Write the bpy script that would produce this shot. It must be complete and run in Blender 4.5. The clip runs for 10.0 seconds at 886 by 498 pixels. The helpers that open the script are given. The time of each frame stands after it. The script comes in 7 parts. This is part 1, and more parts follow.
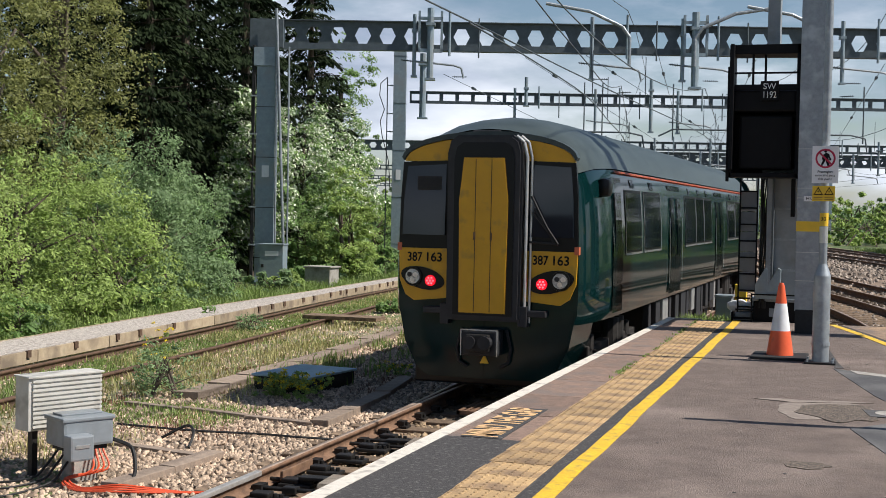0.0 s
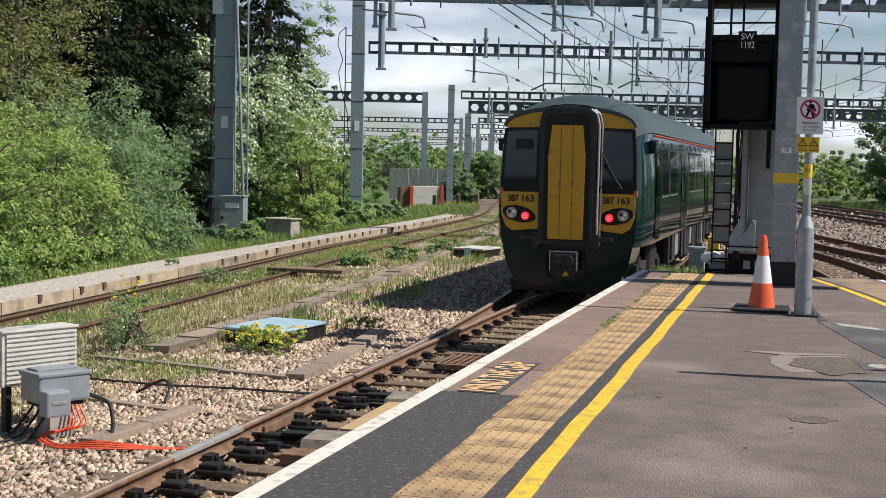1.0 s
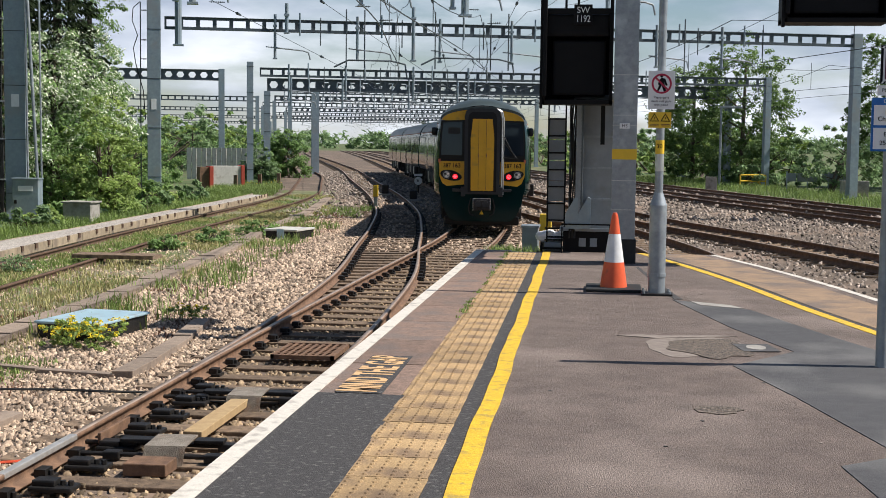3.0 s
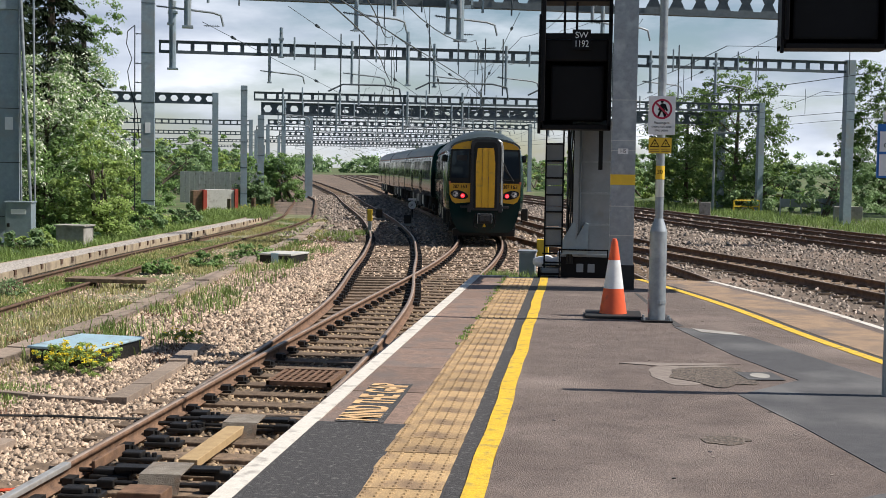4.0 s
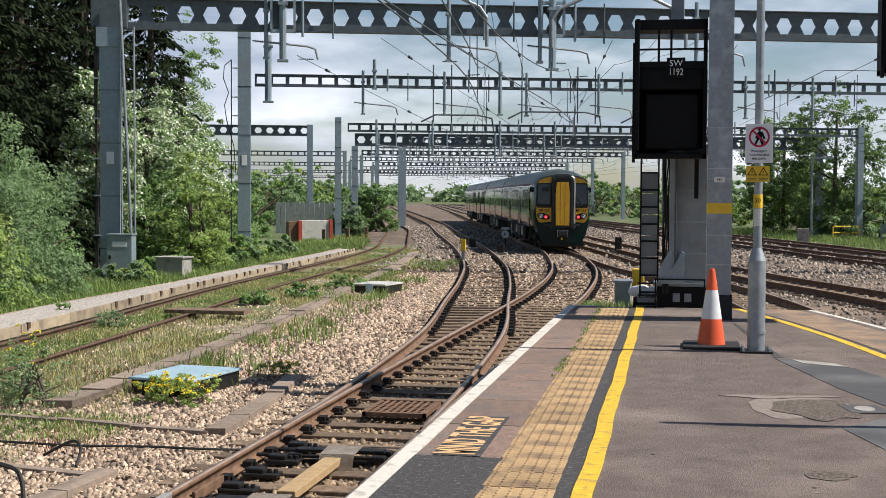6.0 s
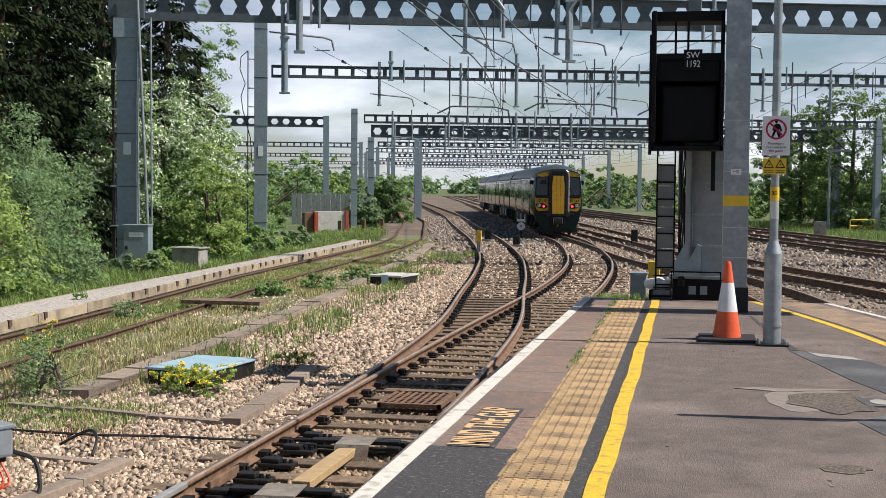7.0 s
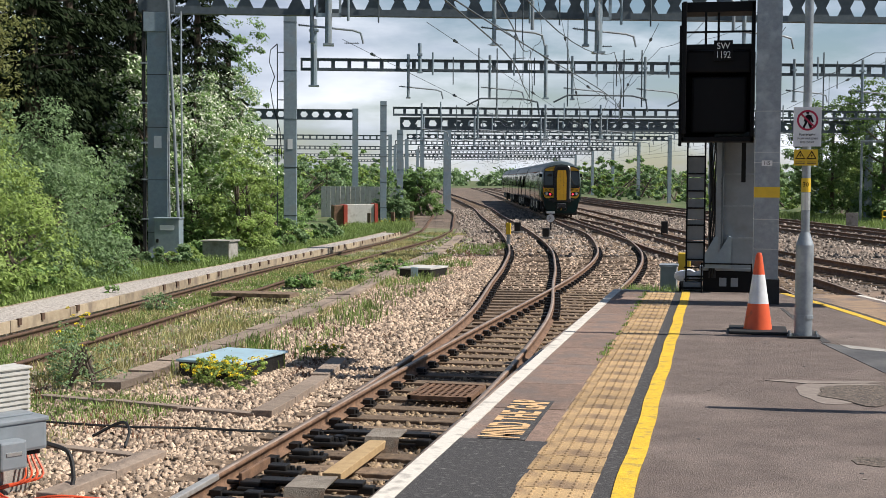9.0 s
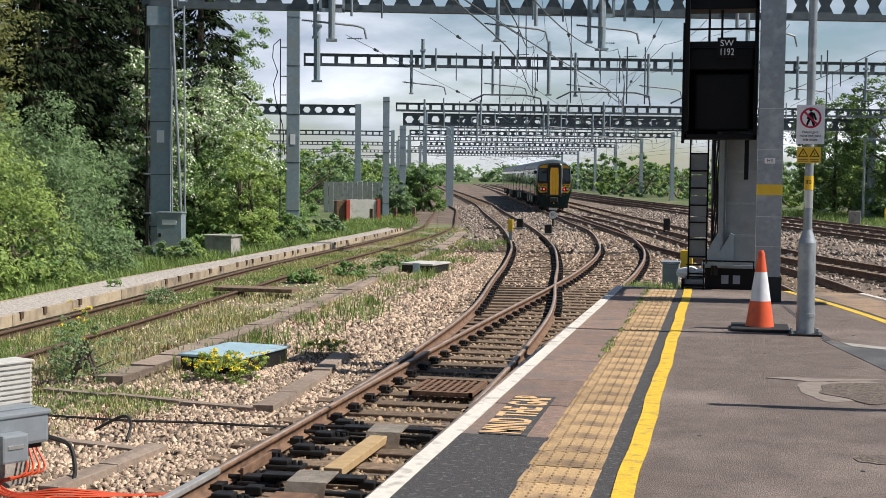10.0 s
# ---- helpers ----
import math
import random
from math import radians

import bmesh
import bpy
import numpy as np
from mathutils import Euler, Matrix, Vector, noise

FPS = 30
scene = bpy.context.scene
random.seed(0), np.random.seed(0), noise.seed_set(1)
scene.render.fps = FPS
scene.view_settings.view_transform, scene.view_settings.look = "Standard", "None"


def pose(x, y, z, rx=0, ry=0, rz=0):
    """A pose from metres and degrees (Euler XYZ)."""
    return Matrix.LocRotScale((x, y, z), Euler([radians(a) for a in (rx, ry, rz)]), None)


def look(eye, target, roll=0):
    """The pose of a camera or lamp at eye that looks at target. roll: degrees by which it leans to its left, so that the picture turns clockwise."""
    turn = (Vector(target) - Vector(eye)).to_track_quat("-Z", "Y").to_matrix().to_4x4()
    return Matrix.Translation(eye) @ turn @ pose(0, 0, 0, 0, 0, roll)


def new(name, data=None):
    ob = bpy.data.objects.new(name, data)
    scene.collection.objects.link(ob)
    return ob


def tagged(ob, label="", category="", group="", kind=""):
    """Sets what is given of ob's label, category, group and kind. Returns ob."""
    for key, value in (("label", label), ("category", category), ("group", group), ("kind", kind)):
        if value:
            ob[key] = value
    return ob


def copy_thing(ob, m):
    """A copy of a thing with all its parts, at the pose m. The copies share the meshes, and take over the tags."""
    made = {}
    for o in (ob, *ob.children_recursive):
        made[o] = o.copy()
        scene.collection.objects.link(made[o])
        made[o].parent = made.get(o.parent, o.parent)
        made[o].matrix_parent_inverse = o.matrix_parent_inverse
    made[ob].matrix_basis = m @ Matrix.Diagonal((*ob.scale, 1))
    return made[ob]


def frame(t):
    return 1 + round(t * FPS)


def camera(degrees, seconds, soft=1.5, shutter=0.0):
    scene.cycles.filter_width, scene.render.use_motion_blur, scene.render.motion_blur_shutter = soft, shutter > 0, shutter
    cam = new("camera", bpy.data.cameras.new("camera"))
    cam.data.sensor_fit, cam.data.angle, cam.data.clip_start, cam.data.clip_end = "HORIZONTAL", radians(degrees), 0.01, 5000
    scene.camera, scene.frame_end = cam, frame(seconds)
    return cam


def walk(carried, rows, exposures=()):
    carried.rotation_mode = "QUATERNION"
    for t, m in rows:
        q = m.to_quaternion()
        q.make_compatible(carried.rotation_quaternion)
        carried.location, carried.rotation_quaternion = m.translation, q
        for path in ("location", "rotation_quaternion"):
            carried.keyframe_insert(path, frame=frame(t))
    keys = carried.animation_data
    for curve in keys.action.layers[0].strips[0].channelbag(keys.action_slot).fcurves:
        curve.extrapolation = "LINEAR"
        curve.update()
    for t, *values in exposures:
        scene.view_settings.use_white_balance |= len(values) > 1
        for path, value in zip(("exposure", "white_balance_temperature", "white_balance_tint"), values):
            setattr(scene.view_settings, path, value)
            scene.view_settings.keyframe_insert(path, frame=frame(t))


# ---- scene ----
cam = camera(37.1, 10.0, soft=0.7)
PATH = [
    (0, (2.881, -2.442, 1.561), (2.266, -0.54, 1.501), 1.1),
    (0.5, (2.743, -2.38, 1.547), (2.201, -0.457, 1.457), 1.8),
    (1, (2.534, -2.316, 1.542), (1.989, -0.396, 1.411), 1.2),
    (1.5, (2.309, -2.147, 1.539), (1.685, -0.252, 1.412), 1.4),
    (1.75, (2.2, -2.1, 1.539), (1.575, -0.2, 1.427), 1.2),
    (2, (2.105, -2.057, 1.539), (1.537, -0.144, 1.415), 0.7),
    (2.5, (1.962, -1.852, 1.524), (1.551, 0.098, 1.356), 0.6),
    (3, (1.854, -1.678, 1.536), (1.613, 0.301, 1.377), 0.7),
    (3.2, (1.832, -1.56, 1.528), (1.653, 0.426, 1.381), 0.5),
    (4.5, (1.765, -1.572, 1.553), (1.48, 0.404, 1.436), 1.0),
    (5, (1.762, -1.568, 1.561), (1.434, 0.402, 1.458), 0.7),
    (5.5, (1.76, -1.565, 1.567), (1.406, 0.402, 1.49), 0.4),
    (7, (1.764, -1.568, 1.564), (1.37, 0.391, 1.471), 0.5),
    (7.5, (1.761, -1.555, 1.561), (1.355, 0.401, 1.467), 0.5),
    (8, (1.763, -1.578, 1.562), (1.342, 0.374, 1.466), 0.4),
    (8.5, (1.764, -1.568, 1.564), (1.331, 0.382, 1.465), 0.4),
    (9, (1.763, -1.579, 1.567), (1.326, 0.369, 1.462), 0.3),
    (9.5, (1.765, -1.579, 1.565), (1.324, 0.369, 1.456), 0.5),
    (10, (1.762, -1.582, 1.564), (1.322, 0.365, 1.453), 0.6),
]
walk(cam, [(t, look(eye, target, roll)) for t, eye, target, roll in PATH])

# ---- light ----
SUN_EL, SUN_AZ = 51.0, 86.0      # degrees; azimuth clockwise from +y
scene.view_settings.exposure = 0.28
world = bpy.data.worlds.new("sky")
scene.world = world
world.use_nodes = True
wn, wl = world.node_tree.nodes, world.node_tree.links
wn.clear()
w_out = wn.new("ShaderNodeOutputWorld")
w_bg = wn.new("ShaderNodeBackground")
w_bg.inputs["Strength"].default_value = 0.072
w_sky = wn.new("ShaderNodeTexSky")
w_sky.sky_type, w_sky.sun_disc = "NISHITA", False
w_sky.dust_density, w_sky.ozone_density = 0.4, 2.0
w_sky.sun_elevation, w_sky.sun_rotation = radians(SUN_EL), radians(SUN_AZ)
w_tc = wn.new("ShaderNodeTexCoord")
w_map = wn.new("ShaderNodeMapping")
w_map.inputs["Scale"].default_value = (1.0, 1.0, 3.2)
w_map.inputs["Location"].default_value = (0.35, 0.1, 0.2)
w_n = wn.new("ShaderNodeTexNoise")
w_n.inputs["Scale"].default_value, w_n.inputs["Detail"].default_value, w_n.inputs["Roughness"].default_value = 3.2, 9.0, 0.56
w_r = wn.new("ShaderNodeValToRGB")
w_r.color_ramp.elements[0].position, w_r.color_ramp.elements[0].color = 0.41, (0, 0, 0, 1)
w_r.color_ramp.elements[1].position, w_r.color_ramp.elements[1].color = 0.56, (1, 1, 1, 1)
w_n2 = wn.new("ShaderNodeTexNoise")
w_n2.inputs["Scale"].default_value, w_n2.inputs["Detail"].default_value = 5.5, 6.0
w_r2 = wn.new("ShaderNodeValToRGB")
w_r2.color_ramp.elements[0].position, w_r2.color_ramp.elements[0].color = 0.36, (4.6, 5.5, 7.2, 1)
w_r2.color_ramp.elements[1].position, w_r2.color_ramp.elements[1].color = 0.64, (12.2, 12.8, 13.9, 1)
w_mix = wn.new("ShaderNodeMixRGB")
wl.new(w_tc.outputs["Generated"], w_map.inputs["Vector"])
wl.new(w_map.outputs["Vector"], w_n.inputs["Vector"])
wl.new(w_map.outputs["Vector"], w_n2.inputs["Vector"])
w_sep = wn.new("ShaderNodeSeparateXYZ")
w_th = wn.new("ShaderNodeMath")
w_th.operation = "MULTIPLY_ADD"
w_th.inputs[1].default_value = -0.45
wl.new(w_tc.outputs["Generated"], w_sep.inputs["Vector"])
wl.new(w_sep.outputs["Z"], w_th.inputs[0])
wl.new(w_n.outputs["Fac"], w_th.inputs[2])
wl.new(w_th.outputs["Value"], w_r.inputs["Fac"])
wl.new(w_n2.outputs["Fac"], w_r2.inputs["Fac"])
wl.new(w_r.outputs["Color"], w_mix.inputs["Fac"])
wl.new(w_sky.outputs["Color"], w_mix.inputs["Color1"])
wl.new(w_r2.outputs["Color"], w_mix.inputs["Color2"])
wl.new(w_mix.outputs["Color"], w_bg.inputs["Color"])
wl.new(w_bg.outputs["Background"], w_out.inputs["Surface"])
sun = new("sun", bpy.data.lights.new("sun", "SUN"))
sun.data.energy, sun.data.angle, sun.data.color = 5.0, radians(0.6), (1.0, 0.955, 0.895)
_az, _el = radians(SUN_AZ), radians(SUN_EL)
sun.matrix_world = look((math.sin(_az) * math.cos(_el) * 50, math.cos(_az) * math.cos(_el) * 50, math.sin(_el) * 50), (0, 0, 0))


# ---- materials ----
def material(name, base, second=None, rough=0.8, metal=0.0, scale=8.0, bump=0.0, bump_scale=60.0, spots=None, spot_scale=1.2, spot_amount=0.5, per_object=0.0, coat=0.0, island=0.0, spec=0.5, speck=0.0, speck_scale=140.0):
    """Base and second colour mixed by fine noise; spots: a third colour in large stains."""
    m = bpy.data.materials.new(name)
    m.use_nodes = True
    n, l = m.node_tree.nodes, m.node_tree.links
    b = n["Principled BSDF"]
    b.inputs["Roughness"].default_value, b.inputs["Metallic"].default_value = rough, metal
    b.inputs["Coat Weight"].default_value = coat
    b.inputs["Specular IOR Level"].default_value = spec
    tc = n.new("ShaderNodeTexCoord")
    second = second or tuple(c * 0.72 for c in base)
    t1 = n.new("ShaderNodeTexNoise")
    t1.inputs["Scale"].default_value, t1.inputs["Detail"].default_value, t1.inputs["Roughness"].default_value = scale, 7, 0.65
    l.new(tc.outputs["Object"], t1.inputs["Vector"])
    r1 = n.new("ShaderNodeValToRGB")
    r1.color_ramp.elements[0].position, r1.color_ramp.elements[1].position = 0.33, 0.67
    r1.color_ramp.elements[0].color, r1.color_ramp.elements[1].color = (*second, 1), (*base, 1)
    l.new(t1.outputs["Fac"], r1.inputs["Fac"])
    colour = r1.outputs["Color"]
    if spots:
        t2 = n.new("ShaderNodeTexNoise")
        t2.inputs["Scale"].default_value, t2.inputs["Detail"].default_value = spot_scale, 8
        l.new(tc.outputs["Object"], t2.inputs["Vector"])
        r2 = n.new("ShaderNodeValToRGB")
        r2.color_ramp.elements[0].position, r2.color_ramp.elements[1].position = 0.62 - 0.25 * spot_amount, 0.78 - 0.25 * spot_amount
        l.new(t2.outputs["Fac"], r2.inputs["Fac"])
        mx = n.new("ShaderNodeMixRGB")
        mx.inputs["Color2"].default_value = (*spots, 1)
        l.new(r2.outputs["Color"], mx.inputs["Fac"])
        l.new(colour, mx.inputs["Color1"])
        colour = mx.outputs["Color"]
    if speck:
        t4 = n.new("ShaderNodeTexNoise")
        t4.inputs["Scale"].default_value, t4.inputs["Detail"].default_value, t4.inputs["Roughness"].default_value = speck_scale, 3, 0.8
        l.new(tc.outputs["Object"], t4.inputs["Vector"])
        r4 = n.new("ShaderNodeMapRange")
        r4.inputs["From Min"].default_value, r4.inputs["From Max"].default_value = 0.3, 0.7
        r4.inputs["To Min"].default_value, r4.inputs["To Max"].default_value = 1 - speck, 1 + speck
        l.new(t4.outputs["Fac"], r4.inputs["Value"])
        m4 = n.new("ShaderNodeMixRGB")
        m4.blend_type = "MULTIPLY"
        m4.inputs["Fac"].default_value = 1.0
        l.new(colour, m4.inputs["Color1"])
        l.new(r4.outputs["Result"], m4.inputs["Color2"])
        colour = m4.outputs["Color"]
    if per_object or island:
        info = n.new("ShaderNodeObjectInfo" if per_object else "ShaderNodeNewGeometry")
        hs = n.new("ShaderNodeHueSaturation")
        mr = n.new("ShaderNodeMapRange")
        k = per_object or island
        mr.inputs["To Min"].default_value, mr.inputs["To Max"].default_value = 1 - k, 1 + k
        l.new(info.outputs["Random" if per_object else "Random Per Island"], mr.inputs["Value"])
        l.new(mr.outputs["Result"], hs.inputs["Value"])
        l.new(colour, hs.inputs["Color"])
        colour = hs.outputs["Color"]
    l.new(colour, b.inputs["Base Color"])
    if bump:
        t3 = n.new("ShaderNodeTexNoise")
        t3.inputs["Scale"].default_value, t3.inputs["Detail"].default_value = bump_scale, 5
        l.new(tc.outputs["Object"], t3.inputs["Vector"])
        bp = n.new("ShaderNodeBump")
        bp.inputs["Strength"].default_value, bp.inputs["Distance"].default_value = bump, 0.02
        l.new(t3.outputs["Fac"], bp.inputs["Height"])
        l.new(bp.outputs["Normal"], b.inputs["Normal"])
    return m


def leaf_material(name, base, second, back=0.42, rough=0.6):
    m = material(name, base, second, rough=rough, scale=0.7, island=0.35, spec=0.35 if rough < 0.8 else 0.1)
    n, l = m.node_tree.nodes, m.node_tree.links
    b = n["Principled BSDF"]
    tr = n.new("ShaderNodeBsdfTranslucent")
    mixs = n.new("ShaderNodeMixShader")
    mixs.inputs["Fac"].default_value = back
    src = b.inputs["Base Color"].links[0].from_socket
    l.new(src, tr.inputs["Color"])
    l.new(b.outputs["BSDF"], mixs.inputs[1])
    l.new(tr.outputs["BSDF"], mixs.inputs[2])
    l.new(mixs.outputs["Shader"], n["Material Output"].inputs["Surface"])
    return m


def glowing(name, colour, strength):
    m = bpy.data.materials.new(name)
    m.use_nodes = True
    b = m.node_tree.nodes["Principled BSDF"]
    b.inputs["Base Color"].default_value = (*colour, 1)
    b.inputs["Emission Color"].default_value, b.inputs["Emission Strength"].default_value = (*colour, 1), strength
    return m


M = dict(
    # near-black second colour paints in the shade of gaps between stones
    ballast=material("ballast", (0.23, 0.172, 0.125), (0.035, 0.026, 0.02), 0.95, scale=15, bump=1.0, bump_scale=22, spots=(0.25, 0.175, 0.125), spot_scale=0.5, spot_amount=0.5),
    stone=material("ballast_stone", (0.58, 0.44, 0.32), (0.26, 0.185, 0.13), 0.9, scale=14, bump=0.4, bump_scale=90, island=0.6),
    main_stone=material("main_line_stone", (0.37, 0.30, 0.245), (0.15, 0.12, 0.095), 0.9, scale=14, bump=0.4, bump_scale=90, island=0.6),
    dark_stone=material("oiled_stone", (0.40, 0.285, 0.17), (0.13, 0.09, 0.055), 0.85, scale=14, island=0.6),
    soil=material("weedy_soil", (0.32, 0.28, 0.19), (0.16, 0.155, 0.08), 0.97, scale=12, bump=0.8, bump_scale=30, spots=(0.12, 0.15, 0.05), spot_scale=0.4, spot_amount=0.7),
    meadow=material("verge_ground", (0.10, 0.14, 0.04), (0.06, 0.09, 0.03), 0.95, scale=6, bump=0.8, bump_scale=12, spots=(0.17, 0.15, 0.08), spot_scale=0.3),
    asphalt=material("platform_asphalt", (0.195, 0.149, 0.124), (0.135, 0.102, 0.086), 0.9, scale=4.0, bump=0.8, bump_scale=150, spots=(0.27, 0.212, 0.178), spot_scale=0.7, spot_amount=0.45, speck=0.5, speck_scale=75),
    tar=material("dark_asphalt", (0.070, 0.064, 0.062), (0.043, 0.040, 0.039), 0.85, scale=60, bump=0.6, bump_scale=150, spots=(0.16, 0.15, 0.14), spot_scale=30, spot_amount=0.3, speck=0.6, speck_scale=110),
    newtar=material("new_asphalt", (0.082, 0.079, 0.080), (0.060, 0.058, 0.060), 0.85, scale=9, bump=0.3, bump_scale=150, spots=(0.14, 0.135, 0.13), spot_scale=0.9, spot_amount=0.5, speck=0.35),
    coping=material("coping_slab", (0.28, 0.185, 0.14), (0.16, 0.108, 0.082), 0.9, scale=14, bump=0.3, bump_scale=120, spots=(0.17, 0.13, 0.11), spot_scale=2.5, spot_amount=0.6, per_object=0.2, speck=0.5, speck_scale=80),
    tactile=material("buff_tactile", (0.50, 0.335, 0.165), (0.36, 0.235, 0.115), 0.88, scale=7, bump=0.25, bump_scale=90, spots=(0.22, 0.145, 0.085), spot_scale=3.4, spot_amount=0.6, per_object=0.2, speck=0.35, speck_scale=90),
    tactile_far=material("weathered_buff_paving", (0.37, 0.245, 0.15), (0.22, 0.155, 0.105), 0.9, scale=5, bump=0.5, bump_scale=60, spots=(0.17, 0.13, 0.105), spot_scale=1.6, spot_amount=0.6, speck=0.35, speck_scale=60),
    broken=material("broken_asphalt", (0.20, 0.155, 0.12), (0.05, 0.042, 0.036), 0.95, scale=34, bump=1.0, bump_scale=45, speck=0.5, speck_scale=50),
    smear=material("cement_smear", (0.27, 0.225, 0.19), (0.19, 0.152, 0.128), 0.9, scale=16, bump=0.3, bump_scale=60, speck=0.3),
    chequer=material("chequered_steel", (0.36, 0.31, 0.25), (0.20, 0.165, 0.13), 0.6, 0.3, scale=9, bump=0.6, bump_scale=95, spots=(0.24, 0.13, 0.07), spot_scale=4, spot_amount=0.35),
    white_line=material("white_line_paint", (0.74, 0.685, 0.60), (0.58, 0.53, 0.455), 0.75, scale=9, bump=0.2, spots=(0.40, 0.36, 0.31), spot_scale=9, spot_amount=0.45, speck=0.15),
    yellow_line=material("yellow_line_paint", (0.78, 0.50, 0.03), (0.62, 0.38, 0.03), 0.7, scale=9, bump=0.3, spots=(0.40, 0.27, 0.07), spot_scale=11, spot_amount=0.4, speck=0.2, speck_scale=60),
    rust=material("rusty_rail", (0.27, 0.155, 0.092), (0.12, 0.07, 0.045), 0.75, 0.2, scale=7, bump=0.3, bump_scale=80),
    old_rust=material("dark_old_rust", (0.15, 0.085, 0.052), (0.075, 0.045, 0.03), 0.85, 0.1, scale=7, bump=0.3, bump_scale=80),
    steel=material("worn_rail_head", (0.55, 0.43, 0.34), (0.34, 0.235, 0.17), 0.5, 0.55, scale=3),
    bright=material("bright_ground_steel", (0.78, 0.75, 0.70), (0.55, 0.50, 0.45), 0.35, 0.6, scale=8),
    sleeper=material("timber_sleeper", (0.24, 0.165, 0.105), (0.085, 0.058, 0.04), 0.9, scale=9, bump=0.5, bump_scale=40, per_object=0.25),
    concrete=material("aged_concrete", (0.40, 0.37, 0.33), (0.28, 0.26, 0.23), 0.92, scale=9, bump=0.3, bump_scale=60, spots=(0.20, 0.18, 0.15), spot_scale=3, spot_amount=0.35),
    trough=material("weathered_trough_lid", (0.34, 0.262, 0.20), (0.22, 0.168, 0.13), 0.95, scale=8, bump=0.4, bump_scale=50, per_object=0.15),
    iron=material("greasy_black_iron", (0.030, 0.027, 0.025), (0.014, 0.013, 0.012), 0.55, 0.4, scale=10, bump=0.2),
    galv=material("galvanised_steel", (0.33, 0.36, 0.38), (0.25, 0.275, 0.295), 0.5, 0.45, scale=14, bump=0.08, spots=(0.42, 0.45, 0.47), spot_scale=5, spot_amount=0.3),
    mast=material("painted_grey_steel", (0.30, 0.37, 0.41), (0.23, 0.285, 0.32), 0.55, 0.3, scale=6, bump=0.06, spots=(0.28, 0.31, 0.32), spot_scale=2),
    girder=material("dark_grey_girder", (0.115, 0.137, 0.15), (0.08, 0.098, 0.108), 0.6, 0.3, scale=5),
    cabinet=material("cabinet_grey_paint", (0.27, 0.295, 0.315), (0.21, 0.235, 0.25), 0.5, 0.1, scale=5, spots=(0.20, 0.20, 0.19), spot_scale=3, spot_amount=0.2),
    cream=material("cream_enclosure", (0.60, 0.58, 0.53), (0.50, 0.48, 0.43), 0.6, scale=5, spots=(0.36, 0.33, 0.28), spot_scale=4, spot_amount=0.3),
    black=material("matt_black_paint", (0.006, 0.006, 0.007), (0.004, 0.004, 0.005), 0.6, scale=6, spec=0.2),
    rubber=material("black_rubber", (0.02, 0.02, 0.02), (0.012, 0.012, 0.012), 0.75, scale=20),
    orange=material("cone_orange", (0.82, 0.12, 0.035), (0.70, 0.095, 0.03), 0.5, scale=8, spots=(0.45, 0.09, 0.04), spot_scale=9, spot_amount=0.1),
    reflective=material("white_sleeve", (0.80, 0.80, 0.80), (0.68, 0.68, 0.68), 0.45, scale=10),
    white=material("white_sheet", (0.80, 0.80, 0.80), (0.74, 0.74, 0.74), 0.5, scale=10),
    red=material("sign_red", (0.46, 0.015, 0.06), (0.38, 0.012, 0.05), 0.5, scale=10),
    purple=material("sign_maroon", (0.10, 0.015, 0.05), (0.08, 0.012, 0.04), 0.5, scale=10),
    blue=material("sign_blue", (0.02, 0.16, 0.50), (0.02, 0.13, 0.42), 0.5, scale=10),
    yellow=material("sign_yellow", (0.80, 0.52, 0.03), (0.70, 0.45, 0.03), 0.55, scale=10),
    lid_blue=material("pale_blue_lid", (0.40, 0.55, 0.62), (0.32, 0.46, 0.53), 0.4, scale=4, spots=(0.30, 0.36, 0.38), spot_scale=5, spot_amount=0.3),
    cable_orange=material("orange_cable", (0.75, 0.10, 0.03), (0.62, 0.08, 0.03), 0.55, scale=10),
    edging=material("pale_edging_timber", (0.46, 0.37, 0.25), (0.33, 0.25, 0.165), 0.9, scale=6, bump=0.3, spots=(0.22, 0.17, 0.12), spot_scale=2, per_object=0.2),
    wood=material("new_timber", (0.47, 0.33, 0.17), (0.36, 0.24, 0.12), 0.8, scale=9, bump=0.3),
    brickred=material("red_paint", (0.45, 0.07, 0.04), (0.33, 0.05, 0.03), 0.8, scale=4),
    train_green=material("deep_green_paint", (0.0022, 0.019, 0.0195), (0.0018, 0.016, 0.0165), 0.08, scale=2, coat=0.0, spec=0.27),
    train_yellow=material("warning_yellow_paint", (0.64, 0.345, 0.010), (0.56, 0.30, 0.010), 0.4, scale=3, spots=(0.40, 0.24, 0.03), spot_scale=5, spot_amount=0.12),
    train_roof=material("grey_roof_paint", (0.062, 0.078, 0.073), (0.036, 0.047, 0.044), 0.36, scale=3, bump=0.05, spec=0.35),
    train_black=material("black_surround", (0.005, 0.0055, 0.006), (0.004, 0.004, 0.005), 0.3, scale=3, spec=0.3),
    gangway=material("grey_gangway_frame", (0.024, 0.024, 0.027), (0.014, 0.014, 0.016), 0.6, scale=6),
    underframe=material("grimy_underframe", (0.024, 0.019, 0.016), (0.012, 0.010, 0.008), 0.8, scale=5, bump=0.3),
    stripe=material("orange_cantrail", (0.60, 0.15, 0.07), None, 0.5, scale=5),
    silver=material("bare_aluminium", (0.62, 0.62, 0.60), (0.48, 0.48, 0.46), 0.4, 0.7, scale=6),
    bark=material("bark", (0.13, 0.10, 0.075), (0.07, 0.055, 0.04), 0.95, scale=9, bump=0.6, bump_scale=20),
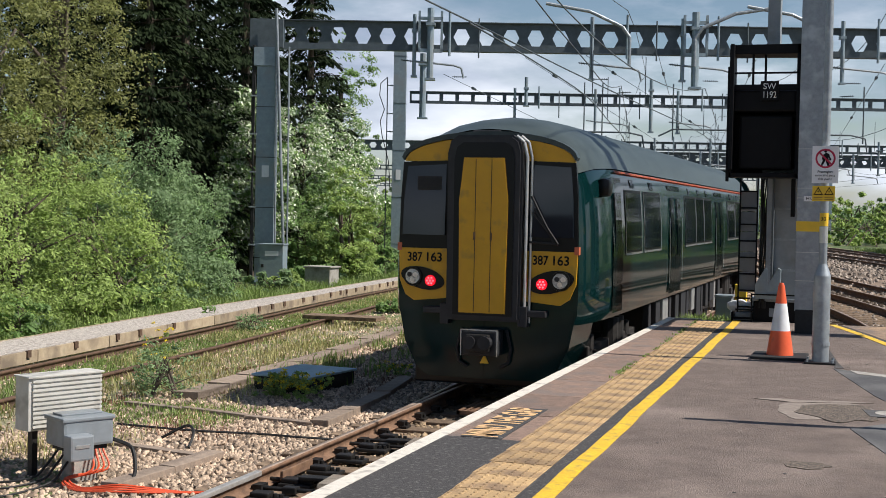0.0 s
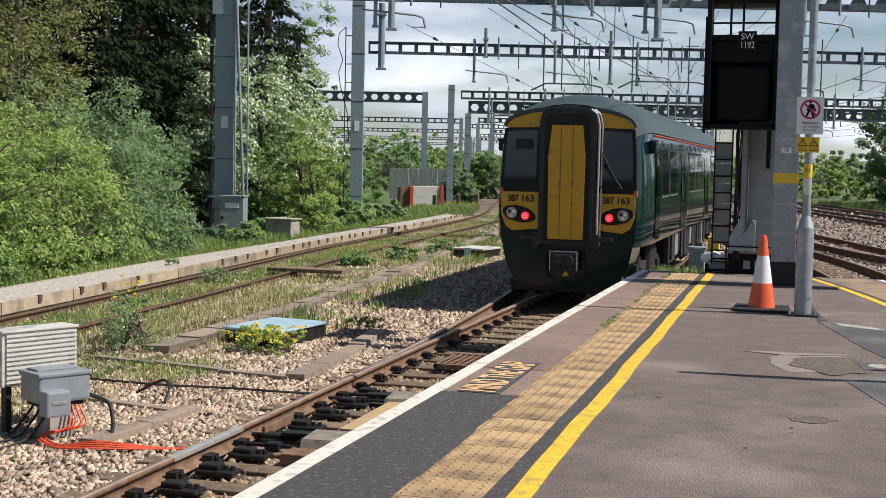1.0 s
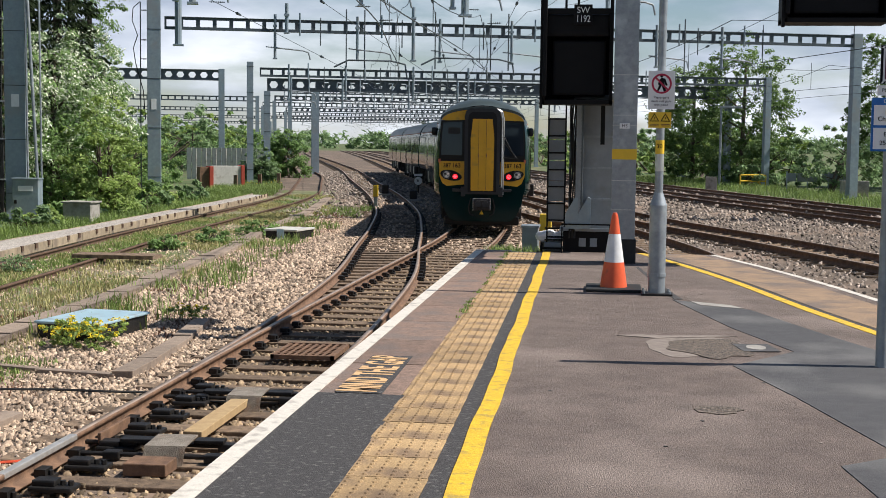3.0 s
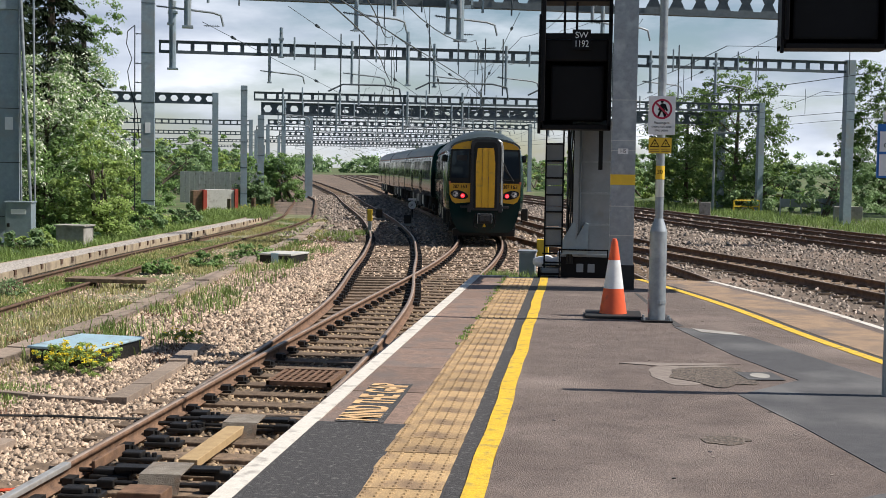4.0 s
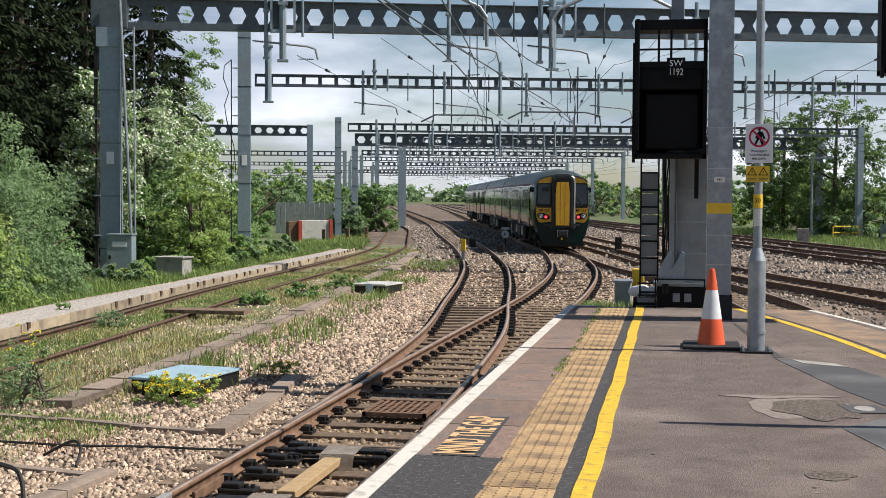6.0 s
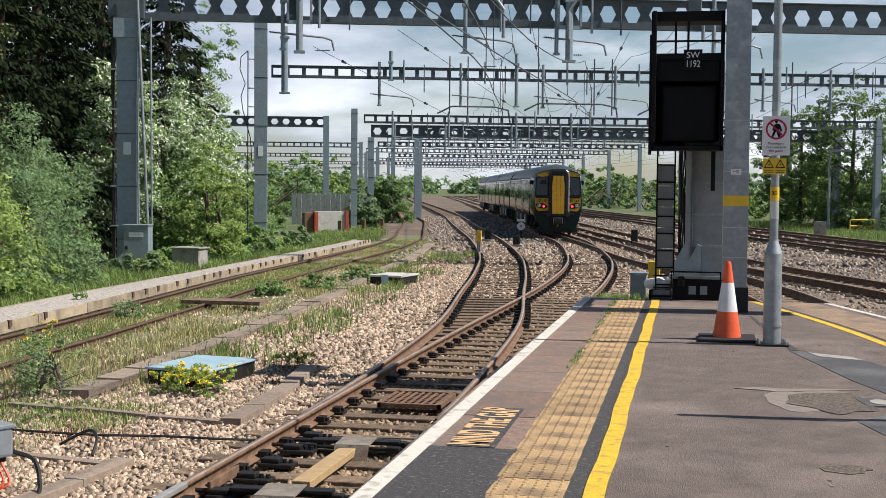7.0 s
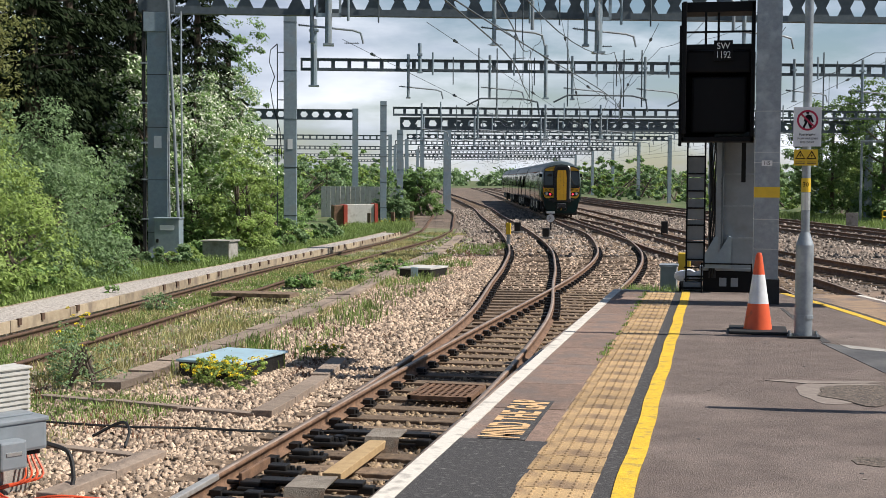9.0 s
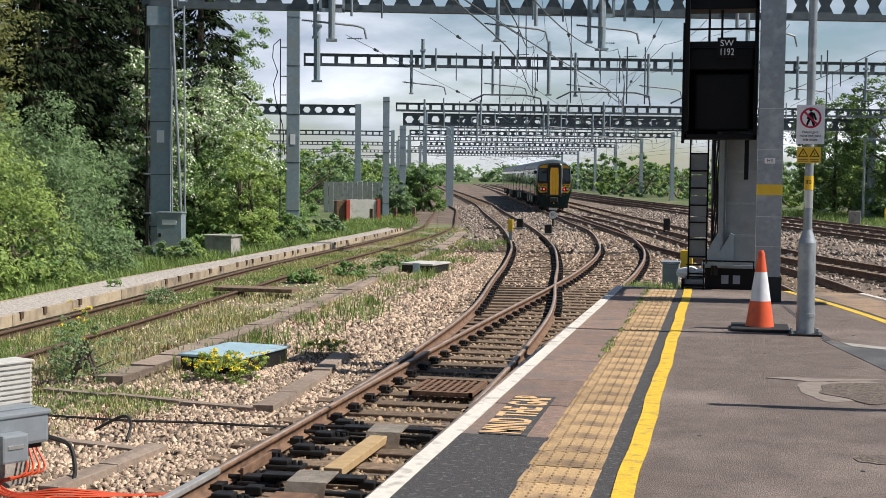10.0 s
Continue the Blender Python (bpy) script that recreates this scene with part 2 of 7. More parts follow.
    leaf_bright=leaf_material("bright_spring_leaf", (0.37, 0.48, 0.135), (0.2, 0.28, 0.075)),
    leaf_mid=leaf_material("mid_green_leaf", (0.26, 0.39, 0.13), (0.14, 0.235, 0.075)),
    leaf_grey=leaf_material("grey_green_leaf", (0.27, 0.38, 0.18), (0.15, 0.23, 0.10)),
    leaf_deep=leaf_material("deep_green_leaf", (0.20, 0.30, 0.095), (0.10, 0.165, 0.05)),
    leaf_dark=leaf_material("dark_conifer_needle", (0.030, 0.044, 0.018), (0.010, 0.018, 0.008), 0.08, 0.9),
    leaf_olive=leaf_material("olive_budding_leaf", (0.26, 0.275, 0.085), (0.14, 0.15, 0.05)),
    blossom=leaf_material("white_blossom", (0.86, 0.88, 0.74), (0.62, 0.67, 0.48), 0.3),
    grass=leaf_material("dry_grass_blade", (0.50, 0.44, 0.21), (0.33, 0.31, 0.12), 0.3),
    green_grass=leaf_material("green_grass_blade", (0.27, 0.36, 0.1), (0.16, 0.23, 0.06), 0.3),
    red_weed=leaf_material("red_weed_leaf", (0.24, 0.10, 0.06), (0.16, 0.085, 0.045), 0.2),
    flower=leaf_material("yellow_flower", (0.80, 0.62, 0.02), (0.66, 0.52, 0.02), 0.2),
    tail_red=glowing("tail_light_red", (0.9, 0.004, 0.02), 0.9),
    lamp_dish=material("lamp_dish", (0.72, 0.72, 0.72), (0.35, 0.35, 0.36), 0.22, 0.5, scale=30),
    diode=glowing("tail_light_diode", (1.0, 0.10, 0.12), 3.0),
)
_gl = bpy.data.materials.new("dark_window_glass")
_gl.use_nodes = True
_gb = _gl.node_tree.nodes["Principled BSDF"]
_gb.inputs["Base Color"].default_value = (0.012, 0.018, 0.026, 1)
_gb.inputs["Roughness"].default_value = 0.04
_gb.inputs["Specular IOR Level"].default_value = 0.5
M["glass"] = _gl


# ---- building helpers ----
def box(bm, x0, x1, y0, y1, z0, z1, bevel=0.0):
    r = bmesh.ops.create_cube(bm, size=1.0)
    bmesh.ops.transform(bm, matrix=Matrix.Translation(((x0 + x1) / 2, (y0 + y1) / 2, (z0 + z1) / 2)) @ Matrix.Diagonal((x1 - x0, y1 - y0, z1 - z0, 1)), verts=r["verts"])
    if bevel:
        es = list({e for v in r["verts"] for e in v.link_edges})
        bmesh.ops.bevel(bm, geom=es, offset=bevel, segments=2, affect="EDGES", profile=0.6)
    return r["verts"]


def tube(bm, a, b, r, r2=None, seg=10):
    a, b = Vector(a), Vector(b)
    d = b - a
    m = Matrix.Translation((a + b) / 2) @ d.to_track_quat("Z", "Y").to_matrix().to_4x4()
    bmesh.ops.create_cone(bm, cap_ends=True, segments=seg, radius1=r, radius2=r if r2 is None else r2, depth=d.length, matrix=m)


def hose(bm, pts, r):
    """One bent tube through the points, five-sided."""
    prev = None
    for p in pts:
        row = [bm.verts.new((p[0] + r * math.cos(w), p[1] + r * math.sin(w), p[2])) for w in (0, 1.257, 2.513, 3.770, 5.027)]
        if prev:
            for k in range(5):
                bm.faces.new((prev[k], prev[(k + 1) % 5], row[(k + 1) % 5], row[k]))
        prev = row


def beam_box(bm, a, b, w, h):
    """A square bar from a to b; h is its upright side."""
    a, b = Vector(a), Vector(b)
    d = b - a
    side = d.cross(Vector((0, 0, 1)))
    side = side.normalized() if side.length > 1e-6 else Vector((1, 0, 0))
    up = side.cross(d).normalized()
    vs = [bm.verts.new(p + side * sx * w / 2 + up * sy * h / 2) for p in (a, b) for sx, sy in ((-1, -1), (1, -1), (1, 1), (-1, 1))]
    for f in ((3, 2, 1, 0), (4, 5, 6, 7), (0, 1, 5, 4), (1, 2, 6, 5), (2, 3, 7, 6), (3, 0, 4, 7)):
        bm.faces.new([vs[k] for k in f])


def mesh_of(name, bm, mat, smooth=False):
    me = bpy.data.meshes.new(name)
    bmesh.ops.recalc_face_normals(bm, faces=bm.faces)
    bm.to_mesh(me)
    bm.free()
    me.materials.append(mat)
    if smooth:
        me.polygons.foreach_set("use_smooth", [True] * len(me.polygons))
        me.set_sharp_from_angle(angle=radians(38))
    return me


def part(name, bm, mat, parent=None, label="", smooth=False):
    ob = new(name, mesh_of(name, bm, mat, smooth))
    if parent:
        ob.parent = parent
    if label:
        tagged(ob, label)
    return ob


def boxes(name, mat, parent, items, bevel=0.0, label=""):
    """One part out of several boxes that are one piece."""
    bm = bmesh.new()
    for it in items:
        box(bm, *it, bevel=bevel)
    return part(name, bm, mat, parent, label)


def thing(name, label, category, m=None, group=""):
    ob = new(name)
    ob.empty_display_size = 0.2
    if m is not None:
        ob.matrix_world = m
    return tagged(ob, label, category, group)


def setting(name, bm, mat, label, category):
    return tagged(part(name, bm, mat), label, category, kind="structure")


def np_mesh(name, verts, faces, mat):
    """A mesh out of arrays; faces all with as many corners."""
    me = bpy.data.meshes.new(name)
    v, f = np.asarray(verts, np.float32), np.asarray(faces, np.int32)
    me.vertices.add(len(v))
    me.vertices.foreach_set("co", v.ravel())
    me.loops.add(f.size)
    me.loops.foreach_set("vertex_index", f.ravel())
    me.polygons.add(len(f))
    me.polygons.foreach_set("loop_start", np.arange(0, f.size, f.shape[1], dtype=np.int32))
    me.polygons.foreach_set("loop_total", np.full(len(f), f.shape[1], np.int32))
    me.update(calc_edges=True)
    me.materials.append(mat)
    return me


class Line:
    """A smooth plan line through points, by its length."""

    def __init__(self, pts, step=0.5):
        p = np.array(pts, float)
        q = np.vstack([2 * p[0] - p[1], p, 2 * p[-1] - p[-2]])
        out = []
        for k in range(1, len(q) - 2):
            n = max(2, int(np.linalg.norm(q[k + 1] - q[k]) / step))
            # chord-length Hermite tangents
            d0, d1, d2 = [np.linalg.norm(q[k + j] - q[k + j - 1]) for j in (0, 1, 2)]
            m1 = (q[k + 1] - q[k - 1]) / (d0 + d1) * d1
            m2 = (q[k + 2] - q[k]) / (d1 + d2) * d1
            for u in np.arange(n) / n:
                out.append((2 * u ** 3 - 3 * u * u + 1) * q[k] + (u ** 3 - 2 * u * u + u) * m1 + (3 * u * u - 2 * u ** 3) * q[k + 1] + (u ** 3 - u * u) * m2)
        out.append(p[-1])
        self.p = np.array(out)
        self.s = np.concatenate([[0], np.cumsum(np.linalg.norm(np.diff(self.p, axis=0), axis=1))])

    def at(self, s):
        return np.array([np.interp(s, self.s, self.p[:, k]) for k in (0, 1)])

    def heading(self, s):
        d = self.at(s + 0.4) - self.at(s - 0.4)
        return d / np.linalg.norm(d)

    def s_of_y(self, y):
        return float(np.interp(y, self.p[:, 1], self.s))


# ---- ground, tracks, platform ----
ZR, GZ = -0.915, -1.125      # rail top and ballast level; platform top is z = 0
PLAT = Line([(-1.75, -60), (-1.72, 0), (-1.74, 8), (-1.78, 15), (-1.74, 22), (-1.66, 28), (-1.68, 33.5), (-1.95, 40.3), (-2.55, 47), (-4.40, 60), (-6.75, 71), (-9.45, 84), (-14.9, 110), (-23.4, 150), (-29.3, 178), (-56, 300), (-81, 410)])
DIV = Line([(-1.80, 12.2), (-1.98, 16.5), (-2.42, 22.8), (-3.35, 30), (-4.22, 36.7), (-5.75, 46.5), (-8.9, 62), (-14.6, 87), (-21.1, 116), (-27, 140), (-62, 280), (-90, 400)])
SID = Line([(-7.0, -40), (-7.9, 5), (-8.85, 17), (-9.2, 21), (-9.7, 26), (-10.4, 33), (-11.2, 45), (-11.8, 53), (-12.95, 62), (-14.2, 68.5), (-15.6, 75), (-19.1, 91.5), (-20.6, 98), (-26, 118), (-32, 140)])
MAIN1 = Line([(10.2, -8), (7.6, 6), (6.4, 11.3), (5.0, 18), (4.15, 25), (3.2, 32), (1.5, 39.8), (-0.4, 46.5), (-2.6, 57), (-4.6, 66), (-6.9, 76), (-9.2, 84.2)])
MAIN2 = Line([(20, -8), (13.0, 12), (9.2, 24), (6.2, 34.5), (3.5, 43), (-2.6, 69), (-10.2, 104), (-20.0, 150), (-52.5, 300), (-77.5, 410)])
MAIN3 = Line([(29, -8), (19, 20), (13.0, 40), (8.4, 56), (4.4, 72), (-3.6, 104), (-15.0, 150), (-48, 300), (-74, 410)])
MAIN4 = Line([(33, -8), (23, 20), (16.8, 40), (12.0, 56), (8.0, 72), (0.0, 104), (-11.5, 150), (-44.5, 300), (-70.5, 410)])

RAIL = [(-0.070, -0.159), (0.070, -0.159), (0.070, -0.147), (0.012, -0.128), (0.010, -0.045), (0.036, -0.034), (0.036, -0.004), (0.030, 0.0), (-0.030, 0.0), (-0.036, -0.004), (-0.036, -0.034), (-0.010, -0.045), (-0.012, -0.128), (-0.070, -0.147)]


def sweep(line, s0, s1, off, profile, z, step=1.0, closed=True):
    n = max(2, int((s1 - s0) / step))
    pr = np.array(profile)
    vs, k = [], len(pr)
    for s in np.linspace(s0, s1, n + 1):
        p, h = line.at(s), line.heading(s)
        nrm = np.array([h[1], -h[0]])
        for a, b in pr:
            q = p + nrm * (off + a)
            vs.append((q[0], q[1], z + b))
    fs = []
    for i in range(n):
        for j in range(k if closed else k - 1):
            j2 = (j + 1) % k
            fs.append((i * k + j, i * k + j2, (i + 1) * k + j2, (i + 1) * k + j))
    return vs, fs


def strip(name, ys, xl, xr, z, mat, label, category, jag=0.0):
    """A ground sheet between two uneven borders."""
    vs, fs = [], []
    for k, y in enumerate(ys):
        a, b = xl(y) + random.uniform(-jag, jag), xr(y) + random.uniform(-jag, jag)
        for u in range(9):
            vs.append((a + (b - a) * u / 8, y, z))
        if k:
            for u in range(8):
                i = (k - 1) * 9 + u
                fs.append((i, i + 1, i + 10, i + 9))
    return tagged(new(name, np_mesh(name, vs, fs, mat)), label, category, kind="structure")


def line_x(line):
    return lambda y: float(np.interp(y, line.p[:, 1], line.p[:, 0]))


sid_x, m4_x, plat_x, m2_x, div_x, m1_x = line_x(SID), line_x(MAIN4), line_x(PLAT), line_x(MAIN2), line_x(DIV), line_x(MAIN1)
_bm = bmesh.new()
bmesh.ops.create_grid(_bm, x_segments=2, y_segments=2, size=2500)
bmesh.ops.translate(_bm, verts=_bm.verts, vec=(0, 0, GZ - 0.02))
setting("ground", _bm, M["meadow"], "green grassy ground reaching to the horizon", "ground")
YS = [-40 + 2.0 * k for k in range(110)] + [180 + 10 * k for k in range(25)]
strip("track_bed", YS, lambda y: sid_x(min(y, 120)) - (2.0 if y < 120 else 2.0 + 0.25 * (y - 120)), lambda y: m4_x(y) + 2.6, GZ, M["ballast"], "brown stone ballast bed under the tracks", "track bed", 0.25)
strip("weedy_ground", [-20 + 1.0 * k for k in range(90)], lambda y: sid_x(y) - 1.3, lambda y: min(sid_x(y) + 3.6, plat_x(y) - 2.6, div_x(max(y, 12.3)) - 2.4), GZ + 0.012, M["soil"], "weedy soil with dry grass beside the siding", "ground", 0.35)


def track(name, line, s0, s1, label, near=(1e9, -1e9), z=ZR, head=True, spacing=0.66, first_sleeper=None, chairs=True, rail="rust"):
    t = tagged(thing(name, label, "railway track"), kind="structure")
    for off in (-0.7525, 0.7525):
        r = new("rail", np_mesh("rail", *sweep(line, s0, s1, off, RAIL, z), M[rail]))
        r.parent = t
        h = new("rail_head", np_mesh("rail_head", *sweep(line, s0, s1, off, [(-0.028, 0.0), (-0.028, 0.003), (0.028, 0.003), (0.028, 0.0)], z, closed=False), M["steel"] if head else M[rail]))
        h.parent = r
    fv, ff = [], []
    s = first_sleeper if first_sleeper is not None else s0 + 0.3
    while s < min(s1, line.s_of_y(200)):
        p, hd = line.at(s), line.heading(s)
        m = Matrix(((hd[1], hd[0], 0, p[0]), (-hd[0], hd[1], 0, p[1]), (0, 0, 1, z - 0.159), (0, 0, 0, 1)))
        if near[0] < p[1] < near[1]:
            o = new("sleeper", SLEEPER)
            o.parent, o.matrix_world = t, m
            for off in (-0.7525, 0.7525) if chairs else ():
                c = new("rail_chair", CHAIR)
                c.parent, c.matrix_world = t, m @ Matrix.Translation((off, 0, 0))
        else:
            b = len(fv)
            for x, y, zz in ((-1.25, -0.125, -0.1), (1.25, -0.125, -0.1), (1.25, 0.125, -0.1), (-1.25, 0.125, -0.1), (-1.25, -0.125, -0.012), (1.25, -0.125, -0.012), (1.25, 0.125, -0.012), (-1.25, 0.125, -0.012)):
                fv.append(tuple(m @ Vector((x, y, zz))))
            ff += [(b + 4, b + 5, b + 6, b + 7), (b, b + 1, b + 5, b + 4), (b + 2, b + 3, b + 7, b + 6), (b + 1, b + 2, b + 6, b + 5), (b + 3, b, b + 4, b + 7)]
        s += spacing
    if fv:
        o = tagged(new("far_sleepers", np_mesh("far_sleepers", fv, ff, M["sleeper"])), kind="stuff")
        o.parent = t
    return t


_bm = bmesh.new()
box(_bm, -1.3, 1.3, -0.13, 0.13, -0.13, -0.01, bevel=0.012)
SLEEPER = mesh_of("sleeper", _bm, M["sleeper"])
_bm = bmesh.new()
box(_bm, -0.17, 0.17, -0.09, 0.09, -0.012, 0.02)
box(_bm, 0.04, 0.13, -0.07, 0.07, 0.01, 0.075)
box(_bm, -0.13, -0.04, -0.07, 0.07, 0.01, 0.075)
tube(_bm, (0.15, 0.0, 0.01), (0.15, 0.0, 0.06), 0.02, seg=6)
tube(_bm, (-0.15, 0.0, 0.01), (-0.15, 0.0, 0.06), 0.02, seg=6)
CHAIR = mesh_of("rail_chair", _bm, M["iron"])

track("platform_track", PLAT, PLAT.s_of_y(-30), PLAT.s_of_y(400), "curving platform track with brown rails on timber sleepers", (2, 50))
track("diverging_track", DIV, 0.0, DIV.s_of_y(390), "track curving away from the points on timber sleepers", (23, 55), z=ZR - 0.004, first_sleeper=DIV.s_of_y(23.1))
track("siding_track", SID, 0, SID.s_of_y(139), "rusty overgrown siding track", (8, 40), head=False, spacing=0.72, chairs=False, rail="old_rust", z=ZR - 0.06)
track("right_platform_track", MAIN1, 0, MAIN1.s_of_y(84), "track beside the other platform edge")
track("main_line", MAIN2, 0, MAIN2.s_of_y(400), "main line track with dark rails")
track("second_main_line", MAIN3, 0, MAIN3.s_of_y(400), "second main line track with dark rails")
track("third_main_line", MAIN4, 0, MAIN4.s_of_y(400), "far main line track with dark rails")

# ---- platform ----
PE = 17.42                                        # end of the platform
EDGE_R = Line([(8.6, -8), (6.9, 1), (5.75, 7), (4.86, 11.03), (4.41, 13.49), (3.95, 15.5), (3.42, 17.42)], 0.4)
edge_r = line_x(EDGE_R)
PY = [-8 + 0.5 * k for k in range(51)] + [PE]


def plan_strip(ys, xl, xr, z0, z1):
    """A thin slab between two plan borders."""
    bm = bmesh.new()
    prev = None
    for y in ys:
        row = [bm.verts.new(p) for p in ((xl(y), y, z0), (xr(y), y, z0), (xr(y), y, z1), (xl(y), y, z1))]
        if prev:
            for a in range(4):
                b = (a + 1) % 4
                bm.faces.new((prev[a], prev[b], row[b], row[a]))
        else:
            bm.faces.new(row)
        prev = row
    bm.faces.new(prev[::-1])
    return bm


def patch(name, pts, z, mat, label, thick=0.004):
    bm = bmesh.new()
    lo, hi = [bm.verts.new((x, y, z - thick)) for x, y in pts], [bm.verts.new((x, y, z)) for x, y in pts]
    bm.faces.new(hi)
    for a in range(len(pts)):
        b = (a + 1) % len(pts)
        bm.faces.new((lo[a], lo[b], hi[b], hi[a]))
    return setting(name, bm, mat, label, "platform surface")


def skew(x):
    return lambda y: x + 0.0135 * (11 - y)


setting("platform", plan_strip(PY, lambda y: 0.024, edge_r, -1.3, -0.012), M["concrete"], "concrete platform with a straight edge", "platform")
setting("platform_surface", plan_strip(PY, skew(1.19), lambda y: edge_r(y) - 1.09, -0.05, 0.0), M["asphalt"], "worn grey-brown asphalt platform surface", "platform surface")
setting("edge_asphalt", plan_strip([y for y in PY if y <= 6.2] + [6.225], lambda y: 0.125, skew(0.60), -0.05, -0.001), M["tar"], "rough dark asphalt along the platform edge", "platform surface")
setting("tar_joint", plan_strip(PY, skew(0.985), skew(1.10), -0.05, -0.004), M["tar"], "dark asphalt joint beside the tactile paving", "platform surface")
setting("white_edge_line", plan_strip(PY, lambda y: 0.018, lambda y: 0.125, -0.11, 0.003), M["white_line"], "worn white painted line on the platform edge", "line")
setting("platform_end_line", plan_strip([PE - 0.001, PE + 0.06], lambda y: 0.018, lambda y: 0.53, -0.11, 0.002), M["white_line"], "white painted line along the platform end", "line")


def wavy(x, amp=0.006):
    return lambda y: skew(x)(y) + amp * math.sin(2.1 * y) + amp * 0.6 * math.sin(5.3 * y + 1)


setting("yellow_line", plan_strip([-8 + 0.2 * k for k in range(127)] + [PE], wavy(1.085), wavy(1.195), -0.04, 0.004), M["yellow_line"], "hand-painted yellow safety line along the platform", "line")
setting("right_white_edge_line", plan_strip(PY, lambda y: edge_r(y) - 0.07, lambda y: edge_r(y) + 0.02, -0.11, 0.003), M["white_line"], "white painted line on the other platform edge", "line")
setting("right_edge_slabs", plan_strip(PY, lambda y: edge_r(y) - 0.20, lambda y: edge_r(y) - 0.07, -0.05, 0.0), M["asphalt"], "worn asphalt along the other platform edge", "platform surface")
setting("right_tactile_strip", plan_strip(PY, lambda y: edge_r(y) - 0.90, lambda y: edge_r(y) - 0.20, -0.05, 0.001), M["tactile_far"], "buff tactile paving along the other platform edge", "platform surface")
setting("right_yellow_line", plan_strip(PY, lambda y: edge_r(y) - 1.09, lambda y: edge_r(y) - 0.98, -0.05, 0.004), M["yellow_line"], "yellow safety line along the other platform edge", "line")
setting("right_joint", plan_strip(PY, lambda y: edge_r(y) - 0.98, lambda y: edge_r(y) - 0.90, -0.05, -0.002), M["tar"], "dark joint beside the yellow line", "platform surface")
# newer asphalt and repairs
patch("new_asphalt_patch", [(2.55, 11.7), (3.25, 11.0), (3.7, 9.4), (4.15, 8.0), (4.5, 6.9), (5.6, 2.0), (6.3, -2.0), (3.6, -2.0), (3.2, 3.2), (3.02, 4.8), (3.36, 5.08), (3.05, 6.6), (2.78, 7.7), (3.30, 8.45), (2.95, 9.7)], 0.004, M["newtar"], "darker newer asphalt trench repair")


def ragged(x, y, rx, ry, n=26, k=0.0, amp=0.22, turn=0.0):
    """An uneven oval outline round a spot."""
    out = []
    for q in range(n):
        a = 2 * math.pi * q / n
        r = 1 + amp * noise.noise(Vector((math.cos(a) * 1.7 + k, math.sin(a) * 1.7, k * 0.7))) * 2
        u, v = rx * r * math.cos(a), ry * r * math.sin(a)
        out.append((x + u * math.cos(turn) - v * math.sin(turn), y + u * math.sin(turn) + v * math.cos(turn)))
    return out


patch("cement_smear", ragged(2.58, 8.60, 0.36, 0.52, 34, 4.2, 0.28), 0.003, M["smear"], "pale cement smear round the broken patch")
patch("cement_tail", [(1.98, 9.03), (2.14, 9.12), (2.40, 9.10), (2.75, 9.20), (2.95, 9.17), (2.66, 9.06), (2.40, 8.98), (2.30, 8.93), (2.16, 8.99)], 0.006, M["smear"], "thin pale cement streak on the asphalt")
patch("rough_patch", ragged(2.68, 8.48, 0.31, 0.44, 34, 1.1, 0.22), 0.007, M["broken"], "rough broken asphalt patch")
patch("access_frame", [(2.86, 8.72), (3.14, 8.76), (3.20, 8.40), (2.92, 8.36)], 0.010, M["newtar"], "dark surround of a small access cover")
patch("access_cover", ragged(3.03, 8.56, 0.075, 0.12, 20, 0.0, 0.0), 0.013, M["concrete"], "small round grey access cover in the platform")
patch("small_pothole", ragged(2.54, 6.10, 0.13, 0.115, 24, 2.2, 0.25), 0.004, M["broken"], "small rough hole in the asphalt")
patch("dark_seam", [(2.27, 15.2), (2.31, 15.2), (2.60, 12.2), (2.66, 11.75), (2.58, 11.7), (2.52, 12.2)], 0.003, M["tar"], "dark tarred seam across the platform")
patch("trench_lid", [(2.72, 11.55), (3.10, 11.30), (3.20, 11.05), (2.80, 11.25)], 0.008, M["concrete"], "pale cover strip in the newer asphalt")
_lit = np.random.default_rng(3)
for _k in range(26):
    _x, _y = _lit.uniform(1.35, 3.6), _lit.uniform(4.2, 14.0)
    patch("gum_spot", ragged(_x, _y, 0.012, 0.014, 8, 0.3 * _k), 0.003, M["smear" if _k % 3 else "tar"], "small flattened gum spot on the asphalt")

# added behind the camera, unseen: a plain building closing the place, to darken reflections
M["brick"] = material("station_brick", (0.23, 0.13, 0.095), (0.16, 0.09, 0.07), 0.9, scale=12, bump=0.3)
_bm = bmesh.new()
box(_bm, -16, 22, -34, -26, GZ - 0.2, 4.6)
setting("station_wall", _bm, M["brick"], "plain brick station building at the far end", "building")
# added canopy and posts, out of view, met only in the train's glass
_bm = bmesh.new()
box(_bm, 0.3, 7.0, -26, -9, 3.6, 3.85)
setting("platform_canopy", _bm, M["girder"], "plain grey platform canopy by the station", "canopy")
for _x in (2.2, 5.4):
    _bm = bmesh.new()
    box(_bm, _x - 0.12, _x + 0.12, -12.2, -11.96, -0.1, 3.6)
    setting("canopy_post", _bm, M["girder"], "grey canopy post on the platform", "post")
_bm = bmesh.new()
box(_bm, 0.0, 8.6, -30, -8.0, -1.3, -0.005)
setting("platform_rear", _bm, M["asphalt"], "asphalt platform leading to the station", "platform")

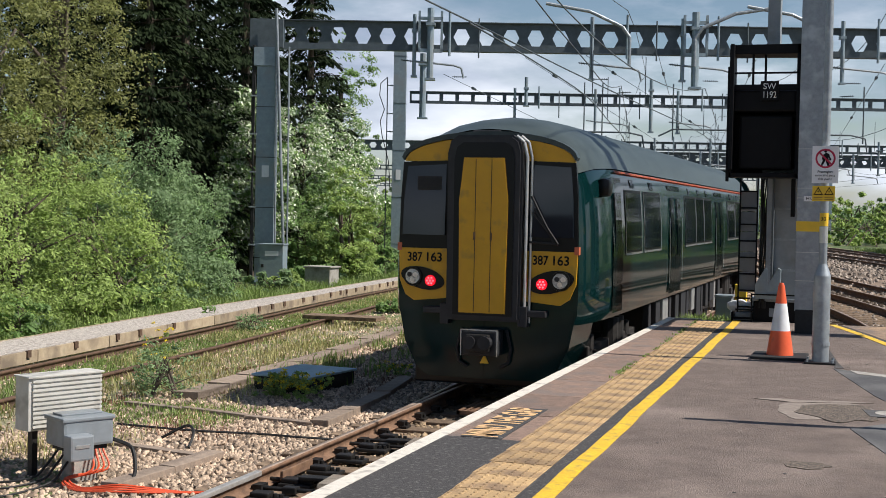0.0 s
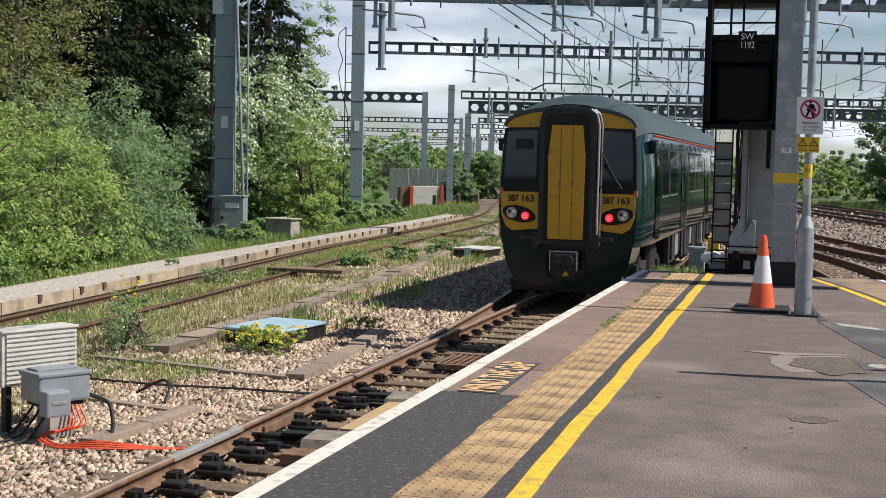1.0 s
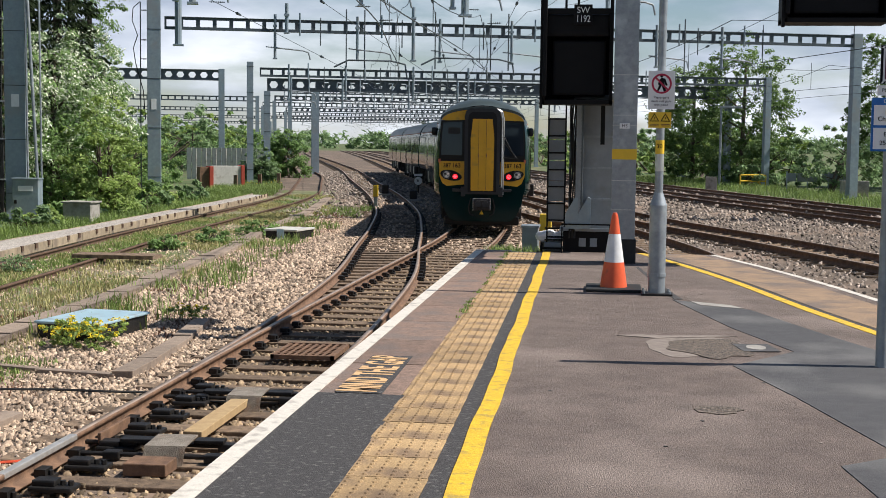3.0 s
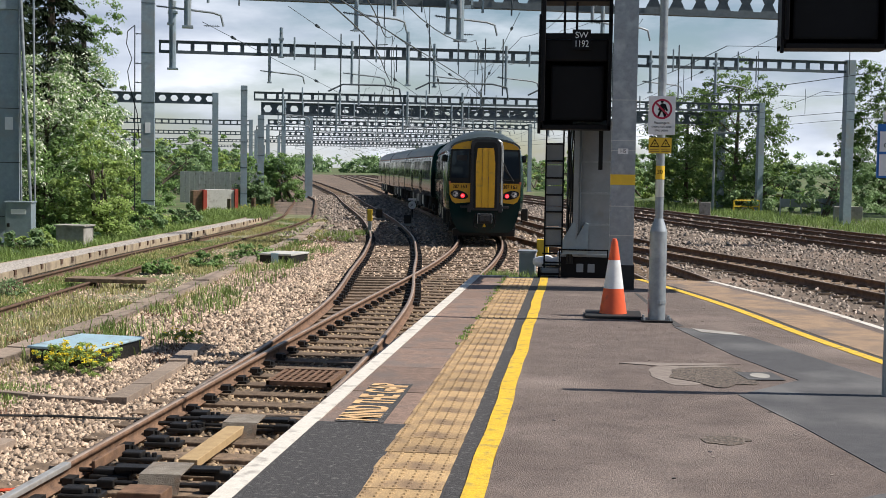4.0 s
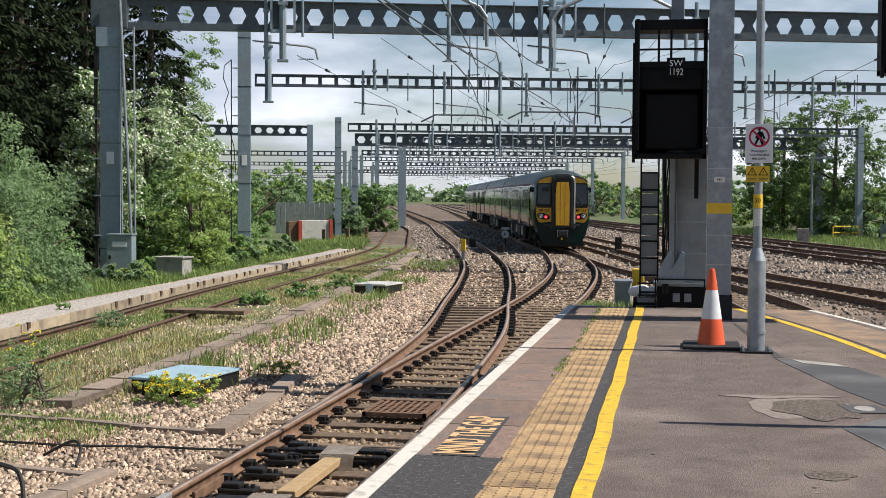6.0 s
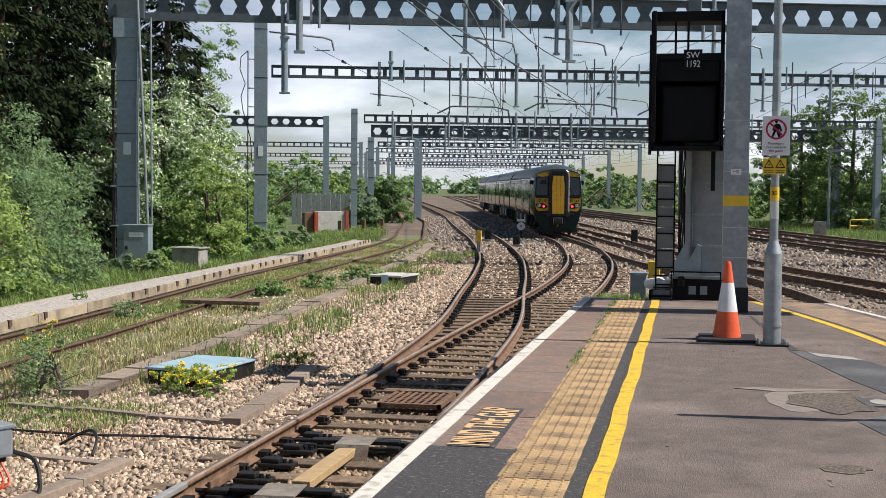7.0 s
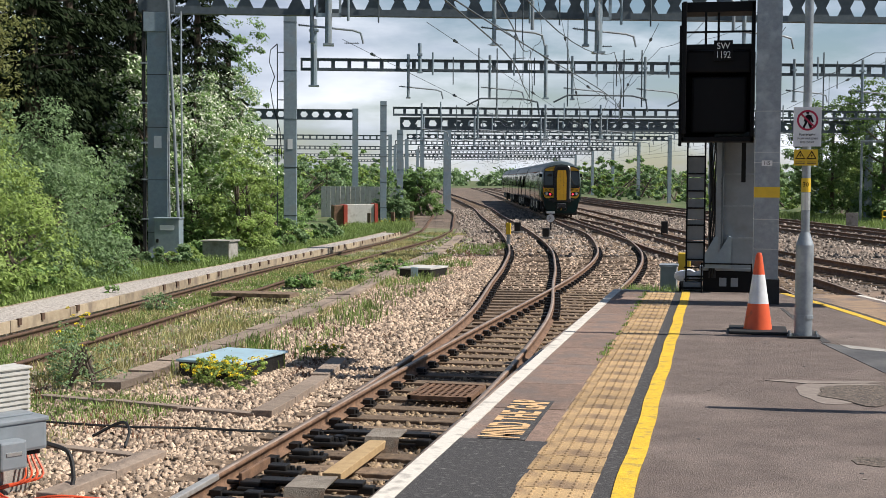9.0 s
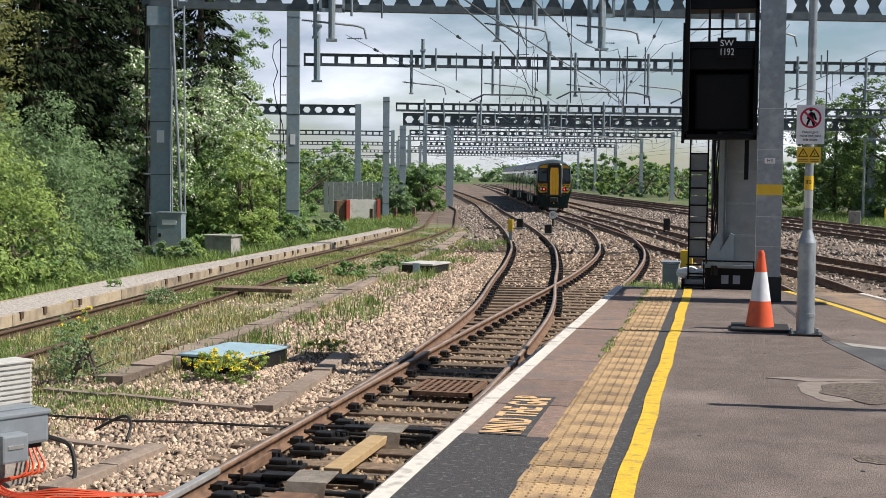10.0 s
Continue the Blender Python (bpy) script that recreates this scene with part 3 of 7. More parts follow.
# coping slabs
slabs = tagged(thing("coping_slabs", "reddish-brown worn coping slabs along the platform edge", "paving"), kind="structure")
_y = 6.22
while _y < PE - 0.1:
    _l = min(1.12, PE - _y)
    _xa, _xb = 0.127, skew(0.585)(_y + _l / 2)
    _bm = bmesh.new()
    box(_bm, _xa, _xb, _y + 0.006, _y + _l - 0.006, -0.06, random.uniform(-0.003, 0.001), bevel=0.006)
    part("slab", _bm, M["coping"], slabs)
    _y += _l
# tactile tiles with blisters
_bm = bmesh.new()
box(_bm, -0.1985, 0.1985, -0.1985, 0.1985, -0.05, 0.0, bevel=0.004)
for _i in range(6):
    for _j in range(6):
        _x, _y = -0.165 + 0.066 * _i, -0.165 + 0.066 * _j
        bmesh.ops.create_cone(_bm, segments=6, radius1=0.016, radius2=0.009, depth=0.007, cap_ends=True, matrix=Matrix.Translation((_x, _y, 0.003)))
TILE = mesh_of("tactile_tile", _bm, M["tactile"])
tiles = tagged(thing("tactile_paving", "buff blister tactile paving tiles, worn and dirty", "paving"), kind="structure")
_y = -4.0
while _y < PE - 0.2:
    _o = new("tile", TILE)
    _o.parent = tiles
    _o.matrix_world = pose(skew(0.785)(_y), _y, random.uniform(-0.002, 0.001), random.uniform(-0.5, 0.5), random.uniform(-0.5, 0.5), random.uniform(-0.6, 0.6))
    _y += 0.402
# warning words on the edge
words_plate = patch("warning_plate", [(0.235, 6.22), (0.525, 6.22), (0.505, 7.66), (0.215, 7.66)], 0.004, M["tar"], "dark painted panel that carries the edge warning")


def words(name, text, size, m, mat, parent=None, spacing=1.0, width=None, thick=0.001, bold=0.0):
    cu = bpy.data.curves.new(name, "FONT")
    cu.body, cu.size, cu.align_x, cu.align_y, cu.extrude, cu.space_character = text, size, "CENTER", "CENTER", thick, spacing
    cu.offset = bold
    tmp = bpy.data.objects.new("tmp_text", cu)
    me = bpy.data.meshes.new_from_object(tmp)
    bpy.data.objects.remove(tmp)
    me.name = name
    if width:
        xs = [v.co.x for v in me.vertices]
        k = width / (max(xs) - min(xs))
        for v in me.vertices:
            v.co.x *= k
    me.materials.clear()
    me.materials.append(mat)
    ob = new(name, me)
    if parent:
        ob.parent = parent
    ob.matrix_world = m
    return ob


M["letter"] = material("cream_road_paint", (0.74, 0.47, 0.24), (0.60, 0.37, 0.18), 0.85, scale=20)
tagged(words("edge_warning_words", "MIND THE GAP", 0.36, pose(0.37, 6.94, 0.0065, 0, 0, 90), M["letter"], width=1.38, bold=0.007), "cream painted words reading MIND THE GAP", "marking", kind="structure")


# ---- train ----
def rail_car(cab):
    """One coach, 20 m long, rail top at z = 0, its rear at y = 0, travelling towards +y."""
    c = thing("train_coach", "dark green electric train coach with yellow door and tail lights" if cab else "dark green electric train coach with dark windows", "train coach", group="coaches of the train")
    half = [(1.33, 1.04), (1.385, 1.16), (1.40, 1.50), (1.385, 2.30), (1.34, 2.85), (1.28, 3.06), (1.16, 3.30), (0.95, 3.50), (0.62, 3.66), (0.30, 3.735), (0.0, 3.76)]
    ring = half + [(-x, z) for x, z in half[-2::-1]]
    stations = [(0.0, 0.862, 0.915), (0.10, 0.90, 0.925), (0.28, 0.935, 0.945), (0.6, 0.965, 0.972), (1.1, 0.99, 0.99), (1.8, 1, 1), (19.75, 1, 1)] if cab else [(0.25, 1, 1), (19.75, 1, 1)]
    k = len(ring)
    for nm, mat in (("body", M["train_green"]), ("roof", M["train_roof"])):
        vs, fs = [], []
        idx = range(k) if nm == "body" else range(5, k - 5)
        for y, sx, sz in stations:
            for j in idx:
                x, z = ring[j]
                zz = 0.78 + (z - 0.78) * (1 if z < 2.0 else 1 - (1 - sz) * (z - 2.0) / 1.76 * 1.0)
                g = 0.012 if nm == "roof" else 0.0
                vs.append((x * sx * (1 + g), y - (0.02 if nm == "roof" and cab and y < 0.01 else 0), zz + g))
        kk = len(list(idx))
        for i in range(len(stations) - 1):
            for j in range(kk if nm == "body" else kk - 1):
                j2 = (j + 1) % kk
                fs.append((i * kk + j, i * kk + j2, (i + 1) * kk + j2, (i + 1) * kk + j))
        bm = bmesh.new()
        bv = [bm.verts.new(v) for v in vs]
        for f in fs:
            bm.faces.new([bv[q] for q in f])
        if nm == "body":
            bm.faces.new(bv[:kk])
            bm.faces.new(bv[-kk:])
        part(nm, bm, mat, c, "grey painted roof" if nm == "roof" else "", smooth=True)
    # cantrail stripe, windows and doors on both sides
    for sd in (-1, 1):
        bm = bmesh.new()
        vs = [[bm.verts.new((sd * x, y, z)) for x, z in ((1.318, 3.02), (1.300, 3.05))] for y in (1.6 if cab else 0.3, 19.7)]
        bm.faces.new((vs[0][0], vs[1][0], vs[1][1], vs[0][1]))
        bmesh.ops.solidify(bm, geom=bm.faces[:], thickness=0.012)
        part("cantrail_stripe", bm, M["stripe"], c, "thin orange stripe")

        def pane(name, y0, y1, z0, z1, mat, proud, parent=c, label=""):
            b = bmesh.new()
            xs = lambda z: float(np.interp(z, [0.78, 1.10, 1.5, 2.3, 2.85, 3.06], [1.30, 1.385, 1.40, 1.385, 1.34, 1.28]))
            zs = [z0, (z0 + z1) / 2, z1]
            rows = [[b.verts.new((sd * (xs(z) + proud), y, z)) for y in (y0, y1)] for z in zs]
            for i in range(2):
                b.faces.new((rows[i][0], rows[i][1], rows[i + 1][1], rows[i + 1][0]))
            bmesh.ops.solidify(b, geom=b.faces[:], thickness=0.02)
            return part(name, b, mat, parent, label)

        doors = (6.1, 12.6)
        wins = [(2.2, 3.4), (3.7, 5.2), (8.1, 9.4), (9.55, 10.6), (10.75, 11.9), (15.0, 16.4), (16.6, 18.0), (18.2, 19.2)] if cab else [(0.9, 2.2), (2.4, 3.8), (4.0, 5.4), (8.1, 9.4), (9.55, 10.6), (10.75, 11.9), (15.0, 16.4), (16.6, 18.0), (18.2, 19.2)]
        for a, b_ in wins:
            fr = pane("side_window", a - 0.05, b_ + 0.05, 1.90, 2.80, M["train_black"], 0.006)
            pane("window_sill", a - 0.05, b_ + 0.05, 1.875, 1.905, M["silver"], 0.014, fr)
            pane("pane", a, b_, 1.94, 2.76, M["glass"], 0.012, fr)
            for e0 in (a - 0.05, b_ + 0.02):
                pane("window_trim", e0, e0 + 0.03, 1.90, 2.80, M["silver"], 0.013, fr)
            pane("hopper", (a + b_) / 2 - 0.16, (a + b_) / 2 + 0.16, 2.835, 2.955, M["glass"], 0.010, fr)
        for d in doors:
            for q in (0, 1):
                dr = pane("door", d + q * 0.70, d + 0.68 + q * 0.70, 1.12, 2.95, M["train_green"], 0.018)
                pane("door_window", d + 0.16 + q * 0.70, d + 0.52 + q * 0.70, 1.75, 2.75, M["glass"], 0.024, dr)
            for q in (-0.03, 1.40):
                pane("grab_rail", d + q, d + q + 0.03, 1.3, 2.4, M["silver"], 0.03)
        if cab:
            cd = pane("cab_door", 1.25, 1.95, 1.12, 2.95, M["train_green"], 0.012)
            pane("cab_door_window", 1.38, 1.80, 2.0, 2.75, M["glass"], 0.018, cd)
            bm = bmesh.new()
            box(bm, sd * 1.36 - 0.08, sd * 1.36 + 0.08, 0.66, 0.92, 2.68, 2.92, bevel=0.06)
            part("camera_pod", bm, M["train_black"], c, smooth=True)
    # underframe gear and bogies
    for q, (a, b_, w, z0, z1) in enumerate(((5.2, 7.4, 1.18, 0.35, 1.06), (7.7, 9.2, 1.15, 0.42, 1.06), (9.5, 12.3, 1.2, 0.32, 1.06), (12.6, 14.6, 1.16, 0.40, 1.06))):
        boxes("equipment_case", M["underframe"], c, [(-w, w, a, b_, z0, z1)], 0.03)
    for sd in (-1, 1):
        for q in range(14):
            yy = 4.9 + 0.72 * q
            boxes("hanging_gear", M["silver"] if q % 5 == 2 else M["gangway"], c, [(sd * 1.23 - 0.05, sd * 1.23 + 0.05, yy, yy + 0.22 + 0.18 * (q % 3), 0.40 + 0.06 * (q % 4), 1.0)], 0.012)
    for yb in (2.9, 17.1):
        bo = new("bogie")
        bo.empty_display_size = 0.1
        bo.parent, bo.location = c, (0, yb, 0)
        bm = bmesh.new()
        for sd in (-1, 1):
            box(bm, sd * 1.02 - 0.08, sd * 1.02 + 0.08, -1.75, 1.75, 0.48, 0.66, bevel=0.02)
            for yy in (-1.3, 1.3):
                box(bm, sd * 1.05 - 0.11, sd * 1.05 + 0.11, yy - 0.16, yy + 0.16, 0.30, 0.60, bevel=0.02)
                tube(bm, (sd * 1.05, yy - 0.28, 0.62), (sd * 1.05, yy - 0.28, 0.82), 0.09, seg=8)
            tube(bm, (sd * 1.08, -0.2, 0.5), (sd * 1.08, -0.2, 0.95), 0.13, seg=10)
            tube(bm, (sd * 1.08, 0.2, 0.5), (sd * 1.08, 0.2, 0.95), 0.13, seg=10)
        box(bm, -1.0, 1.0, -0.25, 0.25, 0.45, 0.70)
        part("bogie_frame", bm, M["underframe"], bo)
        for yy in (-1.3, 1.3):
            for sd in (-1, 1):
                bm = bmesh.new()
                tube(bm, (sd * 0.70, yy, 0.42), (sd * 0.83, yy, 0.42), 0.42, seg=24)
                part("wheel", bm, M["underframe"], bo)
    if not cab:
        boxes("end_gangway", M["rubber"], c, [(-0.55, 0.55, -0.2, 0.26, 1.05, 3.2), (-0.55, 0.55, 19.74, 20.2, 1.05, 3.2)])
        return c
    boxes("end_gangway", M["rubber"], c, [(-0.55, 0.55, 19.74, 20.2, 1.05, 3.2)])
    # rear face
    F = -0.012

    def plate(name, pts, y0, y1, mat, parent=c, label="", bevel=0.0):
        bm = bmesh.new()
        a, b = [bm.verts.new((x, y0, z)) for x, z in pts], [bm.verts.new((x, y1, z)) for x, z in pts]
        bm.faces.new(a)
        bm.faces.new(b[::-1])
        for i in range(len(pts)):
            j = (i + 1) % len(pts)
            bm.faces.new((a[i], a[j], b[j], b[i]))
        if bevel:
            bmesh.ops.bevel(bm, geom=[e for e in bm.edges if all(abs(v.co.y - y0) < 1e-5 for v in e.verts)], offset=bevel, segments=2, affect="EDGES")
        return part(name, bm, mat, parent, label)

    arch = [(-1.135, 3.10)] + [(1.135 * math.sin(a), 3.08 + 0.33 * math.cos(a) ** 0.9) for a in np.linspace(-1.45, 1.45, 15)] + [(1.135, 3.08)]
    plate("top_panel", arch, -0.03, 0.05, M["train_yellow"], label="yellow arched panel under the roof")
    for sd in (-1, 1):
        e = lambda pts: [(sd * x, z) for x, z in pts]
        plate("windscreen_surround", e([(0.47, 1.97), (1.195, 1.97), (1.185, 2.6), (1.15, 3.09), (0.47, 3.11)]), -0.036, 0.03, M["train_black"])
        ws = plate("windscreen", e([(0.56, 2.14), (1.14, 2.14), (1.13, 2.6), (1.09, 3.03), (0.56, 3.06)]), -0.075, 0.02, M["glass"])
        for v in ws.data.vertices:
            if v.co.y < 0:
                v.co.y += 0.036 * (v.co.z - 2.14) / 0.9
        lp = plate("lower_panel", e([(0.47, 1.33), (0.98, 1.28), (1.10, 1.36), (1.18, 1.55), (1.195, 1.965), (0.47, 1.965)]), -0.040, 0.03, M["train_yellow"], label="yellow lower panel with a number")
        for dx, digits in ((-0.13, "387"), (0.13, "163")):
            words("unit_number", digits, 0.165, pose(sd * 0.845 + dx, -0.045, 1.845, 90, 0, 0), M["black"], lp, width=0.205, bold=0.003)
        cl = plate("lamp_housing", [(sd * (0.86 + 0.30 * math.cos(a)), 1.575 + 0.145 * math.sin(a) + 0.05 * math.cos(a)) for a in np.linspace(0, 2 * math.pi, 20, endpoint=False)], -0.06, 0.0, M["train_black"], label="oval black light cluster", bevel=0.01)
        for nm, x, z, r, mat in (("headlight", 0.985, 1.595, 0.135, M["train_black"]), ("tail_light", 0.745, 1.545, 0.075, M["tail_red"])):
            bm = bmesh.new()
            tube(bm, (sd * x, -0.085, z), (sd * x, -0.03, z), r * 0.92, r, seg=20)
            lt = part(nm, bm, mat, cl)
            if nm == "headlight":
                bm = bmesh.new()
                tube(bm, (sd * x, -0.092, z), (sd * x, -0.08, z), r * 0.72, seg=20)
                part("lens", bm, M["lamp_dish"], lt)
                for q in range(3):
                    bm = bmesh.new()
                    w = 0.5 + 2.094 * q
                    tube(bm, (sd * x + r * 0.34 * math.cos(w), -0.099, z + r * 0.34 * math.sin(w)), (sd * x + r * 0.34 * math.cos(w), -0.09, z + r * 0.34 * math.sin(w)), r * 0.24, seg=12)
                    part("reflector", bm, M["gangway"] if q == 1 else M["bright"], lt)
            else:
                for q in range(7):
                    bm = bmesh.new()
                    w, d = 1.047 * q, (0.0 if q == 6 else r * 0.55)
                    tube(bm, (sd * x + d * math.cos(w), -0.092, z + d * math.sin(w)), (sd * x + d * math.cos(w), -0.084, z + d * math.sin(w)), r * 0.17, seg=8)
                    part("diode", bm, M["diode"], lt)
        plate("side_marker", e([(1.155, 1.93), (1.215, 1.93), (1.215, 2.03), (1.155, 2.03)]), -0.048, 0.06, M["stripe"], label="small orange marker")
        plate("lower_skirt", e([(0.0, 0.30), (0.78, 0.30), (0.93, 0.40), (1.10, 0.75), (1.195, 1.24), (0.0, 1.24)]), -0.03, 1.2, M["train_green"], label="dark lower fairing", bevel=0.02)
        boxes("buffer_step", M["gangway"], c, [(sd * 0.66 - 0.16, sd * 0.66 + 0.16, -0.14, 0.0, 1.13, 1.21), (sd * 0.52 - 0.06, sd * 0.52 + 0.06, -0.16, 0.0, 1.0, 1.26)], 0.01)
    # gangway with its door
    gw = [(-0.49, 1.06), (0.49, 1.06), (0.50, 3.20), (0.46, 3.36), (0.36, 3.43), (-0.36, 3.43), (-0.46, 3.36), (-0.50, 3.20)]
    plate("gangway_surround", gw, -0.20, 0.0, M["gangway"], label="dark grey gangway surround", bevel=0.03)
    plate("gangway_recess", [(x * 0.80, 1.13 + (z - 1.06) * 0.93) for x, z in gw], -0.21, -0.05, M["train_black"])
    gd = plate("gangway_door", [(-0.31, 1.16), (0.31, 1.16), (0.325, 2.6), (0.27, 3.14), (-0.27, 3.14), (-0.325, 2.6)], -0.226, -0.1, M["train_yellow"], label="flat yellow gangway door", bevel=0.012)
    for x in (-0.105, 0.105):
        boxes("door_seam", M["gangway"], gd, [(x - 0.004, x + 0.004, -0.229, -0.224, 1.18, 3.12)])
    for x in (-0.11, 0.11):
        boxes("latch", M["rust"], gd, [(x - 0.014, x + 0.014, -0.231, -0.222, 2.09, 2.19)])
    bm = bmesh.new()
    pts = [(0.54, 1.05), (0.545, 3.15), (0.50, 3.34), (0.40, 3.42)]
    for a, b in zip(pts, pts[1:]):
        tube(bm, (a[0], -0.13, a[1]), (b[0], -0.13, b[1]), 0.022)
        tube(bm, (a[0] + 0.045, -0.06, a[1]), (b[0] + 0.045, -0.06, b[1]), 0.018)
    part("gangway_seal", bm, M["silver"], c, "pale rubber seal beside the gangway")
    boxes("coupler_housing", M["gangway"], c, [(-0.24, 0.24, -0.30, 0.0, 0.62, 0.95)], 0.03)
    boxes("coupler_frame", M["silver"], c, [(-0.245, 0.245, -0.312, -0.298, 0.945, 0.958), (-0.245, -0.232, -0.312, -0.298, 0.62, 0.958), (0.232, 0.245, -0.312, -0.298, 0.62, 0.958)])
    for sd in (-1, 1):
        bm = bmesh.new()
        tube(bm, (sd * 0.10, -0.43, 0.80), (sd * 0.10, -0.30, 0.80), 0.085, seg=14)
        part("coupler_face", bm, M["gangway"], c)
        bm = bmesh.new()
        for a, b in zip([(0.30, 0.95), (0.36, 0.70), (0.33, 0.52)], [(0.36, 0.70), (0.33, 0.52), (0.22, 0.46)]):
            tube(bm, (sd * a[0], -0.08, a[1]), (sd * b[0], -0.08, b[1]), 0.02, seg=6)
        part("brake_hose", bm, M["rubber"], c)
    boxes("coupler_head", M["iron"], c, [(-0.15, 0.15, -0.40, -0.28, 0.68, 0.90), (-0.19, -0.12, -0.42, -0.3, 0.74, 0.84)], 0.02)
    plate("warning_triangle", [(-0.06, 0.50), (0.06, 0.50), (0.0, 0.62)], -0.05, -0.02, M["yellow"])
    boxes("head_code_panel", M["rubber"], c, [(-0.95, -0.62, -0.052, -0.03, 2.72, 2.90)])
    for a, b in (((0.60, 2.66), (0.90, 2.08)), ((0.64, 2.50), (0.95, 2.06)), ((0.62, 2.46), (0.95, 2.06)), ((0.58, 2.08), (0.95, 2.06))):
        bm = bmesh.new()
        tube(bm, (a[0], -0.10, a[1]), (b[0], -0.10, b[1]), 0.016, seg=6)
        part("wiper_arm", bm, M["rubber"], c)
    boxes("obstacle_deflector", M["train_black"], c, [(-1.05, 1.05, 0.25, 0.5, 0.18, 0.42)], 0.03)
    arc = np.linspace(-1.5, 1.5, 19)
    lip = [(1.175 * math.sin(q), 3.115 + 0.37 * math.cos(q) ** 0.9) for q in arc] + [(1.15 * math.sin(q), 3.08 + 0.335 * math.cos(q) ** 0.9) for q in arc[::-1]]
    plate("roof_lip", lip, -0.055, 0.10, M["train_roof"])
    boxes("top_lamp", M["gangway"], c, [(-0.22, 0.16, -0.05, 0.2, 3.44, 3.50)], 0.02)
    return c


COACHES = [rail_car(True)]
_mid = rail_car(False)
COACHES.append(_mid)
for _k in range(2):
    COACHES.append(copy_thing(_mid, Matrix.Identity(4)))
REAR_Y = 13.9
REAR_S = PLAT.s_of_y(REAR_Y)


def run(t):
    """Metres that the train has run since the start."""
    return 6.5 * t + 0.17 * t * t


def coach_pose(k, t):
    s = REAR_S + run(t) + 20.35 * k
    a, b = PLAT.at(s + 2.9), PLAT.at(s + 17.1)
    d = (b - a) / np.linalg.norm(b - a)
    o = a - d * 2.9
    return Matrix(((d[1], d[0], 0, o[0]), (-d[0], d[1], 0, o[1]), (0, 0, 1, ZR + 0.003), (0, 0, 0, 1)))


# ---- gantries and wires ----
SL = 0.30      # gantries stand across the tracks: y rises with x


def gantry_frame(x, y):
    u = Vector((1, SL, 0)).normalized()
    v = Vector((-u.y, u.x, 0))
    return Matrix(((u.x, v.x, 0, x), (u.y, v.y, 0, y), (0, 0, 1, 0), (0, 0, 0, 1)))


def cell_web(length, depth, pitch, thick, kind):
    """A girder in its own space: along x, bottom at z = 0; hexagonal or square openings."""
    bm = bmesh.new()
    n = int(length / pitch)
    w = length / n
    for i in range(n):
        cx = (i + 0.5) * w
        hw, hh = (w * 0.33, depth * 0.29) if kind == "hex" else (w * 0.38, depth * 0.30)
        hole = [(cx - hw, depth / 2), (cx - hw / 2, depth / 2 - hh), (cx + hw / 2, depth / 2 - hh), (cx + hw, depth / 2), (cx + hw / 2, depth / 2 + hh), (cx - hw / 2, depth / 2 + hh)] if kind == "hex" else [(cx - hw, depth / 2), (cx - hw, depth / 2 - hh), (cx + hw, depth / 2 - hh), (cx + hw, depth / 2), (cx + hw, depth / 2 + hh), (cx - hw, depth / 2 + hh)]
        rim = [(i * w, depth / 2), (i * w, 0), ((i + 1) * w, 0), ((i + 1) * w, depth / 2), ((i + 1) * w, depth), (i * w, depth)]
        for q in range(6):
            r = (q + 1) % 6
            quad = [rim[q], rim[r], hole[r], hole[q]]
            f = [bm.verts.new((x, -thick / 2, z)) for x, z in quad]
            b = [bm.verts.new((x, thick / 2, z)) for x, z in quad]
            bm.faces.new(f)
            bm.faces.new(b[::-1])
            bm.faces.new((f[2], f[3], b[3], b[2]))
    fl = 0.30 if kind == "hex" else 0.22
    box(bm, 0, length, -fl / 2, fl / 2, -0.03, 0.0)
    box(bm, 0, length, -fl / 2, fl / 2, depth, depth + 0.03)
    return bm


def box_mast(parent, x, y, w, z0, z1, name="mast", straps=0):
    bm = bmesh.new()
    box(bm, x - w / 2, x + w / 2, y - w / 2, y + w / 2, z0 + 0.03, z1, bevel=0.012)
    m = part(name, bm, M["mast"], parent)
    boxes("base_plate", M["mast"], m, [(x - w * 0.8, x + w * 0.8, y - w * 0.8, y + w * 0.8, z0 - 0.05, z0 + 0.035)])
    for k in range(straps):
        zz = z0 + 0.9 + k * (z1 - z0 - 1.2) / max(1, straps - 1)
        boxes("strap", M["iron"], m, [(x - w / 2 - 0.012, x + w / 2 + 0.012, y - w / 2 - 0.012, y + w / 2 + 0.012, zz, zz + 0.02)])
    return m


def drop_tube(parent, x, z1, length, r=0.06, off=0.0):
    bm = bmesh.new()
    tube(bm, (x, off, z1), (x, off, z1 - length), r)
    t = part("drop_tube", bm, M["mast"], parent)
    boxes("clamp", M["mast"], t, [(x - r * 1.35, x + r * 1.35, off - r * 1.35, off + 0.2, z1 - 0.6, z1 - 0.5)])
    boxes("end_cap", M["mast"], t, [(x - r * 1.5, x + r * 1.5, off - r * 1.5, off + r * 1.5, z1 - length - 0.05, z1 - length + 0.02)])


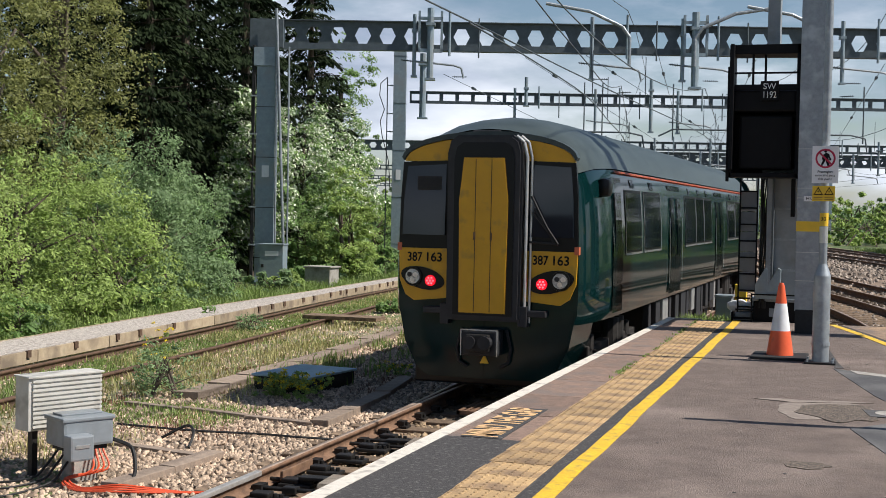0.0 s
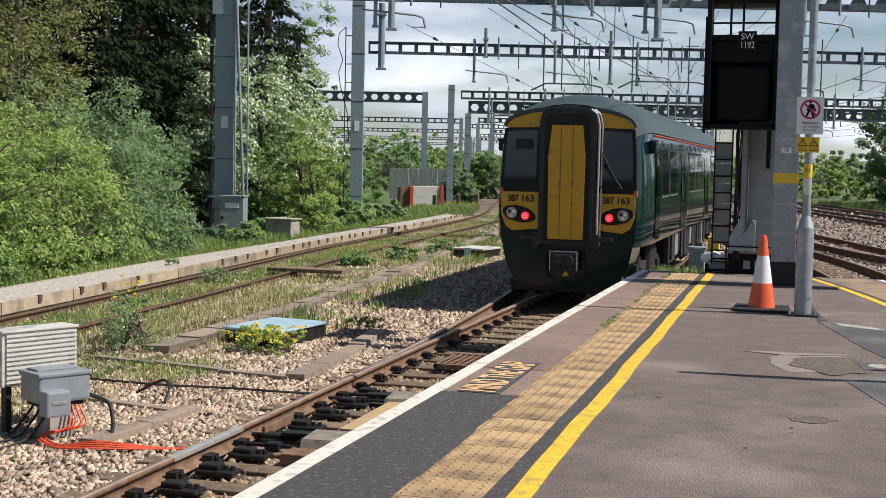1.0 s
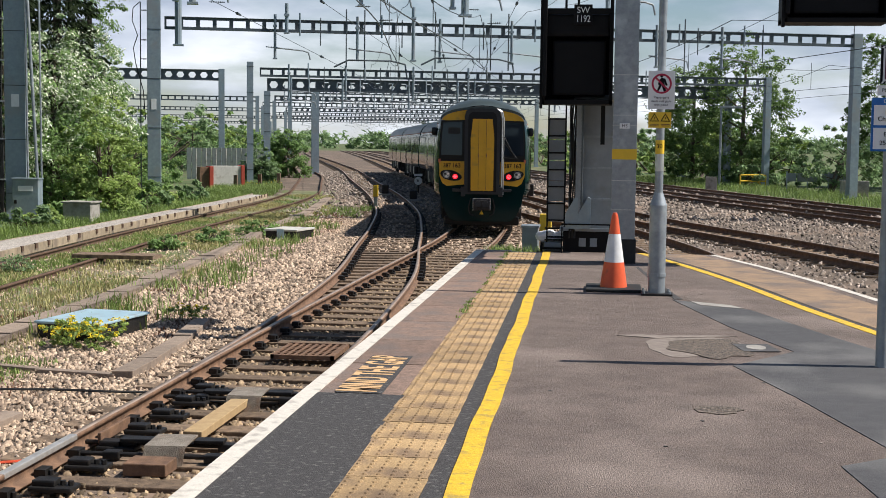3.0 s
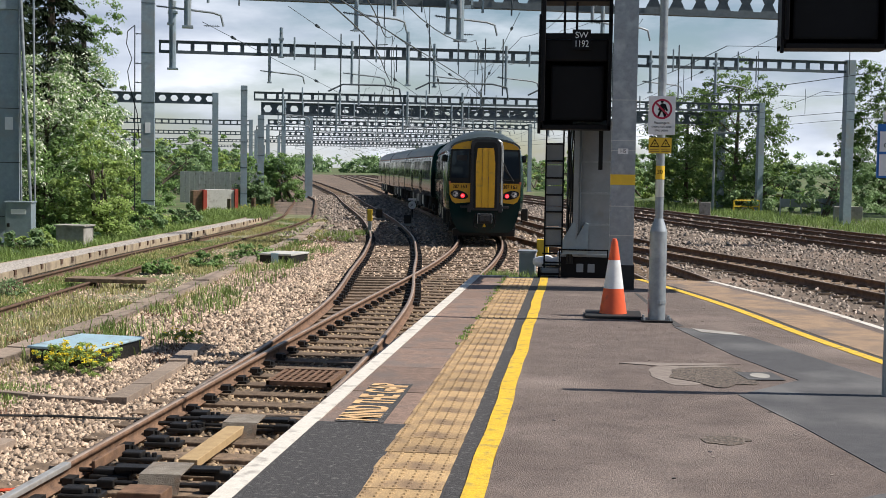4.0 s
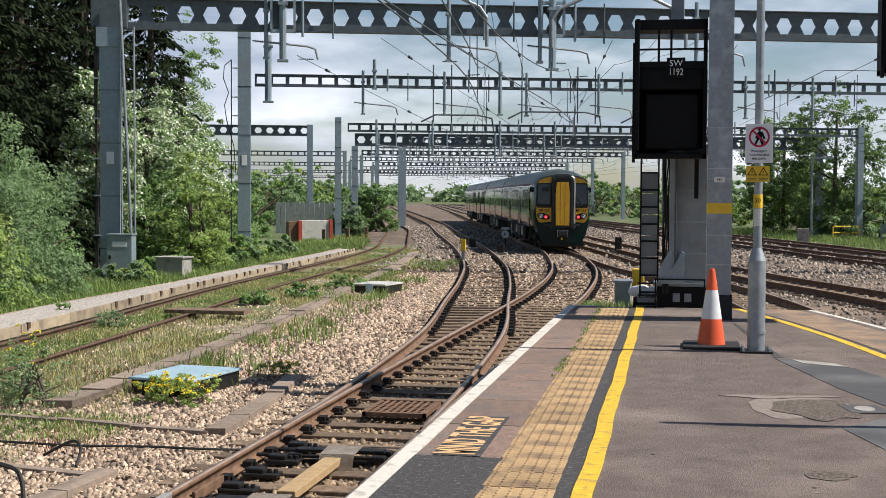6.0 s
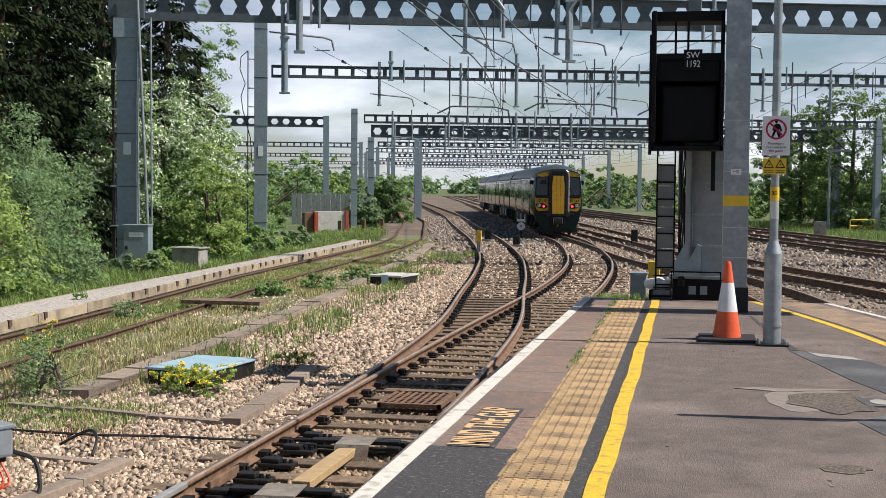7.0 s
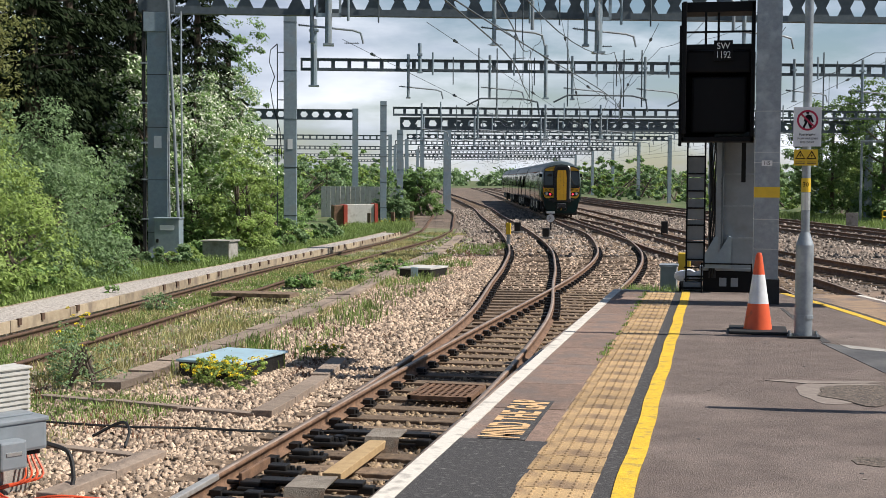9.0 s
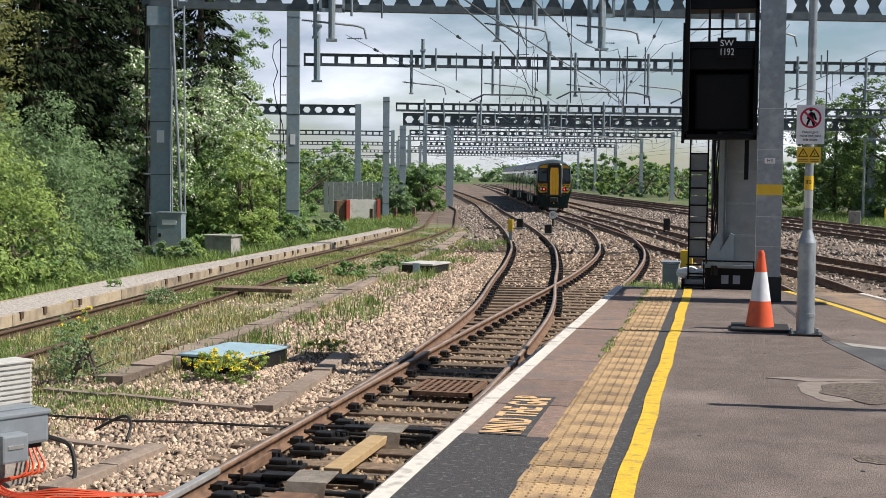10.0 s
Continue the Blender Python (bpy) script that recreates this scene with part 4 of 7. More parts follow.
def insulator(parent, a, b):
    """A ribbed insulator, turned in one piece."""
    a, b = Vector(a), Vector(b)
    d = (b - a).normalized()
    u = d.orthogonal().normalized()
    v = d.cross(u)
    prof = [(0.0, 0.018)] + [(0.15 + 0.14 * (k // 3) + (0, 0.02, 0.05)[k % 3], (0.02, 0.06, 0.02)[k % 3]) for k in range(18)] + [(1.0, 0.018)]
    bm = bmesh.new()
    prev = None
    for f, r in prof:
        c = a.lerp(b, f)
        row = [bm.verts.new(c + (u * math.cos(w) + v * math.sin(w)) * r) for w in (0.0, 1.047, 2.094, 3.142, 4.189, 5.236)]
        if prev:
            for k in range(6):
                bm.faces.new((prev[k], prev[(k + 1) % 6], row[(k + 1) % 6], row[k]))
        prev = row
    part("insulator", bm, M["girder"], parent)


def bent_arm(parent, x, z, sd, reach=1.6):
    """A registration arm: a level tube that bends down at its end, with its stay and insulator."""
    bm = bmesh.new()
    pts = [(x, -0.25, z), (x + sd * reach * 0.8, -0.25, z - 0.12), (x + sd * reach * 0.95, -0.25, z - 0.2), (x + sd * reach, -0.25, z - 0.55)]
    for a, b in zip(pts, pts[1:]):
        tube(bm, a, b, 0.035, seg=8)
    part("registration_arm", bm, M["galv"], parent)
    insulator(parent, (x - sd * 0.05, -0.25, z), (x - sd * 0.45, -0.25, z + 0.04))


def cross_x(line, gx, gy):
    """Where a track crosses the gantry through (gx, gy), along it."""
    best = min(range(len(line.p)), key=lambda i: abs(line.p[i, 1] - gy - SL * (line.p[i, 0] - gx)))
    return (line.p[best, 0] - gx) * math.sqrt(1 + SL * SL)


def gantry(x, y, x1, ztop, depth, kind, mw=0.4, right=True, label="", left=True, mast_top=0.0, z0=GZ, detail=True, beam_x0=None, pitch=None):
    g = thing("overhead_gantry", label, "gantry", gantry_frame(x, y), group="overhead line gantries")
    length = (x1 - x) * math.sqrt(1 + SL * SL)
    b0 = 0.0 if beam_x0 is None else beam_x0
    ob = part("girder", cell_web(length - b0, depth, pitch or (0.86 if kind == "hex" else 0.72), 0.05 if kind == "hex" else 0.09, kind), M["girder"], g, "girder with hexagonal openings" if kind == "hex" else "ladder girder with square openings")
    ob.location = (b0, 0, ztop - depth)
    if left:
        box_mast(g, 0.0, 0.0, mw, z0, ztop - depth - 0.03 + mast_top, straps=5 if detail else 0)
    if right:
        box_mast(g, length, 0.0, min(mw, 0.46), z0, ztop + 0.1)
    for ln in (SID, DIV, PLAT, MAIN2, MAIN3, MAIN4):
        u = cross_x(ln, x, y)
        if b0 + 0.5 < u < length - 0.5:
            drop_tube(g, u - 1.3, ztop + 0.25, 2.1 if detail else 1.6, 0.07 if detail else 0.06, -0.2)
            bent_arm(g, u - 1.3, ztop - 1.35, 1, 1.7)
            bm = bmesh.new()
            tube(bm, (u + 0.9, -0.2, ztop + 0.15), (u + 0.9, -0.2, ztop - 1.2), 0.03, seg=6)
            part("hanger_rod", bm, M["girder"], g)
            bm = bmesh.new()
            tube(bm, (u - 0.1, -0.2, ztop + 0.35), (u - 0.1, -0.2, ztop - depth - 0.2), 0.045, seg=8)
            part("stub_post", bm, M["mast"], g)
    return g


g1 = gantry(-17.02, 39.10, 19.0, 7.95, 0.95, "hex", 0.64, label="grey overhead line gantry with a hexagon-holed girder", beam_x0=-0.55, pitch=0.84)
boxes("girder_end_box", M["girder"], g1, [(-0.60, 0.55, -0.25, 0.25, 7.0, 7.97)], 0.01)
for _u, _l, _r in ((5.6, 2.4, 0.12), (14.6, 2.55, 0.13), (31.0, 2.8, 0.13)):
    drop_tube(g1, _u, 8.4, _l, _r, -0.35)
    boxes("bracket_frame", M["mast"], g1, [(_u - 0.42, _u + 0.42, -0.42, -0.3, 6.9, 7.02), (_u - 0.42, _u + 0.42, -0.42, -0.3, 8.0, 8.1), (_u - 0.42, _u - 0.34, -0.42, -0.3, 6.9, 8.3), (_u + 0.34, _u + 0.42, -0.42, -0.3, 6.9, 8.3)])
for _u, _sd in ((9.5, 1), (16.3, 1), (17.4, -1)):
    _bm = bmesh.new()
    _p = [(_u, -0.5, 8.6), (_u + _sd * 1.5, -0.5, 8.35), (_u + _sd * 2.6, -0.5, 7.85), (_u + _sd * 2.85, -0.5, 7.5), (_u + _sd * 2.85, -0.5, 6.55)]
    for _a, _b in zip(_p, _p[1:]):
        tube(_bm, _a, _b, 0.06)
    part("bent_pipe", _bm, M["galv"], g1, "bent galvanised pipe")
for _a, _b, _z, _r in ((0.70, 0.34, 8.3, 0.05), (0.82, 0.80, 7.0, 0.03), (0.40, 0.36, 7.0, 0.035)):
    _bm = bmesh.new()
    tube(_bm, (_a, -0.45, GZ + 1.2), (_b, -0.45, _z), _r)
    part("conduit", _bm, M["galv"], g1)
for _k in range(5):
    _bm = bmesh.new()
    _p = [(-0.40 - 0.012 * _k + 0.03 * math.sin(1.3 * _z + _k), -0.34, -1.0 + 1.15 * _z) for _z in range(8)]
    hose(_bm, _p, 0.022)
    part("black_cable", _bm, M["rubber"], g1)
for _z in (0.2, 1.5, 2.7, 4.0, 5.3):
    boxes("cable_clip", M["galv"], g1, [(-0.52, -0.30, -0.40, -0.32, _z, _z + 0.05)])
boxes("mast_cap_plate", M["mast"], g1, [(-0.42, 0.42, -0.40, -0.33, 6.35, 6.98)], 0.01)
boxes("mast_number_plate", M["white"], g1, [(-0.1, 0.14, -0.375, -0.36, 2.55, 2.95)])
g2 = gantry(-19.7, 59.9, 14.8, 7.42, 0.55, "square", 0.62, label="grey overhead line gantry with a ladder girder", mast_top=2.6, beam_x0=0.5, pitch=0.78)
for _u, _l in ((6.3, 1.4), (12.5, 2.6), (20.3, 2.4)):
    drop_tube(g2, _u, 8.2, _l, 0.09, -0.3)
_bm = bmesh.new()
tube(_bm, (-0.62, -0.1, GZ), (-0.62, -0.1, 8.1), 0.03, seg=6)
part("side_pole", _bm, M["girder"], g2)
for _z in (7.7, 6.3, 5.4):
    insulator(g2, (-0.62, -0.1, _z), (-0.2, -0.1, _z))
_bm = bmesh.new()
for _a, _b in zip([(-0.62, 8.1), (-0.95, 7.8), (-1.0, 7.2), (-0.75, 6.5), (-0.95, 5.9), (-0.85, 5.2), (-0.5, 3.9)], [(-0.95, 7.8), (-1.0, 7.2), (-0.75, 6.5), (-0.95, 5.9), (-0.85, 5.2), (-0.5, 3.9), (-0.40, 2.5)]):
    tube(_bm, (_a[0], -0.15, _a[1]), (_b[0], -0.15, _b[1]), 0.022, seg=5)
part("jumper_cable", _bm, M["rubber"], g2)
for _u in (9.2, 10.1, 13.6, 16.4, 17.3, 23.0, 26.5):
    _bm = bmesh.new()
    tube(_bm, (_u, -0.25, 8.0), (_u, -0.25, 5.2), 0.035, seg=6)
    part("hanger_rod", _bm, M["girder"], g2)
for _u0, _u1, _z in ((8.6, 12.2, 5.55), (12.9, 17.6, 5.75), (18.6, 23.2, 5.6)):
    _bm = bmesh.new()
    for _a, _b in zip([(_u0, _z - 0.35), (_u0 + 0.7, _z), (_u1 - 0.8, _z), (_u1 - 0.1, _z - 0.15)], [(_u0 + 0.7, _z), (_u1 - 0.8, _z), (_u1 - 0.1, _z - 0.15), (_u1, _z - 0.8)]):
        tube(_bm, (_a[0], -0.3, _a[1]), (_b[0], -0.3, _b[1]), 0.04, seg=8)
    part("registration_tube", _bm, M["girder"], g2)
    insulator(g2, (_u0 + 0.8, -0.3, _z), (_u0 + 1.5, -0.3, _z))
    insulator(g2, (_u1 - 1.4, -0.3, 7.5), (_u1 - 0.7, -0.3, 7.55))
for _u in (2.6, 9.6, 15.0, 22.0):
    insulator(g2, (_u, -0.45, 8.15), (_u + 0.75, -0.45, 8.15))
boxes("mast_number_plate", M["white"], g2, [(-0.12, 0.12, -0.33, -0.315, 3.0, 3.5)])
drop_tube(g2, 1.15, 9.3, 3.2, 0.17, -0.2)
gantry(-20.2, 79.0, 12.5, 6.1, 0.5, "square", 0.40, label="far grey gantry with a ladder girder", mast_top=0.9, beam_x0=0.6)
gantry(-20.8, 85.5, 10.5, 5.75, 0.8, "hex", 0.42, label="far grey gantry with a hexagon-holed girder")
gantry(-50.0, 90.0, -27.3, 6.9, 0.75, "hex", 0.5, label="far gantry over the sidings", detail=False)
gantry(-22.6, 108.5, 8.5, 6.5, 0.6, "hex", 0.62, label="far grey gantry with a hexagon-holed girder", detail=False)
_y = 128.0
_k = 0
while _y < 330:
    gantry(line_x(DIV)(_y) - 5.5 - 1.7 * (_k % 3), _y, m4_x(_y) + 5.0, 6.9, 0.55, "square" if _k % 2 == 0 else "hex", 0.42, label="distant grey overhead line gantry", detail=False)
    if _k % 2 == 0:
        gantry(line_x(DIV)(_y) - 38.0, _y + 4, line_x(DIV)(_y) - 12.0, 6.4, 0.5, "square", 0.4, label="distant gantry over the sidings", detail=False)
    _y += 22.0 + _k * 3
    _k += 1


def wire(name, line, y0, y1, off, z, sag, span, r, label):
    """An overhead wire that sags between its supports."""
    s0, s1 = line.s_of_y(y0), line.s_of_y(y1)
    vs, fs = [], []
    n = int((s1 - s0) / 2.0)
    for i in range(n + 1):
        s = s0 + (s1 - s0) * i / n
        p, h = line.at(s), line.heading(s)
        u = ((s - s0) % span) / span
        zz = z - sag * 4 * u * (1 - u)
        nx, ny = h[1], -h[0]
        for a, b in ((-r, -r), (r, -r), (r, r), (-r, r)):
            vs.append((p[0] + nx * (off + a), p[1] + ny * (off + a), zz + b))
        if i:
            for j in range(4):
                j2 = (j + 1) % 4
                fs.append(((i - 1) * 4 + j, (i - 1) * 4 + j2, i * 4 + j2, i * 4 + j))
    return tagged(new(name, np_mesh(name, vs, fs, M["girder"])), label, "wire", "overhead wires")


for _ln, _y0 in ((DIV, 13), (PLAT, -30), (MAIN2, -5), (MAIN3, -5), (MAIN4, -5)):
    _y1 = min(320, _ln.p[-1, 1] - 2)
    wire("contact_wire", _ln, _y0, _y1, 0.0, ZR + 4.75, 0.03, 22, 0.008, "thin overhead contact wire above a track")
    wire("carrier_wire", _ln, _y0, _y1, 0.0, ZR + 6.1, 0.75, 22, 0.008, "sagging overhead carrier wire above a track")
for _ln, _y0, _y1 in ((DIV, 24, 130), (PLAT, 20, 150), (MAIN2, 30, 150), (MAIN3, 36, 150)):
    _bm = bmesh.new()
    _s = _ln.s_of_y(_y0)
    while _s < _ln.s_of_y(_y1):
        _p = _ln.at(_s)
        box(_bm, _p[0] - 0.008, _p[0] + 0.008, _p[1] - 0.008, _p[1] + 0.008, ZR + 4.75, ZR + 5.75)
        _s += 5.3
    tagged(part("dropper_wires", _bm, M["girder"]), "thin upright dropper wires under a carrier wire", "wire", kind="stuff")
for _off, _z in ((-3.0, 8.35), (3.4, 8.3), (5.5, 8.7)):
    wire("feeder_wire", PLAT, -30, 320, _off, _z, 0.5, 24, 0.009, "sagging feeder wire between gantries")
# slanting stays and jumper wires with their insulators at the near gantries
for _a, _b in (((-11.2, 40.8, 6.2), (-9.0, 62.5, 4.2)), ((-6.5, 42.0, 6.9), (-3.0, 64.5, 4.4)), ((-4.2, 43.0, 7.0), (-5.8, 64.0, 3.9)), ((-1.0, 44.0, 6.9), (-4.5, 64.0, 4.6)), ((-8.5, 41.5, 6.8), (-5.5, 64.0, 4.0)), ((3.2, 45.0, 6.8), (1.0, 66.0, 5.0)), ((9.0, 47.0, 6.9), (4.0, 67.0, 5.2))):
    _bm = bmesh.new()
    tube(_bm, _a, _b, 0.010, seg=5)
    for _f in (0.12, 0.55):
        _p, _q = Vector(_a).lerp(Vector(_b), _f), Vector(_a).lerp(Vector(_b), _f + 0.014)
        tube(_bm, _p, _q, 0.055, 0.04, seg=8)
    tagged(part("stay_wire", _bm, M["girder"]), "slanting stay wire with small insulators", "wire", "stay wires")

# ---- platform end: pillar, signal, signs, cone ----
PIL = thing("gantry_pillar", "galvanised steel box pillar with a yellow band on the platform", "pillar")
boxes("shaft", M["galv"], PIL, [(1.945, 2.255, 15.70, 16.01, 0.30, 6.4)], 0.008)
boxes("boot", M["rubber"], PIL, [(1.955, 2.275, 15.69, 16.03, -0.01, 0.32)], 0.01, "black rubber boot")
boxes("yellow_band", M["yellow"], PIL, [(1.941, 2.259, 15.695, 16.015, 1.36, 1.495)], 0.0, "yellow painted band")
for _z in (0.70, 1.08, 1.80, 1.93, 2.45):
    boxes("strap", M["silver"], PIL, [(1.942, 2.258, 15.696, 16.014, _z, _z + 0.008)])
_pl = boxes("letter_plate", M["white"], PIL, [(2.03, 2.16, 15.685, 15.698, 1.76, 1.83)])
words("plate_letters", "HS", 0.062, pose(2.095, 15.683, 1.795, 90, 0, 0), M["black"], _pl)
boxes("cross_arm", M["galv"], PIL, [(1.945, 5.6, 15.70, 16.01, 5.9, 6.2)], 0.008)


def signal_head(x0, x1, y0, y1, z0, z1, label, plate):
    s = thing("railway_signal", label, "signal", group="railway signals")
    w = 0.05
    boxes("back_board", M["black"], s, [(x0, x1, y1 - 0.04, y1, z0, z1 - 0.50 * (z1 - z0 > 1.2))])
    for bar in [(x0, x0 + w, y0, y1, z0, z1), (x1 - w, x1, y0, y1, z0, z1), (x0, x1, y0, y1, z1 - 0.13, z1), (x0, x1, y0, y1, z0, z0 + 0.06), (x0, x1, y0, y0 + 0.03, z1 - 0.62, z1 - 0.55), (x0 + 0.02, x0 + 0.07, y0 - 0.10, y0 + 0.02, z0 + 0.1, z1), (x0 - 0.02, x0 + 0.02, y0 - 0.02, y0 + 0.04, z0 - 0.06, z1 - 0.3)]:
        boxes("frame_bar", M["black"], s, [bar], 0.006)
    boxes("lamp_case", M["black"], s, [(x0 + 0.14, x1 - 0.10, y0 + 0.12, y1, z0 + 0.12, z0 + 0.85), (x0 + 0.05, x1 - 0.05, y0 + 0.05, y1, z0 + 0.9, z1 - 0.62)], 0.03)
    boxes("guard_rail", M["black"], s, [(x0, x1, y0, y0 + 0.025, z1 - 0.40, z1 - 0.375), (x0 + 0.30, x0 + 0.33, y0 + 0.02, y0 + 0.05, z1 - 0.60, z1), (x0 + 0.46, x0 + 0.49, y0 + 0.1, y0 + 0.13, z1 - 0.60, z1)])
    if plate:
        p = boxes("number_plate", M["black"], s, [(x0 + 0.42, x0 + 0.66, y0 - 0.012, y0 + 0.01, z1 - 0.76, z1 - 0.50)])
        words("plate_letters", "SW", 0.115, pose(x0 + 0.54, y0 - 0.016, z1 - 0.575, 90, 0, 0), M["white"], p)
        words("plate_letters", "1192", 0.125, pose(x0 + 0.54, y0 - 0.016, z1 - 0.69, 90, 0, 0), M["white"], p, width=0.17)
    return s


SIG = signal_head(0.985, 1.93, 16.05, 16.55, 2.08, 3.89, "black railway signal head with a small number plate", True)
for _it in [(1.50, 1.96, 17.45, 17.62, 0.32, 2.2), (1.42, 1.96, 16.5, 17.6, 2.16, 2.22), (1.44, 1.52, 17.3, 17.7, 0.32, 2.6), (1.45, 1.62, 16.45, 16.75, 3.9, 6.6), (1.3, 2.0, 16.5, 17.6, 5.9, 6.2)]:
    boxes("signal_post", M["cabinet"], SIG, [_it], 0.006, "pale grey steel post")
boxes("post_base", M["black"], SIG, [(1.27, 1.97, 17.45, 18.1, GZ, 0.30)], 0.015, "black base box")
boxes("base_flange", M["cabinet"], SIG, [(1.22, 2.0, 17.42, 18.0, 0.30, 0.345)], 0.004)
for _x in (1.50, 1.66):
    boxes("inspection_cover", M["cabinet"], SIG, [(_x, _x + 0.10, 17.435, 17.455, 0.08, 0.2)])
for _x in (1.42, 1.60):
    _bm = bmesh.new()
    _o = ((_x - 0.12, 0.345), (_x + 0.06, 0.345), (_x + 0.06, 0.78), (_x + 0.02, 0.80), (_x - 0.12, 0.55))
    _f, _b = [_bm.verts.new((a, 17.28, b)) for a, b in _o], [_bm.verts.new((a, 17.42, b)) for a, b in _o]
    _bm.faces.new(_f)
    _bm.faces.new(_b[::-1])
    for _k in range(5):
        _bm.faces.new((_f[_k], _b[_k], _b[(_k + 1) % 5], _f[(_k + 1) % 5]))
    part("gusset", _bm, M["mast"], SIG)
boxes("slanting_arm", M["black"], SIG, [(1.78, 1.84, 17.2, 17.3, 1.55, 2.1)])
for _k in range(5):
    _bm = bmesh.new()
    _p = [(1.36 + 0.022 * _k + 0.015 * math.sin(1.9 * _z + _k), 17.38 + 0.02 * (_k % 2), 0.2 + 0.3 * _z) for _z in range(8)]
    hose(_bm, _p, 0.014)
    part("black_cable", _bm, M["rubber"], SIG)
boxes("channel_post", M["girder"], SIG, [(1.50, 1.54, 17.30, 17.44, 0.34, 2.16), (1.34, 1.37, 17.42, 17.5, 0.3, 2.2)], 0.004, "dark steel channel")
for _z in (0.75, 1.2, 1.65):
    boxes("cross_strap", M["galv"], SIG, [(1.33, 1.96, 17.43, 17.45, _z, _z + 0.03)])
boxes("handrail", M["black"], SIG, [(1.25, 1.95, 17.25, 17.27, 0.40, 0.42), (1.25, 1.27, 17.25, 17.27, 0.0, 0.42), (1.93, 1.95, 17.25, 17.27, 0.0, 0.42)])
LAD = thing("signal_ladder", "grey steel ladder with a solid guard behind its rungs", "ladder")
for _k in range(5):
    boxes("guard_plate", M["cabinet"], LAD, [(1.04, 1.28, 17.66, 17.69, 0.42 + 0.3 * _k, 0.71 + 0.3 * _k)], 0.004)
for _x in (1.03, 1.28):
    _bm = bmesh.new()
    tube(_bm, (_x, 17.62, 0.0), (_x, 17.62, 2.3), 0.012, seg=8)
    part("stile", _bm, M["black"], LAD)
for _k in range(8):
    _bm = bmesh.new()
    tube(_bm, (1.03, 17.60, 0.2 + 0.245 * _k), (1.28, 17.60, 0.2 + 0.245 * _k), 0.012, seg=6)
    part("rung", _bm, M["black"], LAD)
for _k in range(3):
    _bm = bmesh.new()
    tube(_bm, (1.0, 17.56, -0.01 + 0.17 * _k), (1.30, 17.56, -0.01 + 0.17 * _k), 0.012, seg=6)
    part("hoop", _bm, M["black"], LAD)
SIG2 = signal_head(4.05, 5.35, 15.6, 16.1, 3.12, 4.9, "black railway signal head hanging from a cross arm", False)
boxes("hanger", M["black"], SIG2, [(4.4, 4.5, 15.75, 15.85, 4.8, 5.95), (4.9, 5.0, 15.75, 15.85, 4.8, 5.95)])

POLE = thing("lamp_pole", "grey steel pole with warning signs on the platform", "pole")
_bm = bmesh.new()
tube(_bm, (2.41, 12.14, 0.02), (2.41, 12.14, 0.93), 0.088, seg=20)
tube(_bm, (2.41, 12.14, 0.93), (2.41, 12.14, 1.06), 0.088, 0.045, seg=20)
tube(_bm, (2.41, 12.14, 1.06), (2.41, 12.14, 5.2), 0.043, 0.040, seg=16)
part("shaft", _bm, M["galv"], POLE, smooth=True)
_bm = bmesh.new()
tube(_bm, (2.41, 12.14, 0.19), (2.41, 12.14, 0.225), 0.096, seg=20)
part("collar", _bm, M["galv"], POLE)
boxes("base_flange", M["iron"], POLE, [(2.25, 2.57, 11.98, 12.30, 0.0, 0.022)], 0.004)
for _x, _y in ((2.28, 12.01), (2.54, 12.01), (2.28, 12.27), (2.54, 12.27)):
    _bm = bmesh.new()
    tube(_bm, (_x, _y, 0.02), (_x, _y, 0.05), 0.014, seg=6)
    part("bolt", _bm, M["galv"], POLE)
_bm = bmesh.new()
tube(_bm, (2.41, 12.14, 1.46), (2.41, 12.14, 1.60), 0.0455, seg=16)
_yb = part("number_band", _bm, M["yellow"], POLE, "yellow band with a number")
words("band_number", "30", 0.06, pose(2.405, 12.092, 1.535, 90, 0, 0), M["black"], _yb)
_bm = bmesh.new()
tube(_bm, (2.41, 12.14, 1.28), (2.41, 12.14, 1.455), 0.0450, seg=16)
part("pale_band", _bm, M["silver"], POLE, "pale bare metal band")


def ring(bm, x, z, y, r0, r1, n=28):
    a = [(math.cos(2 * math.pi * k / n), math.sin(2 * math.pi * k / n)) for k in range(n)]
    o, i = [bm.verts.new((x + r1 * c, y, z + r1 * s)) for c, s in a], [bm.verts.new((x + r0 * c, y, z + r0 * s)) for c, s in a]
    for k in range(n):
        j = (k + 1) % n
        bm.faces.new((o[k], o[j], i[j], i[k]))


def flat(bm, pts, y):
    bm.faces.new([bm.verts.new((x, y, z)) for x, z in pts])


_sg = boxes("prohibition_sign", M["white"], POLE, [(2.275, 2.545, 12.075, 12.085, 1.915, 2.305)], 0.0, "white sign with a red prohibition ring")
_bm = bmesh.new()
flat(_bm, [(2.355, 2.085), (2.375, 2.085), (2.41, 2.155), (2.435, 2.085), (2.458, 2.09), (2.435, 2.19), (2.452, 2.15), (2.47, 2.16), (2.445, 2.225), (2.41, 2.235), (2.385, 2.215), (2.37, 2.165), (2.385, 2.16), (2.395, 2.185)], 12.0735)
ring(_bm, 2.41, 2.252, 12.0735, 0.0, 0.016, 12)
part("walking_figure", _bm, M["black"], _sg)
_bm = bmesh.new()
ring(_bm, 2.41, 2.175, 12.0725, 0.083, 0.103)
flat(_bm, [(2.340, 2.232), (2.353, 2.245), (2.480, 2.118), (2.467, 2.105)], 12.0725)
part("red_ring", _bm, M["red"], _sg)
